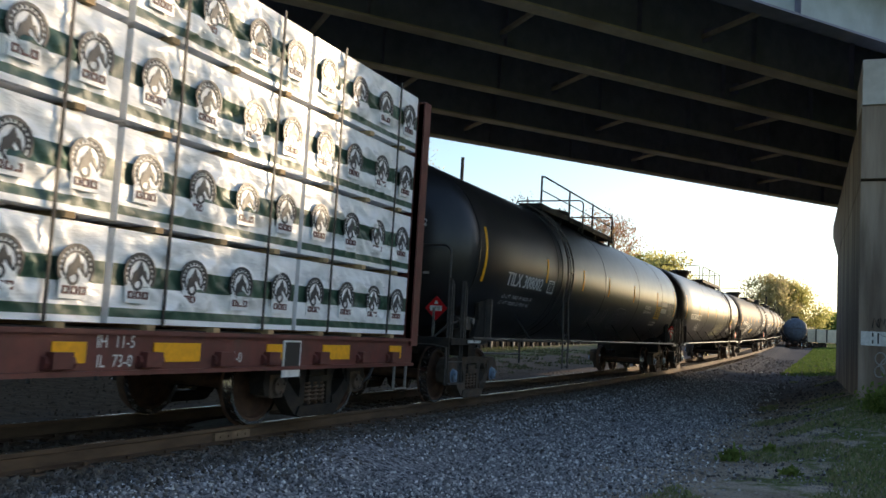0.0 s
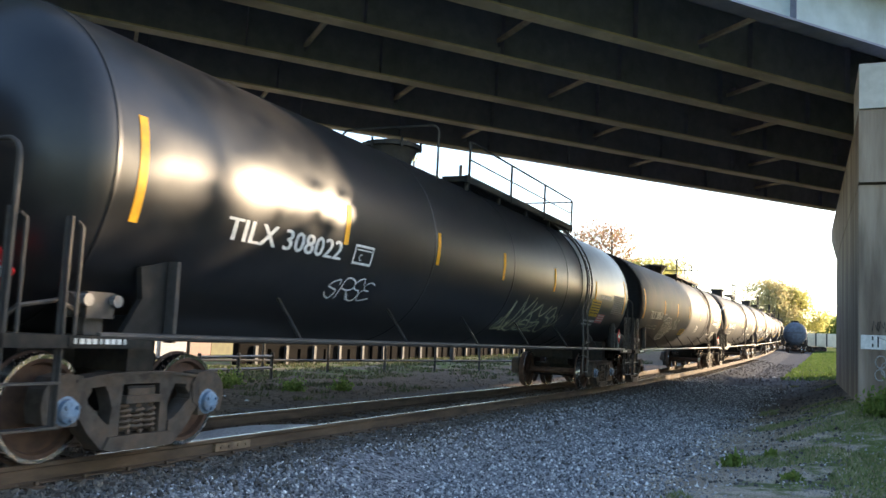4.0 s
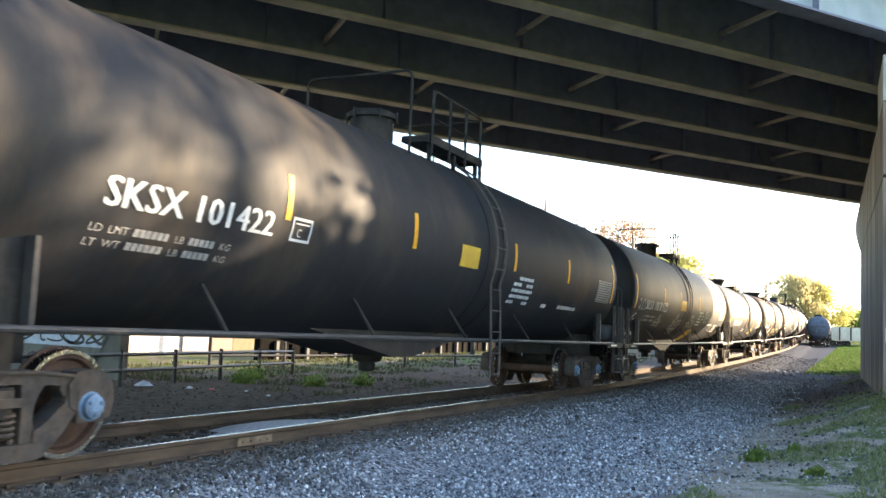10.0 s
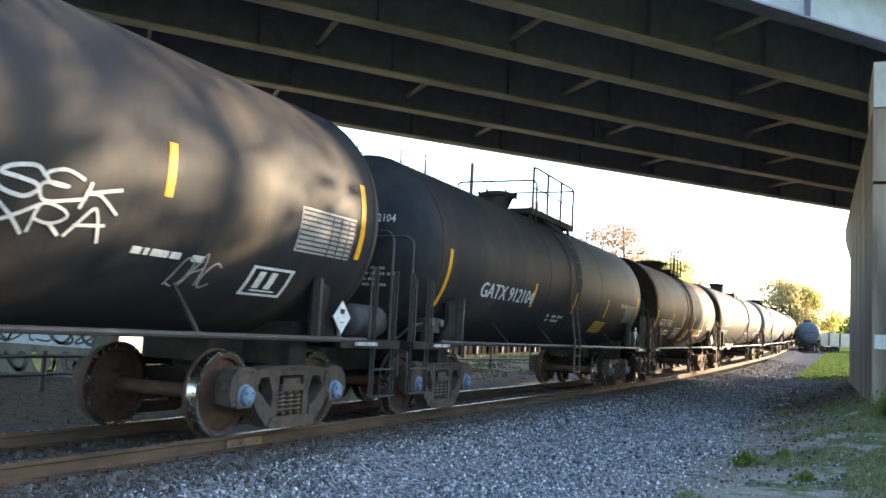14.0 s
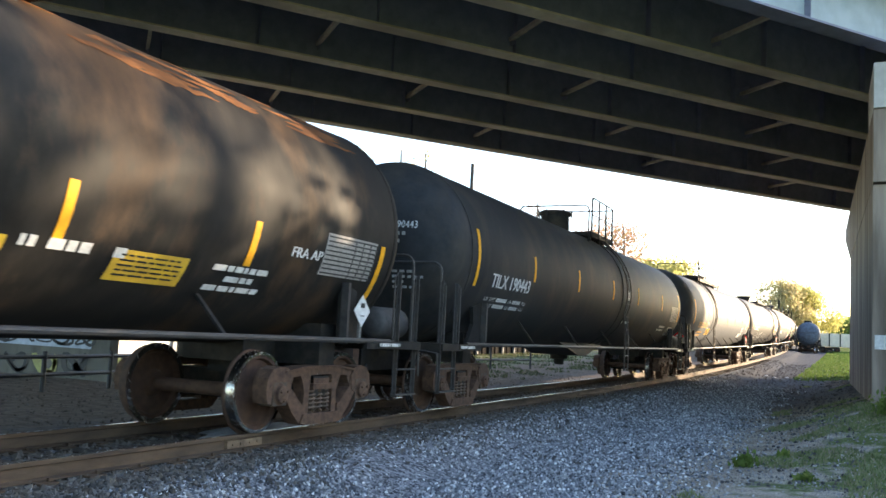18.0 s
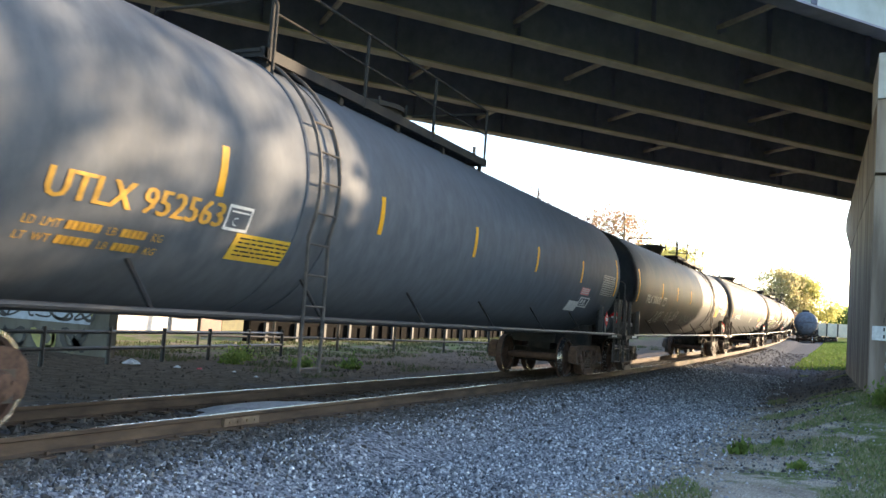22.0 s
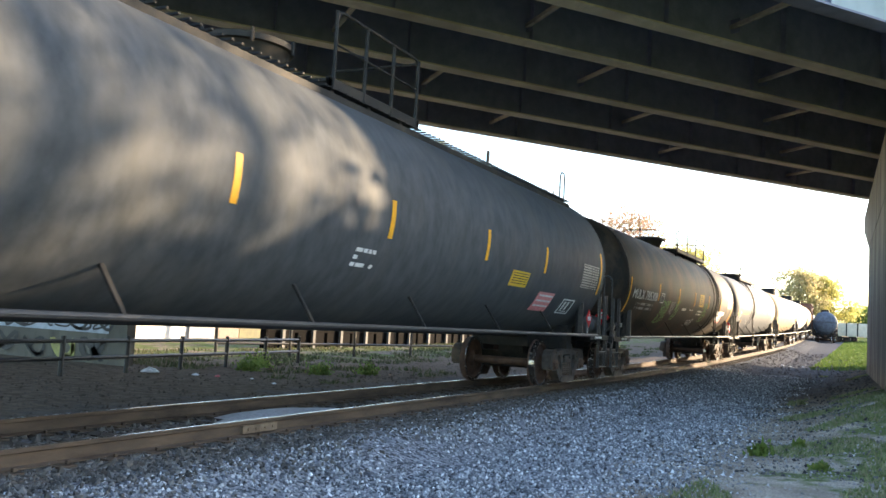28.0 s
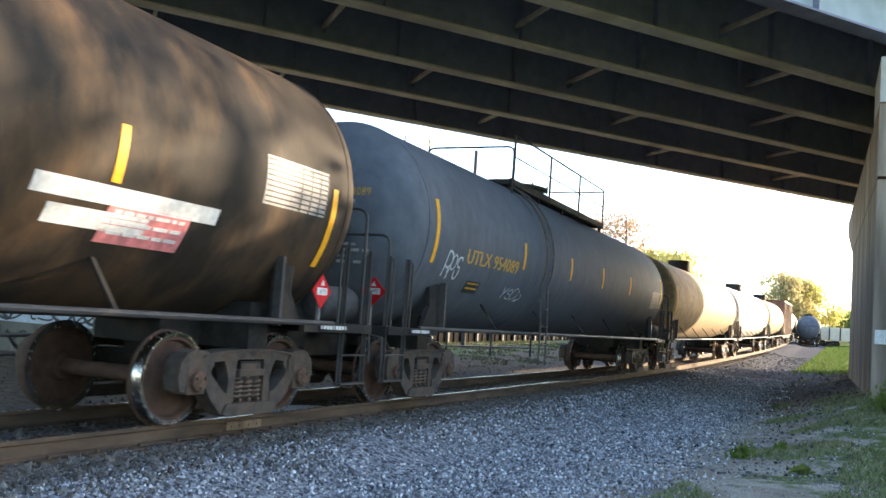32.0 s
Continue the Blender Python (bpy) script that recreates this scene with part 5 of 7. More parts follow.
# Made-up pale bar on the near rail, in place of a sun fleck.
for sx in (-1, 1):
    x = TRACK_X + 0.755 + sx * 0.030
    jb = part("sun_fleck_bar", Geo().box((x, 8.1, -0.095), (0.040, 0.62, 0.088)), M["sun_fleck"], track, "pale bar standing for a sun fleck on the rail", smooth=0)
    for q in (-0.22, -0.08, 0.08, 0.22):
        part("bolt", Geo().cyl((x, 8.1 + q, -0.095), (x + sx * 0.035, 8.1 + q, -0.095), 0.015, 6), M["sun_fleck"], jb)
tie_mesh = [Geo().box((0, 0, 0), (2.59 + 0.05 * k, 0.225, 0.17)).mesh("tie", M["tie"], 0) for k in (-1, 0, 1)]
plate_mesh = Geo().box((0, 0, 0), (0.36, 0.19, 0.02)).box((0.11, 0.05, 0.02), (0.03, 0.03, 0.04)).box((-0.11, -0.05, 0.02), (0.03, 0.03, 0.04)).mesh("tie_plate", M["rail_side"], 0)
rt = random.Random(5)
for i in range(150):
    s = -4 + 0.52 * i
    p = track_point(s)
    t = part("tie", tie_mesh[rt.randrange(3)], None, track, at=Matrix.Translation(p + Vector((rt.uniform(-0.03, 0.03), 0, -0.272))) @ Matrix.Rotation(rt.uniform(-0.02, 0.02), 4, "Z"))
    if s < 30:
        for o in (-0.755, 0.755):
            part("tie_plate", plate_mesh, None, track, at=Matrix.Translation(p + Vector((o, 0, -0.177))))


def stones(name, n, area, size, colours, label, seed, depth=0.3):
    """Loose angular stones strewn over the ground, joined."""
    r = np.random.RandomState(seed)
    base = np.array([(1, 0, 0), (-1, 0, 0), (0, 1, 0), (0, -1, 0), (0, 0, 1), (0, 0, -1)], float)
    tri = [(0, 2, 4), (2, 1, 4), (1, 3, 4), (3, 0, 4), (2, 0, 5), (1, 2, 5), (3, 1, 5), (0, 3, 5)]
    vs, fs = [], []
    for k in range(n):
        x, y = area(r)
        sz = size(r, y)
        q = Euler(r.uniform(0, 6.28, 3)).to_matrix()
        sc = r.uniform(0.55, 1.25, 3) * sz
        jit = r.uniform(0.75, 1.25, (6, 1))
        p = (base * jit * sc) @ np.array(q).T
        z = ground_z(x, y) + sz * depth
        p = p + (x, y, z)
        fs.extend([(a + 6 * k, b + 6 * k, c + 6 * k) for a, b, c in tri])
        vs.append(p)
    me = bpy.data.meshes.new(name)
    me.from_pydata(np.concatenate(vs).tolist(), [], fs)
    me.materials.append(island_material(name, colours, 0.9))
    return tagged(new(name, me), label, "gravel", kind="stuff")


def shoulder(r):
    y = 3.0 + 37 * r.rand() ** 1.8
    edge = -2.4 - 0.02 * y
    x = r.uniform(-6.0, edge + 0.2)
    if x < -5.35 + 0.2 * noise.noise(Vector((y * 0.8, 5, 0))) and r.rand() < 0.8:
        x = r.uniform(-5.35, edge)
    if r.rand() < 0.22:
        x = edge + abs(r.normal(0, 0.5)) + 0.5 * noise.noise(Vector((y * 0.6, 2, 0)))
    return x, y


def between(r):
    return r.uniform(-9.0, -5.6), 3.5 + 32 * r.rand() ** 1.5


stones("gravel", 70000, shoulder, lambda r, y: r.uniform(0.009, 0.022) * (1 + 0.022 * y), [(0.045, 0.046, 0.052), (0.13, 0.135, 0.15), (0.25, 0.255, 0.275), (0.44, 0.445, 0.46), (0.09, 0.093, 0.10), (0.18, 0.185, 0.205), (0.34, 0.34, 0.35), (0.78, 0.79, 0.80)], "loose blue-grey crushed stone ballast", 3)
stones("shoulder_ballast", 17000, lambda r: (-6.15 + abs(r.normal(0, 0.55)), 3.5 + 32 * r.rand() ** 1.5), lambda r, y: r.uniform(0.014, 0.034) * (1 + 0.01 * y), [(0.04, 0.037, 0.034), (0.09, 0.083, 0.076), (0.15, 0.14, 0.13), (0.06, 0.054, 0.05), (0.22, 0.21, 0.20)], "dirty dark ballast stones beside the rail", 5)
stones("track_ballast", 14000, between, lambda r, y: r.uniform(0.02, 0.05), [(0.05, 0.042, 0.036), (0.10, 0.085, 0.07), (0.17, 0.15, 0.13), (0.08, 0.07, 0.06)], "dark dirty ballast stones between the rails", 4, 0.2)



def far_side(r):
    return -8.6 - 11.5 * r.rand() ** 1.4, 8 + 30 * r.rand() ** 1.2


def lane(r):
    return r.uniform(-5.4, 0.2), 12 + 62 * r.rand() ** 1.3


def bare(r):
    return r.uniform(-2.6, 2.6), 4 + 18 * r.rand() ** 1.3


stones("dirt_clods", 11000, far_side, lambda r, y: 0.008 + 0.032 * r.rand() ** 3, [(0.06, 0.047, 0.036), (0.085, 0.067, 0.052), (0.12, 0.10, 0.08), (0.07, 0.056, 0.044)], "brown dirt clods and scattered stones beyond the track", 6, 0.15)
stones("lane_grit", 9000, lane, lambda r, y: (0.010 + 0.03 * r.rand() ** 3) * (1 + 0.012 * y), [(0.04, 0.039, 0.040), (0.075, 0.072, 0.072), (0.13, 0.125, 0.12), (0.055, 0.05, 0.05), (0.20, 0.19, 0.18)], "loose grit and stones on the lane", 7, 0.15)
stones("bank_grit", 16000, bare, lambda r, y: 0.006 + 0.022 * r.rand() ** 3, [(0.14, 0.13, 0.12), (0.24, 0.22, 0.20), (0.34, 0.33, 0.32), (0.10, 0.085, 0.07), (0.45, 0.44, 0.43)], "fine grit and pebbles on the bare dirt", 8, 0.2)


# ---- the bridge ----
BD = Vector((0.609, 0.793, 0))     # along the girders
BN = Vector((-0.793, 0.609, 0))    # across them, away from the camera
BASE = 7.8


def on_bridge(along, off, z):
    p = BD * along + BN * off
    return (p.x, p.y, z)


def bridge_box(g, a0, a1, o0, o1, z0, z1):
    vs = [on_bridge(a, o, z) for a in (a0, a1) for o in (o0, o1) for z in (z0, z1)]
    return g.add(vs, [(0, 1, 3, 2), (4, 6, 7, 5), (0, 4, 5, 1), (2, 3, 7, 6), (0, 2, 6, 4), (1, 5, 7, 3)])


A0, A1 = -32.0, 112.0
OFFS = [11.85, 14.55, 17.2, 20.3, 23.35, 26.45]
bridge = thing("road_bridge", "steel girder road bridge with a dark underside over the track", "bridge", kind="structure")
for i, o in enumerate(OFFS):
    web = part("girder", bridge_box(Geo(), A0, A1, o - 0.012, o + 0.012, BASE + 0.03, BASE + 1.30), M["fascia" if i == 0 else "girder"], bridge, "fascia girder coloured paler for the skylight on it" if i == 0 else "dark green-grey steel girder", smooth=0)
    part("bottom_flange", bridge_box(Geo(), A0, A1, o - 0.21, o + 0.21, BASE - 0.015, BASE + 0.03), M["flange" if i else "girder"], web, "dusty tan bottom flange", smooth=0)
    part("top_flange", bridge_box(Geo(), A0, A1, o - 0.17, o + 0.17, BASE + 1.30, BASE + 1.33), M["girder"], web, smooth=0)
    for k in range(14):
        a = -14 + 3.5 * k + (1.75 if i % 2 else 0)
        part("stiffener", bridge_box(Geo(), a - 0.008, a + 0.008, o - 0.16, o + 0.16, BASE + 0.03, BASE + 1.30), M["girder"], web, smooth=0)
FRAMES = [(0, (-0.9, 6.2, 13.3, 20.3, 27.3)), (1, (2.6, 9.7, 16.8, 23.8, 30.8)), (2, (-0.9, 6.2, 13.2, 20.1, 27.1)), (3, (2.8, 9.9, 17.0, 24.0)), (4, (-0.2, 6.8, 13.8, 21.0, 27.6))]
for i, stations in FRAMES:
    for a in stations:
        o0, o1 = OFFS[i], OFFS[i + 1]
        skew = 0.05 * max(a, 0) + 0.22
        foot, head = on_bridge(a, o0 + 0.12, BASE + 0.05), on_bridge(a + skew, o1 - 0.02, BASE + 0.40)
        part("cross_brace", Geo().bar(foot, head, 0.09, 0.09), M["brace"], bridge, "tan steel cross brace", smooth=0)
        part("gusset", Geo().bar(on_bridge(a + skew, o1 - 0.30, BASE + 0.40), on_bridge(a + skew, o1 - 0.02, BASE + 0.40), 0.02, 0.32), M["girder"], bridge, smooth=0)
part("deck_slab", bridge_box(Geo(), A0, A1, 10.75, 27.45, BASE + 1.33, BASE + 1.58), M["deck"], bridge, "sooty concrete deck", smooth=0)
for o in (10.75, 27.15):
    part("parapet", bridge_box(Geo(), A0, A1, o, o + 0.3, BASE + 1.58, BASE + 2.45), M["concrete_light"], bridge, "concrete parapet", smooth=0)

# pier beside the gravel lane: a wall column with a longer flared cap
pier = thing("bridge_pier", "weathered concrete wall pier with a flared cap", "pier", kind="structure")
PX = lambda y: 0.42 - 0.0262 * (y - 19.9)


def pier_prism(g, poly, width, lean=0.0):
    """An outline in (y, z) on the pier's track-side face, pulled to the right."""
    n = len(poly)
    vs = [(PX(y), y, z) for y, z in poly] + [(PX(y) + width, y + lean, z) for y, z in poly]
    fs = [tuple(range(n)), tuple(reversed(range(n, 2 * n)))] + [(i, n + i, n + (i + 1) % n, (i + 1) % n) for i in range(n)]
    return g.add(vs, fs)


part("column", pier_prism(Geo(), [(20.02, -0.9), (20.02, 4.78), (36.0, 4.78), (36.0, -0.9)], 1.3), M["concrete"], pier, "stained concrete column", smooth=0)
part("cap", pier_prism(Geo(), [(19.9, 4.82), (19.9, 6.36), (44.2, 7.0), (44.2, 6.45), (36.1, 4.82)], 1.5), M["concrete"], pier, "flared concrete cap", smooth=0)
part("bearing_block", pier_prism(Geo(), [(19.84, 6.37), (19.84, 7.33), (22.2, 7.33), (22.2, 6.44)], 1.6), M["concrete_light"], pier, "pale concrete bearing block", smooth=0)
part("notice", Geo().box((PX(20.02) + 0.35, 19.995, 1.52), (0.62, 0.02, 0.29)), M["lettering"], pier, "small white painted notice", smooth=0)
part("notice_print", Geo().bar((PX(20) + 0.26, 19.98, 1.56), (PX(20) + 0.26, 19.98, 1.64), 0.03, 0.005).bar((PX(20) + 0.26, 19.98, 1.42), (PX(20) + 0.26, 19.98, 1.49), 0.03, 0.005).bar((PX(20) + 0.36, 19.98, 1.42), (PX(20) + 0.36, 19.98, 1.64), 0.03, 0.005).bar((PX(20) + 0.36, 19.98, 1.62), (PX(20) + 0.52, 19.98, 1.56), 0.03, 0.005), M["ink"], pier, smooth=0)

g = Geo()
for cx, cz, rr in ((0.36, 1.12, 0.10), (0.48, 0.98, 0.12), (0.34, 0.86, 0.09), (0.62, 1.10, 0.11), (0.70, 0.90, 0.12)):
    g.tube([(PX(20) + 0.05 + cx + rr * math.cos(q), 20.0, cz + 1.25 * rr * math.sin(q)) for q in [2 * math.pi * i / 14 for i in range(15)]], 0.014, 4)
part("graffiti", g, M["lettering_dim"], pier, "pale looping spray-paint outlines", smooth=0)
g = Geo()
for k, cx in enumerate((0.30, 0.42, 0.55, 0.70, 0.84)):
    g.tube([(PX(20) + cx - 0.05, 20.0, 1.74), (PX(20) + cx - 0.02, 20.0, 1.95), (PX(20) + cx + 0.05, 20.0, 1.76 + 0.04 * (k % 2)), (PX(20) + cx + 0.06, 20.0, 1.93)], 0.010, 4)
part("graffiti", g, M["ink"], pier, "thin black marker tag", smooth=0)

# abutment wall beyond the track
abut = thing("abutment", "concrete abutment wall with graffiti along its foot", "wall", kind="structure")
part("wall", Geo().box((-26.45, 17.35, 3.4), (18.0, 0.3, 8.2)), M["concrete_dark"], abut, "stained concrete wall", smooth=0)
rg = random.Random(8)


def wall_stroke(g, pts, thick, y=17.18):
    """A flat band of paint along points on the abutment's face."""
    flat = ribbon(Geo(), pts, thick, 1e5, 0)
    return g.add([(p[1], y, p[2]) for p in flat.v], flat.f)


black, ochre, blue = Geo(), Geo(), Geo()
for k in range(13):
    cx, cz, wd = -29.0 + k * 0.86, rg.uniform(0.35, 0.5), rg.uniform(0.7, 0.95)
    hh = rg.uniform(0.95, 1.2)
    for q, (ph, f) in enumerate(((0.0, 1), (1.6, 2))):
        pts = [(cx + wd * (0.5 + 0.48 * math.sin(t * f + k + ph)), cz + hh * (0.5 + 0.46 * math.sin(t + k * 1.7 + ph))) for t in [i / 30 * 5.4 for i in range(31)]]
        wall_stroke(black, pts, rg.uniform(0.05, 0.09), 17.172)
    pts = [(cx + wd * (0.5 + 0.36 * math.sin(t + k)), cz + hh * (0.55 + 0.30 * math.sin(t * 2 + k))) for t in [i / 16 * 6.0 for i in range(17)]]
    wall_stroke(blue if k % 3 else ochre, pts, rg.uniform(0.16, 0.26), 17.176)
for k in range(9):
    cx, cz = -27.6 + k * 1.12, rg.uniform(-0.15, 0.05)
    pts = [(cx + 0.42 * math.sin(t * 1.3 + k), cz + 0.24 * math.sin(t * 2 + k * 2.1)) for t in [i / 18 * 6.0 for i in range(19)]]
    wall_stroke((black, ochre, black)[k % 3], pts, rg.uniform(0.10, 0.2), 17.17 if k % 3 != 1 else 17.176)
part("graffiti", black, M["ink"], abut, "black spray-paint outlines", smooth=0)
part("graffiti", blue, M["tag_blue"], abut, "pale blue spray-paint fill", smooth=0)
part("graffiti", ochre, M["tag_ochre"], abut, "dull yellow spray-paint fill", smooth=0)
part("graffiti_ground", Geo().box((-23.6, 17.19, 0.95), (11.0, 0.012, 1.2)), M["tag_blue"], abut, "pale painted graffiti panel", smooth=0)


# ---- beyond the track: fences, buildings, pole, litter ----
def fence_line(p0, p1, n, label, rails=(0.45, 1.1)):
    f = thing("pipe_fence", label, "fence", "pipe fences")
    p0, p1 = Vector(p0), Vector(p1)
    for i in range(n):
        p = p0.lerp(p1, i / (n - 1))
        z = ground_z(p.x, p.y)
        part("post", Geo().cyl((p.x, p.y, z - 0.2), (p.x, p.y, z + rails[1] + 0.12), 0.055, 8), M["fence"], f)
    for hh in rails:
        a, b = ground_z(p0.x, p0.y), ground_z(p1.x, p1.y)
        part("rail", Geo().tube([(p0.x, p0.y, a + hh), (p1.x, p1.y, b + hh)], 0.045, 8), M["fence"], f)
    return f


fence_line((-15.4, 11.5, 0), (-16.9, 24.2, 0), 7, "black low pipe fence beside the track", (0.38, 0.76))
fence_line((-20.2, 24.0, 0), (-14.5, 42.0, 0), 7, "black pipe fence beyond the track")
barrier = thing("timber_barrier", "row of dark timber posts with pale posts between under a beam", "barrier")
rb = random.Random(9)
for i in range(52):
    y = 31 + i * 1.15
    x = -23.2 + 0.012 * (y - 31)
    z = ground_z(x, y)
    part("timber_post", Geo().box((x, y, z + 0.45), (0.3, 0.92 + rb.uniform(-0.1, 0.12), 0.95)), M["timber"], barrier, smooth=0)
    if i % 2 == 0:
        part("pale_post", Geo().box((x + 0.3, y + 0.55, z + 0.42), (0.12, 0.2, 0.84)), M["pale_post"], barrier, smooth=0)
for k in range(6):
    y0, y1 = 30.6 + 10 * k, 40.5 + 10 * k
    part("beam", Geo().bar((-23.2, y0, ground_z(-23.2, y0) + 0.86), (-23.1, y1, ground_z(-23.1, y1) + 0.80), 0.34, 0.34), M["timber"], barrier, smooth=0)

bld = thing("warehouse", "low white sunlit warehouse beyond the fences", "building")
part("wall", Geo().box((-34, 30.0, 1.6), (8, 7.4, 4.6)), M["white_wall"], bld, smooth=0)
part("roof", Geo().box((-34, 30.0, 4.05), (8.6, 8.0, 0.3)), M["concrete_light"], bld, smooth=0)
for k in range(3):
    part("window", Geo().box((-29.98, 27.6 + 2.3 * k, 2.1), (0.06, 1.2, 0.9)), M["ink"], bld, smooth=0)
g = Geo()
for i in range(7):
    for j in range(12):
        x, y = -56 + i * 2.25, 20 + j * 4.0
        g.box((x, y, ground_z(x, y) + 0.0), (2.24, 3.99, 0.06))
tagged(new("pavement", g.mesh("pavement", M["concrete_light"], 0)), "pale concrete lot beyond the fences", "pavement", kind="structure")

wl = thing("yard_wall", "low painted yard wall in grey, brown and olive panels", "wall", kind="structure")
for k in range(4):
    part("wall_panel", Geo().box((-30, 34.4 + 1.9 * k, 0.35), (0.25, 1.86, 1.5 + 0.1 * (k % 2))), M[("slab", "boxcar", "olive_wall", "timber")[k]], wl, smooth=0)

pole = thing("utility_pole", "dark timber utility pole", "pole")
pp = (-0.4327 * 46, 46.0)
part("shaft", Geo().cyl((pp[0], pp[1], -1), (pp[0], pp[1], 1.2154 + 0.216 * 46), 0.14, 10, 0.10), M["wood_pole"], pole)

for k, (x, y, s, key, lb) in enumerate([(-15.6, 16.2, 0.45, "litter_white", "crumpled white plastic sheet"), (-14.6, 16.7, 0.2, "litter_white", "white plastic scrap"), (-14.1, 16.9, 0.16, "litter_red", "red plastic scrap"), (-13.3, 17.2, 0.1, "litter_white", "white paper scrap"), (-12.2, 16.6, 0.12, "litter_white", "white paper scrap"), (-3.6, 49.5, 0.2, "litter_white", "pale scrap on the lane"), (-3.0, 50.3, 0.22, "litter_white", "pale scrap on the lane"), (-2.4, 49.2, 0.16, "litter_white", "pale scrap on the lane"), (-4.1, 51.0, 0.2, "litter_white", "pale scrap on the lane")]):
    r = random.Random(k)
    g = Geo().lathe([(0, 0.02), (0.06, 0.5), (0.2, 0.35), (0.3, 0.05)], 9, "z")
    g.v = [(a * s * r.uniform(0.6, 1.3), b * s * r.uniform(0.6, 1.3), c * s * r.uniform(0.5, 1.2)) for a, b, c in g.v]
    solid("litter", g, M[key], lb, "litter", "litter on the ground", smooth=0, at=Matrix.Translation((x, y, ground_z(x, y) + 0.01)))
g = Geo().lathe([(0, 1.0), (0.05, 0.85), (0.10, 0.5), (0.12, 0.05)], 24, "z")
g.v = [(a * 0.42, b * 1.25 * (1 + 0.2 * math.sin(5 * a)), c * 0.55) for a, b, c in g.v]
solid("sand_heap", g, M["slab"], "low grey heap of spilled sand between the rails", "sand", kind="stuff", at=Matrix.Translation((-7.1, 9.8, -0.17)))


# ---- trees ----
LEAF = {
    "green": island_material("spring_leaves", [(0.09, 0.14, 0.035), (0.17, 0.23, 0.055), (0.12, 0.18, 0.04), (0.24, 0.28, 0.08)], 0.7, 0.5),
    "olive": island_material("olive_leaves", [(0.36, 0.34, 0.16), (0.42, 0.38, 0.19), (0.48, 0.40, 0.22), (0.38, 0.33, 0.19)], 0.7, 0.75),
    "yellow": island_material("yellow_green_leaves", [(0.40, 0.39, 0.14), (0.48, 0.44, 0.17), (0.36, 0.36, 0.13)], 0.7, 0.75),
    "red": island_material("reddish_buds", [(0.36, 0.20, 0.13), (0.43, 0.25, 0.16), (0.30, 0.19, 0.11), (0.33, 0.28, 0.12)], 0.7, 0.5),
    "bare": island_material("bare_twig_buds", [(0.16, 0.11, 0.09), (0.22, 0.15, 0.12), (0.13, 0.10, 0.08)], 0.8, 0.2),
}


def tree(label, x, y, height, spread, leaf, n, size, low=0.3, seed=1, clump=0.16, group="trees", base=None):
    """Tapered trunk with forked limbs and a crown of many small leaves in clumps."""
    r = random.Random(seed)
    z0 = ground_z(x, y) if base is None else base
    tr = thing("tree", label, "tree", group, at=Matrix.Translation((x, y, z0)))
    g = Geo()
    top = height * 0.82
    lean = (r.uniform(-0.05, 0.05), r.uniform(-0.05, 0.05))
    tp = [(lean[0] * q * top, lean[1] * q * top, top * q) for q in (-0.03, 0.2, 0.45, 0.7, 1.0)]
    rad = [height * f for f in (0.024, 0.018, 0.013, 0.008, 0.003)]
    for i in range(4):
        g.cyl(tp[i], tp[i + 1], rad[i], 8, rad[i + 1])
    ends = []
    for k in range(14):
        q = low + (0.95 - low) * (k + r.random()) / 14
        a = r.uniform(0, 6.28)
        b = Vector((lean[0] * q * top, lean[1] * q * top, q * top))
        ln = spread * math.sin(math.pi * (0.12 + 0.8 * (q - low) / (1 - low))) * r.uniform(0.7, 1.1)
        d = Vector((math.cos(a), math.sin(a), r.uniform(0.25, 0.7)))
        e = b + d * ln * 0.85
        m = b.lerp(e, 0.5) + Vector((0, 0, -0.05 * ln))
        w = height * 0.006 * (1.2 - q)
        g.cyl(b, m, w * 1.5, 5, w)
        g.cyl(m, e, w, 5, w * 0.3)
        ends += [(e, 1.0), (m, 0.6)]
        for j in range(4):
            e2 = m.lerp(e, r.random()) + Vector((r.uniform(-1, 1), r.uniform(-1, 1), r.uniform(-0.3, 1))) * ln * 0.42
            g.cyl(m.lerp(e, 0.6), e2, w * 0.5, 4, w * 0.12)
            ends.append((e2, 0.9))
    part("trunk", g, M["bark"], tr)
    ends.append((Vector(tp[-1]), 0.8))
    vs, fs = [], []
    sd = spread * clump
    for k in range(n):
        c, w = ends[r.randrange(len(ends))]
        p = c + Vector((r.gauss(0, sd), r.gauss(0, sd), r.gauss(0, sd * 0.75)))
        if p.z < low * top * 0.5:
            p.z = low * top * 0.5 + r.random()
        s = size * r.uniform(0.6, 1.3)
        q = Euler((r.uniform(0, 6.28), r.uniform(0, 6.28), r.uniform(0, 6.28))).to_matrix()
        b = len(vs)
        for u in ((-1, 0, 0), (0, -0.55, 0.1), (1, 0, 0), (0, 0.55, 0.1)):
            vs.append(tuple(p + q @ (Vector(u) * s)))
        fs.append((b, b + 1, b + 2, b + 3))
    me = bpy.data.meshes.new("crown")
    me.from_pydata(vs, [], fs)
    me.materials.append(LEAF[leaf])
    part("crown", me, None, tr)
    return tr


def at_ray(kx, y):
    return kx * y


# tall trees out of view right of the lane, whose crowns dapple the sun
SHADE = [(13.5, 30.5, 14.5, 4.2, 400), (19.5, 38.5, 17, 4.6, 400), (30, 41, 16, 4.6, 1300), (16, 20, 12, 4.0, 1300), (23.5, 46.5, 17.5, 4.4, 260), (13.2, 32.0, 13.0, 1.7, 170)]
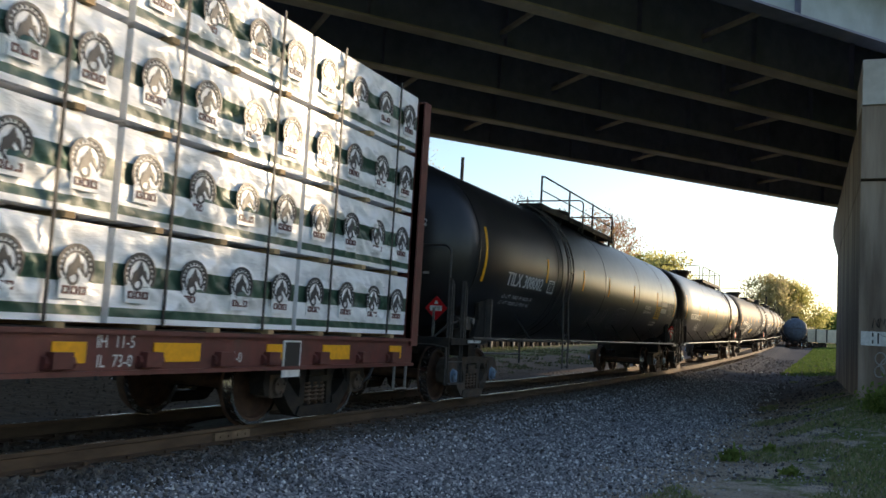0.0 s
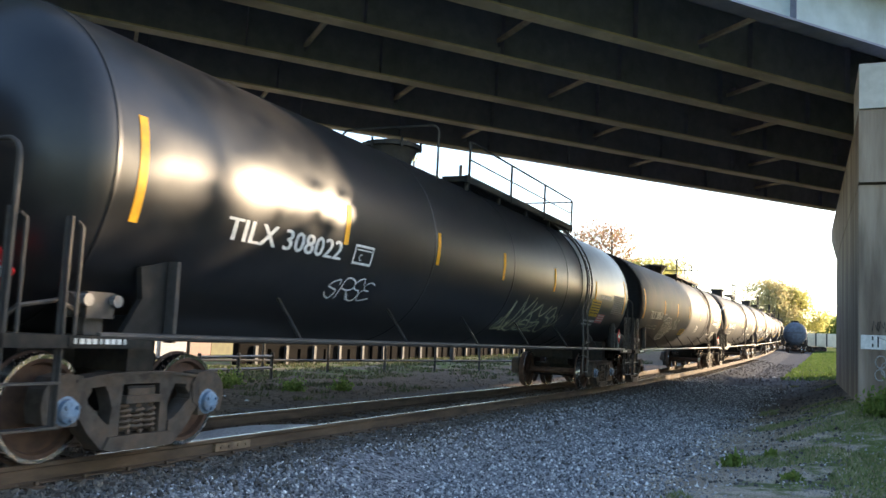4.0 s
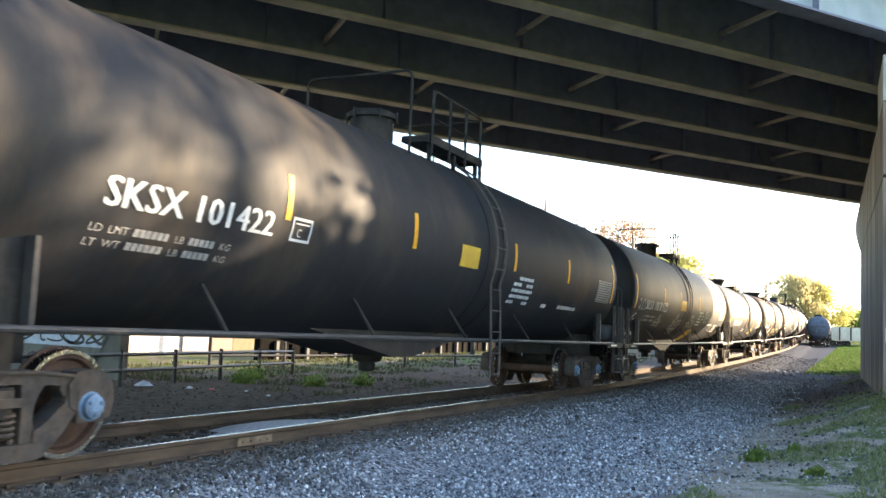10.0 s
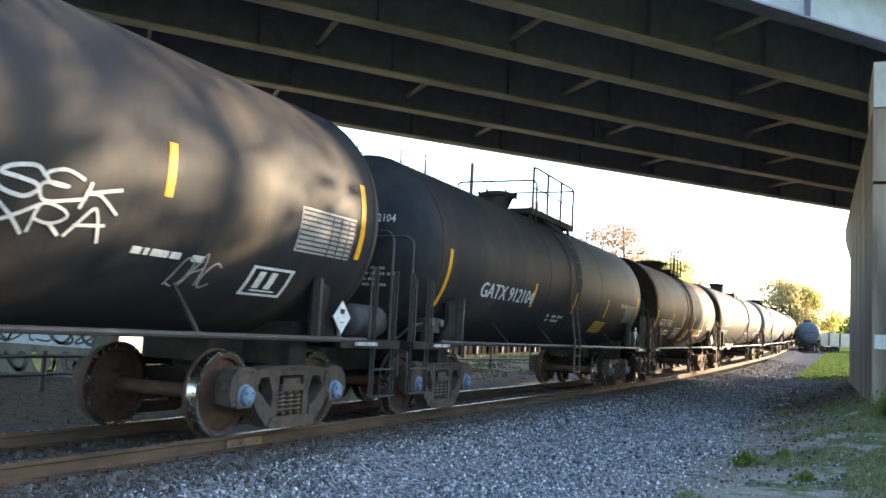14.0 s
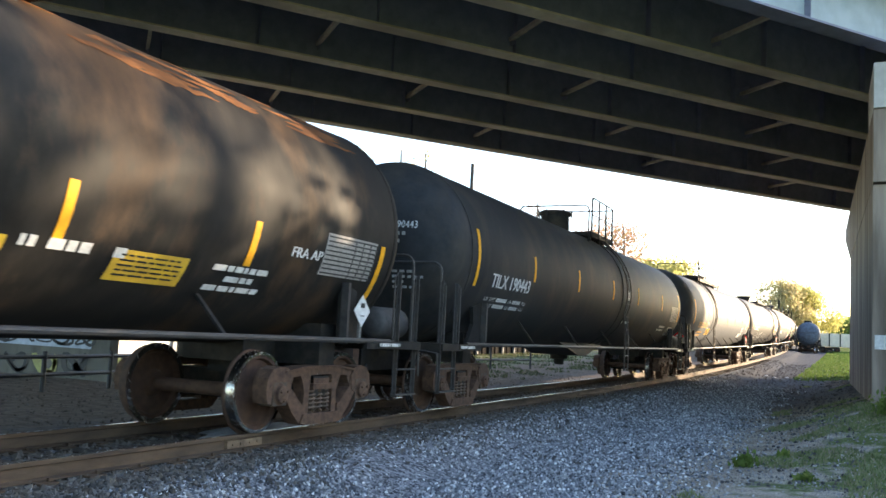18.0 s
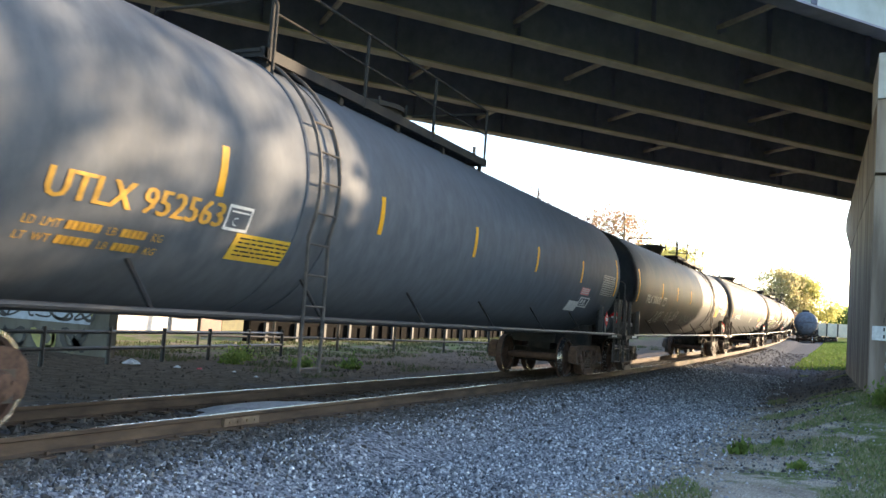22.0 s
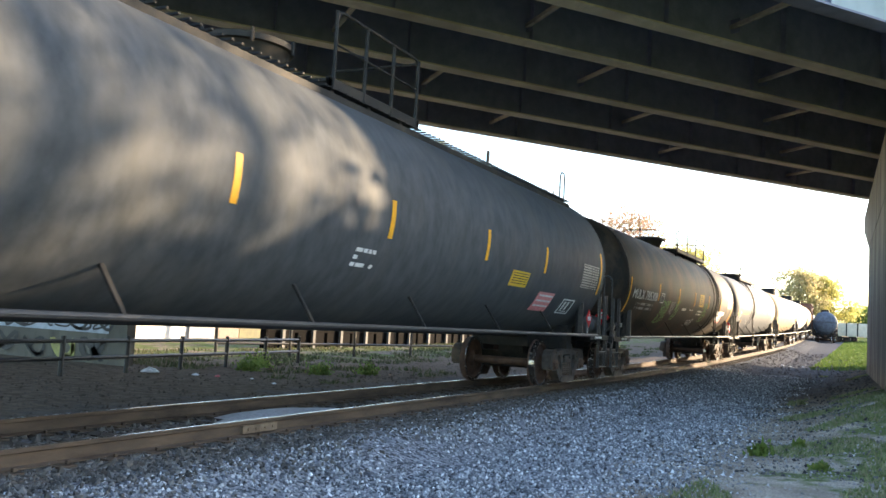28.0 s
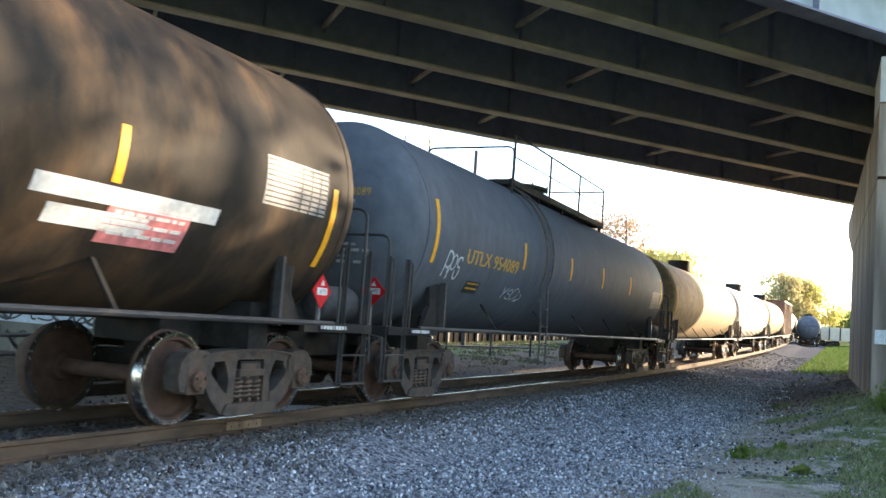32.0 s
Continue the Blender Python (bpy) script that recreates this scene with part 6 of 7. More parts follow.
for i, (x, y, hgt, sp, n) in enumerate(SHADE):
    tree("leafy green tree out of view, dappling the sun", x, y, hgt, sp, "green", n, 0.145 if n < 1200 else 0.25, 0.45, 30 + i, 0.075 if n < 1200 else 0.13, "trees along the lane")
# dense hedge under them, also unseen, added to shade trucks and gravel
SHADE_HEDGE = [(8.3, 21.5, 5.4), (10.2, 25.5, 6.9), (12.0, 29.0, 8.0), (14.2, 32.5, 8.9), (16.4, 36.0, 9.6), (19.0, 39.5, 10.5), (6.6, 16.5, 4.2), (9.0, 18.0, 5.2), (6.7, 27.0, 7.1), (8.8, 28.3, 7.8)]
for i, (x, y, hgt) in enumerate(SHADE_HEDGE):
    tree("unseen dense green hedge shrub added for low shade", x, y, hgt, 2.1, "green", 2600, 0.20, 0.05, 130 + i, 0.28, "hedge shrubs")
# shrubs hidden behind the pier, added only to keep sun off the lane
for i, (x, y, hgt) in enumerate([(3.4, 46.5, 3.0), (3.3, 49.0, 2.7), (3.4, 51.5, 3.1), (3.5, 54.0, 2.8), (3.6, 56.5, 2.9)]):
    tree("unseen low green shrub added to shade the lane", x, y, hgt, 1.5, "green", 1200, 0.16, 0.05, 160 + i, 0.30, "hedge shrubs")
# far trees past the end of the straight
tree("olive-green spreading tree in spring leaf", -0.066 * 185, 185, 15.0, 5.6, "olive", 8000, 0.24, 0.15, 61, 0.17)
tree("yellow-green rounded tree in spring leaf", -0.036 * 190, 190, 13.2, 5.4, "yellow", 8000, 0.24, 0.12, 62, 0.17)
tree("olive tree in spring leaf", -0.082 * 200, 200, 9.0, 4.5, "olive", 4500, 0.24, 0.12, 63, 0.17)
tree("small green tree far along the line", 0.0 * 230, 230, 6.0, 5.0, "green", 3000, 0.4, 0.1, 64, 0.17)
tree("small yellow-green tree far along the line", -0.014 * 260, 260, 6.5, 6.0, "yellow", 3000, 0.4, 0.1, 65, 0.17)
# trees behind the train
tree("tree with airy reddish-orange buds", -0.232 * 95, 95, 16.2, 4.0, "red", 3400, 0.15, 0.5, 66, 0.16)
tree("tree with airy pinkish buds", -0.266 * 97, 97, 15.0, 3.2, "red", 900, 0.13, 0.4, 74, 0.15)
tree("bright green spring tree", -0.172 * 110, 110, 12.2, 4.2, "yellow", 4200, 0.22, 0.25, 67, 0.17)
tree("olive-green tree in young leaf", -0.205 * 115, 115, 13.0, 4.2, "yellow", 3600, 0.22, 0.25, 68, 0.17)
tree("nearly bare tree with buds", -0.345 * 80, 80, 17.0, 4.0, "bare", 900, 0.10, 0.35, 69, 0.14)
tree("nearly bare tree with buds", -0.31 * 86, 86, 15.6, 3.6, "bare", 900, 0.10, 0.35, 70, 0.14)
tree("nearly bare tree with buds", -0.28 * 90, 90, 15.0, 3.4, "red", 800, 0.12, 0.35, 71, 0.14)
tree("tree with young yellow-green leaves", -0.49 * 62, 62, 19.0, 3.8, "yellow", 900, 0.10, 0.35, 72, 0.14)
tree("tree with young yellow-green leaves", -0.53 * 66, 66, 20.5, 3.8, "yellow", 800, 0.10, 0.35, 73, 0.14)
tree("tree with young yellow-green leaves", -0.60 * 60, 60, 19.5, 3.6, "yellow", 700, 0.10, 0.35, 75, 0.14)


# ---- grass and weeds ----
def blades(name, n, area, height, colours, label, seed):
    r = random.Random(seed)
    vs, fs = [], []
    for k in range(n):
        x, y = area(r)
        z = ground_z(x, y)
        hh, a = height * r.uniform(0.4, 1.2), r.uniform(0, 6.28)
        w = 0.006 + 0.0009 * y
        lx, ly = r.gauss(0, 0.4) * hh, r.gauss(0, 0.4) * hh
        b = len(vs)
        vs += [(x - w * math.cos(a), y - w * math.sin(a), z), (x + w * math.cos(a), y + w * math.sin(a), z), (x + lx, y + ly, z + hh)]
        fs.append((b, b + 1, b + 2))
    me = bpy.data.meshes.new(name)
    me.from_pydata(vs, [], fs)
    me.materials.append(island_material(name, colours, 0.8, 0.3))
    return tagged(new(name, me), label, "grass", kind="stuff")


GREENS = [(0.11, 0.145, 0.06), (0.17, 0.20, 0.085), (0.25, 0.26, 0.13), (0.14, 0.175, 0.07), (0.30, 0.26, 0.17)]


def lawn(r):
    for _ in range(40):
        x, y = r.uniform(-3.2, 3.5), 8 + 34 * r.random() ** 1.4
        if grassy(x, y) * 1.1 + 0.9 * noise.noise(Vector((x * 0.9, y * 0.6, 3))) > 0.52:
            return x, y
    return r.uniform(1.0, 3.5), r.uniform(12, 24)


def verge(r):
    for _ in range(40):
        x, y = r.uniform(-23, -11.5), 18 + 47 * r.random() ** 1.3
        if noise.noise(Vector((x * 0.8, y * 0.5, 9))) + 0.25 * ease(-14, -20, x) > 0.12:
            return x, y
    return r.uniform(-23, -15), r.uniform(22, 60)


blades("grass", 34000, lawn, 0.06, GREENS, "patchy short grass beside the lane", 11)
blades("far_grass", 16000, lambda r: (r.uniform(-2.6, 6), 48 + 80 * r.random()), 0.16, [(0.06, 0.11, 0.025), (0.10, 0.16, 0.04), (0.13, 0.18, 0.05), (0.08, 0.13, 0.03)], "sunlit grass beyond the pier", 12)
blades("trackside_grass", 9000, verge, 0.13, [(0.055, 0.072, 0.03), (0.08, 0.095, 0.042), (0.12, 0.12, 0.06), (0.065, 0.08, 0.032), (0.15, 0.13, 0.08)], "green grass beyond the track", 13)


def weed(x, y, s, n, seed, label):
    r = random.Random(seed)
    vs, fs = [], []
    for k in range(n):
        p = Vector((r.gauss(0, 0.42), r.gauss(0, 0.42), abs(r.gauss(0, 0.4)))) * s
        q = Euler((r.uniform(0, 6.28), r.uniform(0, 6.28), r.uniform(0, 6.28))).to_matrix()
        b = len(vs)
        for u in ((-1, 0, 0), (0, -0.5, 0.1), (1, 0, 0), (0, 0.5, 0.1)):
            vs.append(tuple(p + q @ (Vector(u) * 0.055 * r.uniform(0.6, 1.4))))
        fs.append((b, b + 1, b + 2, b + 3))
    me = bpy.data.meshes.new("weed_clump")
    me.from_pydata(vs, [], fs)
    me.materials.append(LEAF["green"])
    ob = new("weed_clump", me)
    ob.matrix_basis = Matrix.Translation((x, y, ground_z(x, y)))
    return tagged(ob, label, "weeds", "weed clumps", "stuff")


weed(0.95, 17.6, 0.52, 1600, 1, "leafy green weed bush at the pier's foot")
weed(1.55, 17.9, 0.70, 2200, 2, "leafy green weed bush at the pier's foot")
weed(-1.38, 13.7, 0.17, 240, 3, "small green tuft on the bare dirt")
weed(-0.9, 14.6, 0.10, 90, 4, "small green tuft on the bare dirt")
weed(-0.5, 12.6, 0.12, 110, 5, "small green tuft on the bare dirt")
for k, (x, y, s) in enumerate([(-15.2, 19.5, 0.4), (-13.6, 20.6, 0.35), (-12.9, 22.0, 0.35), (-16.0, 21.0, 0.45)]):
    weed(x, y, s, 300, 20 + k, "green weed tuft beyond the track")


# ---- the train ----
TRAIN = []


def add(car, centre):
    TRAIN.append((car, centre))
    return car


def tank(front, rear, **k):
    return add(tank_car(front=front, rear=rear, **k), (front + rear) / 2)


def emblem_shapes():
    lo = Geo().cyl((0.010, 0, 0.43), (0.024, 0, 0.43), 0.165, 24).box((0.017, 0, 0.29), (0.012, 0.29, 0.22))
    g = Geo()
    for r0, w in ((0.178, 0.013), (0.128, 0.008)):
        for k in range(22):
            q0, q1 = [radians(-32 + 244 * (k + d) / 22) for d in (0, 1.05)]
            g.bar((0.028, r0 * math.cos(q0), 0.43 + r0 * math.sin(q0)), (0.028, r0 * math.cos(q1), 0.43 + r0 * math.sin(q1)), 0.010, 2 * w)
    for i in range(13):
        q = radians(-10 + 16.6 * i)
        g.box((0.027, 0.153 * math.cos(q), 0.43 + 0.153 * math.sin(q)), (0.008, 0.018, 0.022))
    g.prism([(-0.10, 0.33), (-0.075, 0.44), (-0.035, 0.47), (0.01, 0.545), (0.05, 0.46), (0.07, 0.47), (0.11, 0.35), (0.06, 0.40), (0.03, 0.44), (0.0, 0.38), (-0.04, 0.36)], 0.022, 0.030)
    ring(g, [(0.030, 0.06), (0.030, 0.036), (0.020, 0.036), (0.020, 0.06)], 14)
    g.v[-56:] = [(a, b - 0.02, c + 0.345) for a, b, c in g.v[-56:]]
    bar = Geo()
    for k in (-1, 0, 1):
        bar.box((0.026, 0.085 * k, 0.225), (0.010, 0.066, 0.016)).box((0.026, 0.085 * k, 0.275), (0.010, 0.066, 0.016)).box((0.026, 0.085 * k - 0.025, 0.25), (0.010, 0.018, 0.066)).box((0.026, 0.085 * k + 0.025, 0.25), (0.010, 0.018, 0.066))
    return lo.mesh("emblem_ground", M["wrap"], 0), g.mesh("emblem", M["wrap_black"], 0), bar.mesh("emblem_bar", M["emblem_red"], 0)


EMBLEM = emblem_shapes()


def lumber_car(front, rear):
    """Flat car with a centre beam, stacked with wrapped packs of lumber."""
    L = rear - front
    c = L / 2
    car = thing("lumber_car", "oxide-red centre-beam flat car stacked with wrapped lumber packs", "flat car")
    part("side_sill", Geo().box((1.36, 0, 0.86), (0.10, L, 0.36)).box((1.42, 0, 1.03), (0.06, L, 0.04)).box((1.42, 0, 0.69), (0.06, L, 0.04)), M["car_red"], car, "oxide-red side sill", smooth=0)
    part("side_sill", Geo().box((-1.36, 0, 0.86), (0.10, L, 0.36)), M["car_red"], car, smooth=0)
    part("floor", Geo().box((0, 0, 1.02), (2.66, L, 0.08)).box((0, 0, 0.80), (0.5, L, 0.42)), M["frame"], car, smooth=0)
    part("centre_beam", Geo().box((0, 0, 2.85), (0.16, L, 3.5)), M["car_red"], car, smooth=0)
    part("end_bulkhead", Geo().box((0, c - 0.06, 2.7), (2.86, 0.12, 3.45)).box((1.40, c - 0.02, 2.7), (0.10, 0.2, 3.5)), M["car_red"], car, "dark red end bulkhead", smooth=0)
    rnd = random.Random(4)
    for i in range(5):
        y1 = c - 0.18 - i * 2.80
        for j in range(4):
            z0 = 1.10 + j * 0.865
            p = part("lumber_pack", wrap_pack(2.72, 0.80, rnd), None, car, "white plastic-wrapped lumber pack with printed bands", at=Matrix.Translation((1.36, y1 - 1.36, z0)))
            for q in range(4):
                yy = -1.05 + q * 0.70 + rnd.uniform(-0.03, 0.03)
                lo = part("emblem_ground", EMBLEM[0], None, p, "white disc of a plain emblem", at=Matrix.Translation((0, yy, 0)))
                part("emblem", EMBLEM[1], None, lo, "dark plain round emblem")
                tagged(part("emblem_bar", EMBLEM[2], None, lo), "plain dull red bars", kind="stuff")
            for e in (-0.9, 0.0, 0.9):
                part("bearer", Geo().box((-0.6, e, -0.03), (1.3, 0.1, 0.05)), M["lumber"], p, smooth=0)
        for e in (-0.75, 0.75):
            part("strap", Geo().box((1.40, y1 - 1.36 + e, 2.82), (0.012, 0.03, 3.46)), M["ink"], car, "black tie-down strap", smooth=0)
        for e in (-0.9, 0.1, 0.9):
            part("winch", Geo().box((1.44, y1 - 1.36 + e, 0.80), (0.10, 0.20, 0.13)).cyl((1.40, y1 - 1.5 + e, 0.78), (1.40, y1 - 1.2 + e, 0.78), 0.06, 8), M["car_red"], car, smooth=0)
        part("reflector", Geo().box((1.416, y1 - 1.9, 0.86), (0.012, 0.62, 0.17)), M["yellow"], car, "yellow reflective panel", smooth=0)
        part("reflector", Geo().box((1.416, y1 - 0.35, 0.86), (0.012, 0.34, 0.17)), M["yellow"], car, "yellow reflective panel", smooth=0)
    g = Geo()
    for txt, yy, zz in (("IH  11-5", -2.75, 0.90), ("IL  73-0", -2.75, 0.74), ("L 75-0", -1.2, 0.76)):
        flat_text(g, txt, 0.15, Matrix.Translation((1.425, c - 3.2 + yy + 0.3, zz)) @ Matrix.Rotation(radians(90), 4, "Z") @ Matrix.Rotation(radians(90), 4, "X"), 0.85)
    tagged(part("stencil", g, M["lettering"], car, smooth=0), "white stencilled loading marks", kind="stuff")
    p = part("test_panel", Geo().box((1.432, c - 3.05, 0.79), (0.012, 0.34, 0.40)), M["lettering"], car, "white-edged black data panel", smooth=0)
    part("panel_face", Geo().box((1.44, c - 3.05, 0.83), (0.01, 0.28, 0.28)), M["ink"], p, smooth=0)
    for e in (-1, 1):
        truck(car, e * (c - 1.95), "frame", "steel")
        part("coupler", Geo().box((0, e * (c + 0.4), 0.84), (0.3, 0.9, 0.28)), M["frame"], car, smooth=0)
    part("corner_step", Geo().tube([(1.40, c - 0.15, 0.35), (1.40, c - 0.15, 0.7)], 0.02, 6).tube([(1.40, c - 0.5, 0.35), (1.40, c - 0.5, 0.7)], 0.02, 6).bar((1.40, c - 0.5, 0.36), (1.40, c - 0.15, 0.36), 0.06, 0.02), M["pipe"], car)
    return car


PACKS = {}


def wrap_pack(w, h, rnd):
    """A pack in slack wrap: a box whose outer face is pushed in and out in folds."""
    k = rnd.randrange(4)
    if k in PACKS:
        return PACKS[k]
    g = Geo()
    ny, nz = 80, 30
    front = []
    for j in range(nz + 1):
        for i in range(ny + 1):
            y, z = -w / 2 + w * i / ny, h * j / nz
            edge = min(1, 6 * min(i / ny, 1 - i / ny)) * min(1, 5 * min(j / nz, 1 - j / nz))
            d = 0.045 * noise.noise(Vector((y * 2.3 + 7 * k, z * 5 + k, 0.3)))
            d += 0.050 * (0.5 - abs(noise.noise(Vector((y * 3.5 + z * 3.0, z * 2.2 - y * 0.8, k + 3.1))))) ** 2 * 4 - 0.022
            d += 0.030 * (0.5 - abs(noise.noise(Vector((y * 6.0 + z * 7.5, z * 3.0 - y * 2.5, k + 8.0))))) ** 3 * 8 - 0.012 + 0.010 * noise.noise(Vector((y * 13 + z * 9, z * 6, k)))
            front.append((0.0 + d * edge - 0.004 * (1 - edge), y, z))
    g.v = front + [(-1.24, y, z) for y in (-w / 2, w / 2) for z in (0, h)]
    for j in range(nz):
        for i in range(ny):
            a = j * (ny + 1) + i
            g.f.append((a, a + 1, a + ny + 2, a + ny + 1))
    n0 = len(front)
    bl, br, tl, tr_ = 0, ny, nz * (ny + 1), nz * (ny + 1) + ny
    g.f += [tuple(range(bl, br + 1)) + (n0 + 2, n0), tuple(reversed(range(tl, tr_ + 1))) + (n0 + 1, n0 + 3), tuple(q * (ny + 1) for q in reversed(range(nz + 1))) + (n0, n0 + 1), tuple(q * (ny + 1) + ny for q in range(nz + 1)) + (n0 + 3, n0 + 2), (n0, n0 + 2, n0 + 3, n0 + 1)]
    me = g.mesh("lumber_pack", M["wrap"], 60)
    me.materials.append(M["wrap_green"])
    for q in me.polygons:
        if len(q.vertices) == 4 and q.center.x > -0.2 and (0.33 < q.center.z < 0.50 or 0.05 < q.center.z < 0.13):
            q.material_index = 1
    PACKS[k] = me
    return PACKS[k]


def box_car(label, front, rear, paint, group="box cars of the train"):
    L = rear - front
    c = L / 2
    car = thing("box_car", label, "box car", group)
    body = part("body", Geo().box((0, 0, 2.6), (2.9, L + 1.2, 3.1)), M[paint], car, smooth=0)
    for i in range(int(L / 1.0) + 1):
        part("rib", Geo().box((1.47, -c + i * L / int(L / 1.0), 2.6), (0.06, 0.12, 3.0)), M[paint], body, smooth=0)
    part("roof", Geo().prism([(-c - 0.6, 4.15), (-c - 0.6, 4.3), (c + 0.6, 4.3), (c + 0.6, 4.15)], -1.4, 1.4), M[paint], car, smooth=0)
    part("sill", Geo().box((0, 0, 0.95), (2.6, L + 1.2, 0.25)), M["frame"], car, smooth=0)
    for e in (-1, 1):
        truck(car, e * (c - 0.7), "steel", "rust")
    return car


add(lumber_car(-15.6, 2.62), -6.49)
tank(5.05, 24.0, label="glossy black tank car with a yellow end stripe", mark="TILX 308002", seed=1, paint="black_gloss", stripes=(3.45, 6.26, 8.78, 11.88, 15.5), ladder=4.83, dome=8.2, deck=(-3.5, 3.4), seams=(4.2, 8.4, 12.6, 16.4), man=(0.34, 0.34), deck_z=-0.03, rail_h=0.66,
     extras=((x_mark, dict(text="TILX 308002", y0=1.17, y1=3.23, v0=-0.49, v1=-0.24)), (x_load, dict(rows=("LD LMT 154800 LB 70200 KG", "LT WT 108200 LB 49100 KG"), y=1.24, v=-0.64, w=1.67, h=0.260, mat="lettering")), (x_box, dict(y=3.62, v=-0.5, w=0.39, h=0.27)), (x_mark, dict(text="NON-ODORIZED", y0=13.73, y1=14.57, v0=-0.42, v1=-0.31, name="stencil_text")), (x_mark, dict(text="LIQUEFIED PETROLEUM GAS", y0=13.6, y1=14.81, v0=-0.57, v1=-0.46, name="stencil_text")), (x_plate, dict(y=15.49, v=-0.69, w=0.88, h=0.43, lines=5, label="yellow notice decal")), (x_plate, dict(y=16.31, v=-0.22, w=1.03, h=0.15, mat="lettering", label="white painted-out patch")), (x_plate, dict(y=16.31, v=-0.45, w=0.99, h=0.15, mat="lettering", label="white painted-out patch")), (x_bars, dict(y=15.36, v=-0.79, w=0.96, rows=2, h=0.053)), (x_tag, dict(y=7.5, v=-1.25, w=1.0, h=0.6, text="XWSHN", thick=0.018, slant=0.3, mat="lettering_dim")), (x_tag, dict(y=8.6, v=-1.15, w=0.75, h=0.5, text="ARN", thick=0.018, slant=0.35, mat="lettering_dim")), (x_tag, dict(y=10.1, v=-1.15, w=1.2, h=0.55, text="AMKSQE", rows=2, cloud=True, thick=0.011, mat="lettering_dim")), (x_placard, dict(y=18.58)), (x_head_placard, {}),))
tank(26.87, 45.6, label="glossy black tank car with white stencils and a yellow notice", mark="TILX 308022", seed=2, paint="black_gloss", ladder=14.53, dome=7.3, deck=(1.3, 8.2), seams=(6.0, 9.5, 13.0), man=(0.34, 0.34), deck_z=-0.03, rail_h=0.66,
     extras=((x_mark, dict(text="TILX 308022", y0=1.21, y1=3.39, v0=-0.5, v1=-0.27)), (x_box, dict(y=3.7, v=-0.51, w=0.47, h=0.25)), (x_tag, dict(y=3.39, v=-1.03, w=1.1, h=0.36, text="SRSE", thick=0.02)), (x_tag, dict(y=9.75, v=-1.30, w=2.75, h=0.82, text="NYKYS", thick=0.045, slant=0.3, mat="tag_lime")), (x_tag, dict(y=9.6, v=-1.30, w=2.4, h=0.3, text="LUEZ", thick=0.04, slant=0.1, mat="tag_lime")), (x_tag, dict(y=12.45, v=-1.15, w=0.75, h=0.42, text="OX", thick=0.032, mat="tag_lime")), (x_mark, dict(text="NON-ODORIZED", y0=16.15, y1=17.11, v0=-0.21, v1=-0.11, name="stencil_text")), (x_plate, dict(y=15.29, v=-0.7, w=0.86, h=0.43, lines=5, label="yellow notice decal")), (x_plate, dict(y=16.22, v=-0.86, w=0.7, h=0.25, mat="pink", lines=3, ink="lettering", label="pink-red label with white print")), (x_bars, dict(y=15.19, v=-0.8, w=0.96, rows=2, h=0.053)), (x_placard, dict(y=18.38)), (x_head_placard, {}),))
tank(48.52, 67.5, label="dark weathered tank car with dense white graffiti", mark="TILX 308563", seed=3, paint="black", cap="rust", ladder=14.33, dome=9.2, deck=(0.3, 6.5), man=(0.34, 0.34), deck_z=-0.03, rail_h=0.66,
     extras=((x_mark, dict(text="TILX 308563", y0=1.06, y1=3.14, v0=-0.49, v1=-0.23)), (x_load, dict(rows=("LD LMT 163200 LB 74050 KG", "LT WT 99800 LB 45250 KG"), y=1.02, v=-0.67, w=1.72, h=0.220, mat="lettering_dim")), (x_box, dict(y=3.56, v=-0.5, w=0.32, h=0.24)), (x_tag, dict(y=3.82, v=-1.20, w=1.25, h=0.74, text="UARMMMUNKERSCONSUMERS", rows=3, cloud=True, thick=0.030, slant=-0.05)), (x_tag, dict(y=4.95, v=-0.92, w=0.62, h=0.26, text="SENZO", thick=0.02)), (x_tag, dict(y=5.5, v=-0.78, w=1.15, h=0.42, text="DAUC", thick=0.026)), (x_plate, dict(y=7.75, v=-1.03, w=1.02, h=0.29, lines=5, label="yellow notice decal")), (x_tag, dict(y=11.25, v=-0.87, w=0.6, h=0.34, text="OB", thick=0.03)), (x_mark, dict(text="NON-ODORIZED", y0=16.43, y1=17.43, v0=-0.2, v1=-0.06, name="stencil_text")), (x_mark, dict(text="LIQUEFIED PETROLEUM GAS", y0=16.44, y1=17.72, v0=-0.44, v1=-0.3, name="stencil_text")), (x_bars, dict(y=15.56, v=-0.77, w=0.92, rows=2, h=0.059)), (x_frame, dict(y0=17.21, y1=17.9, v0=-1.12, v1=-0.79)), (x_placard, dict(y=18.60)),))
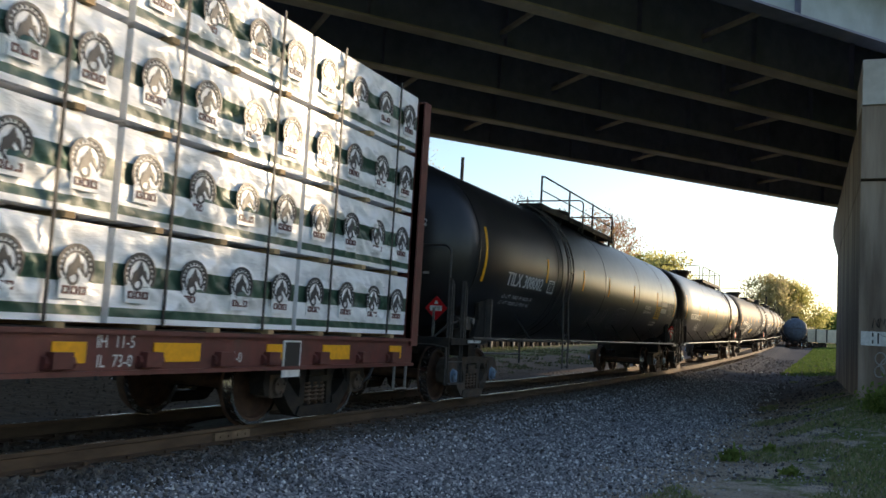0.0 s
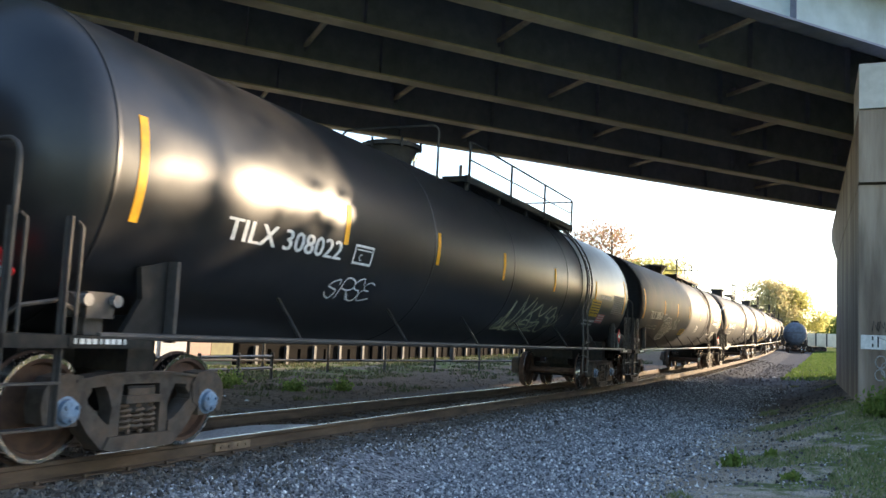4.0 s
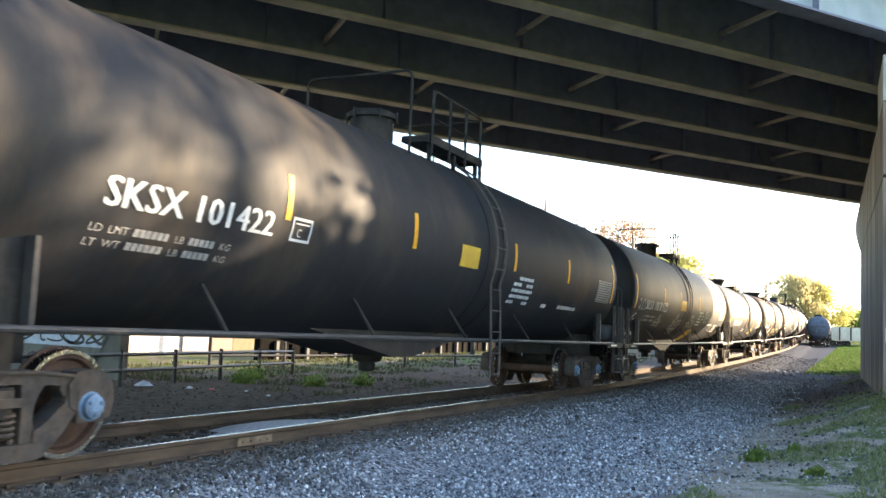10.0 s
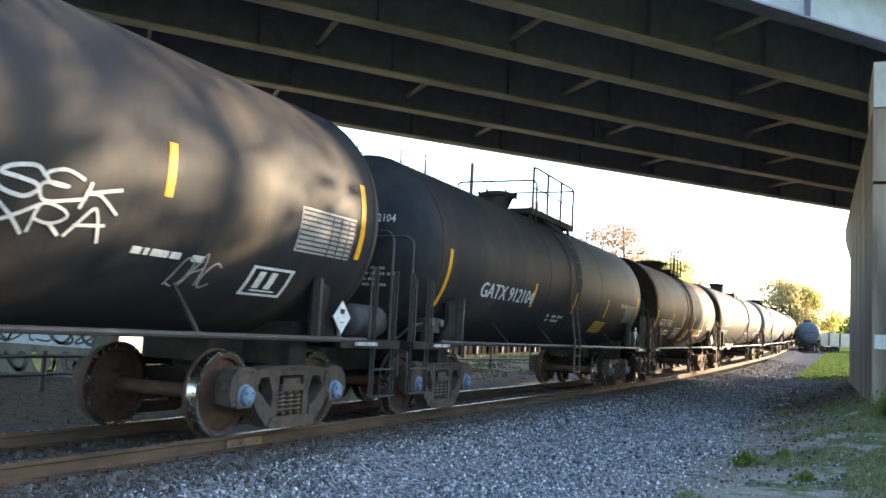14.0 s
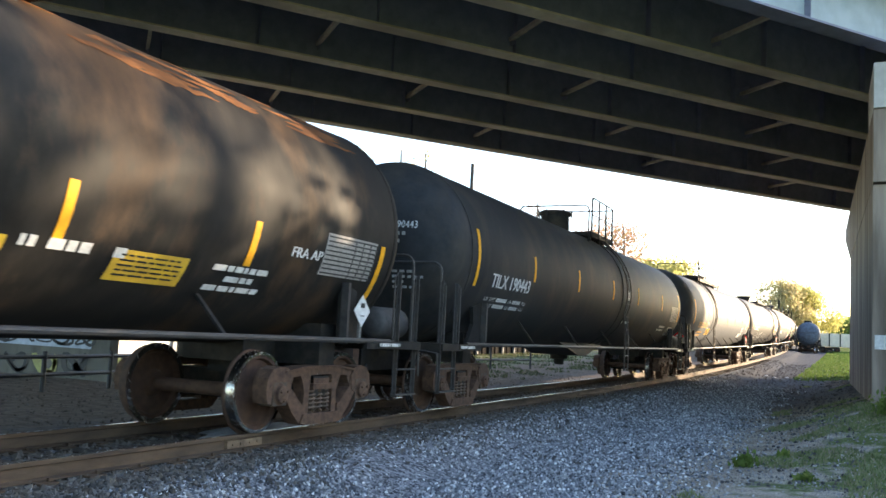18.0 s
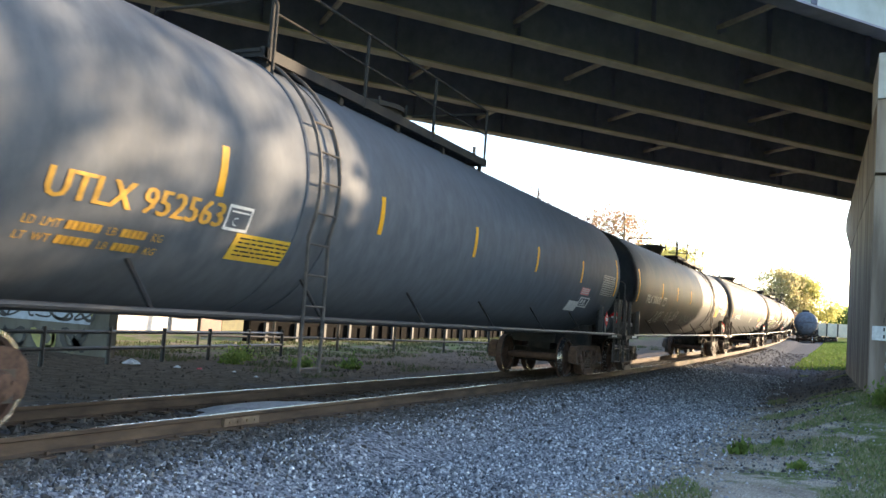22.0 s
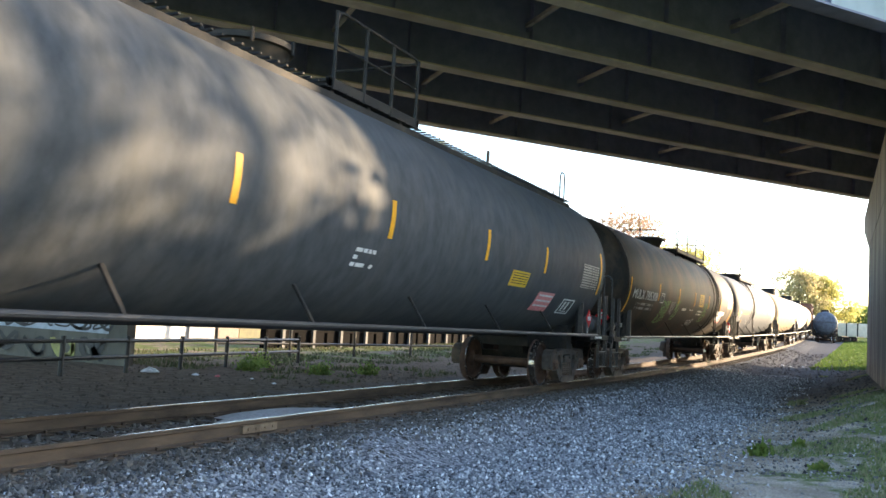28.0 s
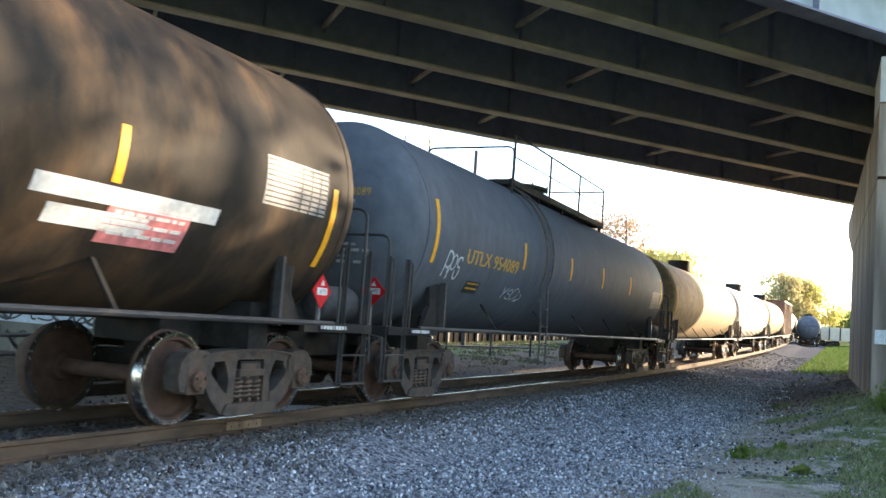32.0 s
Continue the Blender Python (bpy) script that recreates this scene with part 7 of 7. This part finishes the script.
tank(70.6, 87.55, label="dark grey-black tank car with yellow stripes", mark="SKSX 101422", seed=4, paint="black", ladder=9.4, dome=7.75, deck=(0.3, 2.4), stripes=(3.62, 6.5, 10.3, 13.38), stripe_v=-0.03, man=(0.34, 0.45), deck_z=0.10, hoop_at=-0.45, hoop_h=0.95, belly=(-0.5, 2.5, 0.80),
     extras=((x_mark, dict(text="SKSX 101422", y0=1.17, y1=3.39, v0=-0.47, v1=-0.22)), (x_load, dict(rows=("LD LMT #6 LB #5 KG", "LT WT #6 LB #5 KG"), y=1.13, v=-0.6, w=1.73, h=0.260, mat="lettering_dim")), (x_box, dict(y=3.72, v=-0.48, w=0.36, h=0.26)), (x_plate, dict(y=8.03, v=-0.37, w=0.68, h=0.33, lines=0, label="yellow notice decal")), (x_bars, dict(y=10.43, v=-0.34, w=1.01, rows=5, h=0.059)), (x_bars, dict(y=11.93, v=-0.78, w=0.77, rows=1, h=0.075)), (x_bars, dict(y=13.28, v=-0.76, w=1.18, rows=1, h=0.075)), (x_tag, dict(y=-0.25, v=0.0, w=0.2, h=0.4, strokes=2, thick=0.02)), (x_head_tag, dict(x=0.18, z=2.80, w=1.15, h=0.5, strokes=6)), (x_head_tag, dict(x=-1.05, z=1.75, w=0.5, h=0.75, strokes=4)), (x_head_tag, dict(x=-0.5, z=1.55, w=0.35, h=0.7, strokes=3)),))
tank(90.16, 106.7, label="dark grey-black tank car with several white tags", mark="SKSX 101311", seed=5, paint="black", ladder=7.7, dome=7.75, deck=(0.3, 1.6), stripes=(3.64, 6.3, 10.05, 13.2), stripe_v=-0.04, man=(0.34, 0.45), deck_z=0.10, hoop_at=-0.45, hoop_h=0.95, belly=(-0.5, 2.5, 0.80),
     extras=((x_mark, dict(text="SKSX 101311", y0=1.23, y1=3.55, v0=-0.5, v1=-0.23)), (x_load, dict(rows=("LD LMT #6 LB #5 KG", "LT WT #6 LB #5 KG"), y=1.21, v=-0.65, w=1.85, h=0.250, mat="lettering_dim")), (x_box, dict(y=3.77, v=-0.5, w=0.39, h=0.27)), (x_tag, dict(y=0.3, v=-0.52, w=0.95, h=0.34, text="QUOO", thick=0.024)), (x_tag, dict(y=0.05, v=-0.86, w=0.4, h=0.24, text="HC", thick=0.026)), (x_tag, dict(y=3.05, v=-1.02, w=0.95, h=0.26, text="HEAO", thick=0.024)), (x_tag, dict(y=3.4, v=-0.76, w=0.3, h=0.16, text="O", thick=0.02)), (x_plate, dict(y=6.43, v=-0.39, w=0.94, h=0.34, lines=0, label="yellow notice decal")), (x_tag, dict(y=5.72, v=-1.15, w=1.5, h=0.46, text="MOESY", thick=0.026, slant=0.35)), (x_tag, dict(y=6.15, v=-0.70, w=0.34, h=0.2, text="QC", thick=0.026)), (x_tag, dict(y=6.1, v=-1.32, w=0.9, h=0.3, text="SOLE", thick=0.02)), (x_tag, dict(y=8.35, v=-0.98, w=1.4, h=0.34, text="HAELO", thick=0.032)), (x_tag, dict(y=8.9, v=-0.62, w=0.4, h=0.14, text="O", thick=0.024)), (x_plate, dict(y=9.59, v=-1.8, w=0.91, h=0.72, lines=0, label="yellow notice decal")), (x_bars, dict(y=10.15, v=-0.33, w=1.13, rows=5, h=0.062)), (x_tag, dict(y=11.5, v=-0.80, w=1.1, h=0.54, text="SEKXRA", rows=2, thick=0.03)), (x_tag, dict(y=13.6, v=-1.12, w=0.6, h=0.36, text="DAC", thick=0.022, mat="lettering_dim")), (x_bars, dict(y=13.0, v=-0.76, w=0.98, rows=1, h=0.069)), (x_frame, dict(y0=14.71, y1=15.44, v0=-1.14, v1=-0.77)), (x_placard, dict(y=16.28, ground="lettering", z=1.35)),))
tank(109.5, 122.42, label="dark green-black short tank car", mark="GATX 912104", seed=6, paint="black", R=1.45, zc=2.48, ladder=6.58, dome=5.4, man=(0.24, 0.36), deck=(-0.25, 2.85), stripes=(4.07, 6.85, 9.65), end_v=-0.45, stripe_v=-0.45, seams=(4.9, 8.9), table_v=-0.5,
     extras=((x_mark, dict(text="GATX 912104", y0=1.4, y1=4.03, v0=-0.63, v1=-0.37)), (x_bars, dict(y=5.16, v=-0.79, w=1.25, rows=2, h=0.056)), (x_plate, dict(y=9.12, v=-1.14, w=0.98, h=0.34, lines=5, label="yellow notice decal")), (x_mark, dict(text="FRA AP", y0=11.0, y1=11.6, v0=-0.35, v1=-0.24, name="stencil_text")), (x_placard, dict(y=12.68, ground="lettering", z=1.5)),))
tank(125.4, 137.4, label="weathered black tank car with rust streaks along its top", mark="GATX 37405", seed=7, paint="rusttop", R=1.48, zc=2.46, ladder=5.6, dome=5.3, deck=(-0.4, 1.9), stripes=(2.6, 4.7, 7.05, 9.4), stripe_v=-0.44, end_v=-0.635, table_v=-0.4, front_in=0.28, style="rust", cap="rust", end_style=1,
     extras=((x_mark, dict(text="GATX 37405", y0=0.57, y1=2.6, v0=-0.66, v1=-0.43)), (x_load, dict(rows=("LD LMT 196400 LBS #5 KGS", "LT WT 66600 LBS 30000 KGS"), y=0.66, v=-0.78, w=2.07, h=0.250, mat="lettering")), (x_bars, dict(y=3.6, v=-0.69, w=1.12, rows=5, h=0.057)), (x_plate, dict(y=4.35, v=-0.6, w=0.63, h=0.87, mat="reservoir", label="faded grey paint patch")), (x_plate, dict(y=5.87, v=-1.27, w=0.75, h=0.56, lines=5, label="yellow notice decal")), (x_bars, dict(y=6.73, v=-0.68, w=1.1, rows=1, h=0.094)), (x_plate, dict(y=7.68, v=-1.0, w=0.9, h=0.31, lines=5, label="yellow notice decal")), (x_bars, dict(y=8.94, v=-0.7, w=0.86, rows=3, h=0.062)), (x_mark, dict(text="FRA AP", y0=10.06, y1=10.66, v0=-0.49, v1=-0.38, name="stencil_text")), (x_plate, dict(y=0.93, v=-1.28, w=0.22, h=0.12, mat="red", label="small red label")), (x_placard, dict(y=11.58, ground="lettering", z=1.45)), (x_rust, dict(y0=-0.2, y1=11.0, v0=1.05, v1=1.75, n=46)),))
tank(140.55, 158.7, label="matt dark grey tank car with orange stripes", mark="TILX 190443", seed=8, paint="black2", R=1.50, zc=2.53, ladder=10.2, dome=8.5, deck=(0.3, 2.6), man=(0.36, 0.45), stripes=(2.78, 5.77, 8.87, 11.73, 15.2), rear_in=0.2, front_in=0.46, belly=(0.2, 2.0, 0.84), stripe_v=0.0, style="rust", cap="rust", end_style=1,
     extras=((x_mark, dict(text="TILX 190443", y0=0.67, y1=2.57, v0=-0.48, v1=-0.24)), (x_load, dict(rows=("LD LMT #6 LB #5 KG", "LT WT #6 LB #5 KG"), y=0.63, v=-0.63, w=2.03, h=0.250, mat="lettering")), (x_plate, dict(y=10.33, v=-0.17, w=0.39, h=0.23, mat="lettering", label="white painted-out patch")), (x_bars, dict(y=15.56, v=-0.73, w=0.95, rows=2, h=0.066)), (x_frame, dict(y0=17.16, y1=17.85, v0=-1.07, v1=-0.75)), (x_bars, dict(y=10.6, v=-0.75, w=0.9, rows=1)),))
tank(162.06, 180.97, label="blue-grey tank car with yellow-orange lettering", mark="UTLX 952563", seed=9, paint="bluegrey", R=1.55, zc=2.55, ladder=5.08, dome=8.5, deck=(-3.8, 2.9), stripes=(3.37, 6.48, 9.57, 12.63, 15.74), stripe_v=-0.12, style="rust", cap="rust", end_style=1, hoop_at=-3.7, mark_mat="lettering_gold",
     extras=((x_mark, dict(text="UTLX 952563", y0=1.45, y1=3.51, v0=-0.65, v1=-0.41, mat="lettering_gold")), (x_load, dict(rows=("LD LMT #6 LB #5 KG", "LT WT #6 LB #5 KG"), y=1.41, v=-0.79, w=1.48, h=0.290, mat="lettering_gold")), (x_box, dict(y=3.57, v=-0.66, w=0.37, h=0.26)), (x_plate, dict(y=3.82, v=-0.97, w=0.97, h=0.3, lines=5, label="yellow notice decal")), (x_plate, dict(y=16.01, v=-0.62, w=0.67, h=0.17, mat="pink", lines=3, ink="lettering", label="pink-red label with white print")), (x_plate, dict(y=15.5, v=-1.06, w=0.78, h=0.26, mat="lettering", label="white painted-out patch")), (x_frame, dict(y0=16.19, y1=16.97, v0=-0.93, v1=-0.67)), (x_placard, dict(y=18.45)), (x_head_placard, {}),))
tank(183.87, 203.35, label="dark weathered tank car with white tags beside its mark", mark="TILX 308602", seed=10, paint="black", cap="steel", ladder=14.5, dome=8.8, deck=(0.4, 7.0), man=(0.34, 0.34), deck_z=-0.03, rail_h=0.66,
     extras=((x_mark, dict(text="TILX 308602", y0=1.2, y1=3.38, v0=-0.5, v1=-0.25)), (x_box, dict(y=3.77, v=-0.53, w=0.45, h=0.28)), (x_tag, dict(y=3.25, v=-1.16, w=1.3, h=0.50, text="ZUKE", thick=0.022)), (x_tag, dict(y=5.1, v=-1.08, w=1.15, h=0.40, text="KUSE", thick=0.018)), (x_tag, dict(y=6.5, v=-1.05, w=0.8, h=0.46, text="ASM", thick=0.026)), (x_tag, dict(y=6.3, v=-1.28, w=0.45, h=0.26, text="E", thick=0.022)), (x_plate, dict(y=16.04, v=-0.66, w=0.76, h=0.39, lines=5, label="yellow notice decal")), (x_mark, dict(text="NON-ODORIZED", y0=16.9, y1=17.8, v0=-0.2, v1=-0.08, name="stencil_text")), (x_mark, dict(text="LIQUEFIED PETROLEUM GAS", y0=16.9, y1=18.0, v0=-0.44, v1=-0.32, name="stencil_text")), (x_tag, dict(y=8.2, v=-1.2, w=3.0, h=0.5, strokes=10, mat="lettering_dim", thick=0.016)), (x_placard, dict(y=19.18)), (x_head_placard, {}),))
tank(206.1, 225.15, label="dark grey tank car with a full-length top walkway", mark="NATX 1105", seed=11, paint="grey", cap="rust", R=1.58, zc=2.56, ladder=None, dome=8.4, deck=(0.6, 3.0), stripes=(3.58, 6.56, 9.57, 12.64, 15.4), stripe_v=-0.13, end_v=-0.125, table_v=-0.24, top_walk=(-0.2, 18.7), front_in=0.92, hoop=False,
     extras=((x_mark, dict(text="NATX 1105", y0=1.16, y1=2.96, v0=-0.66, v1=-0.42)), (x_box, dict(y=3.09, v=-0.66, w=0.37, h=0.25)), (x_plate, dict(y=13.88, v=-0.7, w=0.82, h=0.28, lines=5, label="yellow notice decal")), (x_plate, dict(y=15.52, v=-1.14, w=0.9, h=0.42, mat="pink", lines=3, ink="lettering", label="pink-red label with white print")), (x_frame, dict(y0=17.09, y1=17.84, v0=-1.15, v1=-0.79)), (x_bars, dict(y=8.9, v=-0.55, w=0.5, rows=3, h=0.05)), (x_placard, dict(y=18.68)), (x_head_placard, {}),))
tank(228.1, 246.15, label="dark brown-black tank car with green graffiti", mark="MULX 705308", seed=12, paint="brownblack", R=1.56, zc=2.56, ladder=13.35, dome=8.7, deck=(0.4, 5.9), stripes=(3.37, 6.29, 9.08, 11.95, 14.85), stripe_v=-0.19, end_v=-0.415, table_v=-0.05, cap="rust", man=(0.34, 0.34), deck_z=-0.03, rail_h=0.66,
     extras=((x_mark, dict(text="MULX 705308", y0=0.34, y1=3.15, v0=-0.47, v1=-0.22)), (x_load, dict(rows=("LD LMT #6 LB #5 KG", "LT WT #6 LB #5 KG"), y=0.94, v=-0.54, w=2.01, h=0.250, mat="lettering_dim")), (x_box, dict(y=3.64, v=-0.49, w=0.45, h=0.29)), (x_tag, dict(y=4.05, v=-1.15, w=1.05, h=0.76, mat="tag_green", text="CORESKBESUEP", rows=3, thick=0.026)), (x_tag, dict(y=6.05, v=-1.0, w=0.5, h=0.74, mat="tag_green", text="UHKUEY", rows=3, thick=0.024)), (x_tag, dict(y=5.3, v=-0.8, w=0.5, h=0.4, text="BSRE", rows=2, thick=0.03, mat="lettering_dim")), (x_bars, dict(y=7.0, v=-0.54, w=0.84, rows=1, h=0.088)), (x_bars, dict(y=8.52, v=-0.55, w=0.6, rows=1, h=0.037)), (x_plate, dict(y=9.97, v=-0.41, w=0.89, h=0.44, lines=5, label="yellow notice decal")), (x_bars, dict(y=10.01, v=-0.55, w=0.87, rows=2, h=0.059)), (x_tag, dict(y=10.95, v=-0.98, w=0.75, h=0.72, mat="tag_green", text="UBDUOO", rows=2, thick=0.022, slant=0.3)), (x_tag, dict(y=8.95, v=-1.20, w=1.1, h=0.32, text="SHONE", thick=0.034, slant=0.3)), (x_plate, dict(y=14.09, v=-0.62, w=2.08, h=0.16, mat="lettering", label="white painted-out patch")), (x_plate, dict(y=14.29, v=-0.85, w=1.06, h=0.17, mat="lettering", label="white painted-out patch")), (x_plate, dict(y=14.87, v=-0.96, w=0.97, h=0.36, mat="pink", lines=3, ink="lettering", label="pink-red label with white print")), (x_placard, dict(y=18.08)), (x_head_placard, {}),))
tank(249.0, 265.42, label="blue tank car with yellow-orange lettering", mark="UTLX 954089", seed=13, paint="bluegrey", R=1.52, zc=2.54, ladder=4.93, dome=7.3, deck=(-2.8, 4.2), stripes=(3.74, 6.69, 9.33, 12.2), cap="rust", end_style=1, hoop_at=-2.9, mark_mat="lettering_gold",
     extras=((x_mark, dict(text="UTLX 954089", y0=1.15, y1=3.45, v0=-0.41, v1=-0.18, mat="lettering_gold")), (x_tag, dict(y=0.42, v=-0.72, w=0.6, h=0.40, text="RPS", thick=0.03)), (x_tag, dict(y=3.15, v=-0.92, w=0.95, h=0.26, text="YSCL", thick=0.02)), (x_plate, dict(y=1.5, v=-0.90, w=0.55, h=0.22, mat="ink", lines=2, ink="lettering_gold", label="black panel with yellow-orange lines")), (x_head_placard, {}),))
FAR = [("tan", 16.5), ("white", 16.0), ("tan", 14.5), ("boxcar", 15.0), ("white", 15.0), ("grey", 16.0), ("white", 15.5), ("tan", 15.5), ("grey", 16.0), ("boxcar", 15.0), ("tan", 16.0), ("white", 16.0), ("tan", 16.0), ("white", 15.5), ("tan", 16.0), ("grey", 16.0), ("tan", 15.0)]
at = 268.6
NAMES = {"tan": "dusty tan tank car in the train", "white": "white tank car in the train", "grey": "plain grey tank car in the train"}
for i, (paint, ln) in enumerate(FAR):
    if paint == "boxcar":
        add(box_car("rusty brown ribbed box car in the train", at, at + ln, paint), at + ln / 2)
    else:
        tank(at, at + ln, label=NAMES[paint], paint=paint, detail=False, R=1.48, zc=2.5, stripes=(), seed=40 + i, group="far tank cars of the train")
    at += ln + 3.0

def gondola(label, L, paint):
    """A low open freight car with side ribs."""
    car = thing("gondola_car", label, "freight car")
    c = L / 2
    body = part("body", Geo().box((1.35, 0, 1.75), (0.08, L, 1.7)).box((-1.35, 0, 1.75), (0.08, L, 1.7)).box((0, c, 1.75), (2.7, 0.08, 1.7)).box((0, -c, 1.75), (2.7, 0.08, 1.7)).box((0, 0, 0.95), (2.7, L, 0.2)), M[paint], car, smooth=0)
    for i in range(9):
        for sx in (1, -1):
            part("rib", Geo().box((sx * 1.43, -c + 0.1 + i * (L - 0.2) / 8, 1.75), (0.10, 0.14, 1.7)), M["frame"], body, smooth=0)
    for e in (-1, 1):
        truck(car, e * (c - 1.6), "frame", "rust")
    return car


gon = gondola("pale ribbed open freight car standing far off", 11.0, "cream")
gon.matrix_basis = Matrix.Translation((1.2, 129, 1.42)) @ Matrix.Rotation(radians(-78), 4, "Z")

# tank car left standing on a side track
stand = tank_car("dark blue tank car standing on a side track", 0, 13.0, paint="blue", R=1.40, zc=2.45, detail=False, stripes=(), group="", seed=77)
stand.matrix_basis = Matrix.Translation((-0.0400 * 118 - 0.25, 118 + 6.5, 1.22)) @ Matrix.Rotation(radians(2.5), 4, "Z")

# metres that the train has rolled, by the second
RUN = ((0.0, -8.63), (0.5, -4.90), (1.0, -1.16), (1.5, 2.57), (2.0, 6.30), (2.5, 10.03), (3.0, 13.76), (3.5, 17.49), (5.5, 32.41), (6.0, 36.14), (6.5, 39.89), (7.0, 43.65), (7.5, 47.42), (8.0, 51.21), (8.5, 55.05), (9.0, 58.92), (9.5, 62.83), (10.0, 66.73), (10.5, 70.62), (11.0, 74.50), (11.5, 78.37), (12.0, 82.22), (12.5, 86.06), (13.0, 89.90), (13.5, 93.71), (14.0, 97.52), (14.5, 101.31), (16.5, 116.38), (17.0, 120.11), (17.5, 123.85), (18.0, 127.60), (18.5, 131.41), (19.0, 135.30), (19.5, 139.23), (20.0, 143.17), (20.5, 147.11), (21.0, 151.05), (21.5, 154.99), (22.0, 158.93), (22.5, 162.87), (23.0, 166.81), (23.5, 170.76), (24.0, 174.70), (24.5, 178.64), (26.5, 194.40), (27.0, 198.34), (27.5, 202.28), (28.0, 206.22), (28.5, 210.16), (29.0, 214.10), (29.5, 218.04), (30.0, 221.98), (30.5, 225.92), (31.0, 229.86), (31.5, 233.80), (32.0, 237.74))


def rolled(t):
    for (t0, a), (t1, b) in zip(RUN, RUN[1:]):
        if t <= t1:
            return a + (b - a) * (t - t0) / (t1 - t0)
    return RUN[-1][1]


def motions():
    """The whole train rolls towards the camera along the track; wheels turn while they are near."""
    for car, centre in TRAIN:
        rows = []
        for t, run in RUN:
            s = centre - run
            a, b = track_point(s - 6), track_point(s + 6)
            d = b - a
            m = Matrix.Translation((a + b) / 2) @ Matrix.Rotation(math.atan2(-d.x, d.y), 4, "Z") @ Matrix.Rotation(math.atan2(d.z, d.y), 4, "X")
            rows.append((t, m))
        walk(car, rows)
    for w in WHEELS:
        car = w.parent
        if not car.animation_data:
            continue
        here = w.matrix_basis.copy()
        y = [c for q, c in TRAIN if q == car][0] + here.translation.y
        near = [t / 10 for t in range(0, 321) if -1 < y - rolled(t / 10) < 42]
        if len(near) < 3:
            continue
        rows = [(t, here @ Matrix.Rotation((y - rolled(t)) / 0.457, 4, "X")) for t in near]
        if near[0] > 0:
            rows.insert(0, (0.0, rows[0][1]))
        if near[-1] < 32:
            rows.append((32.0, rows[-1][1]))
        walk(w, rows)


motions()
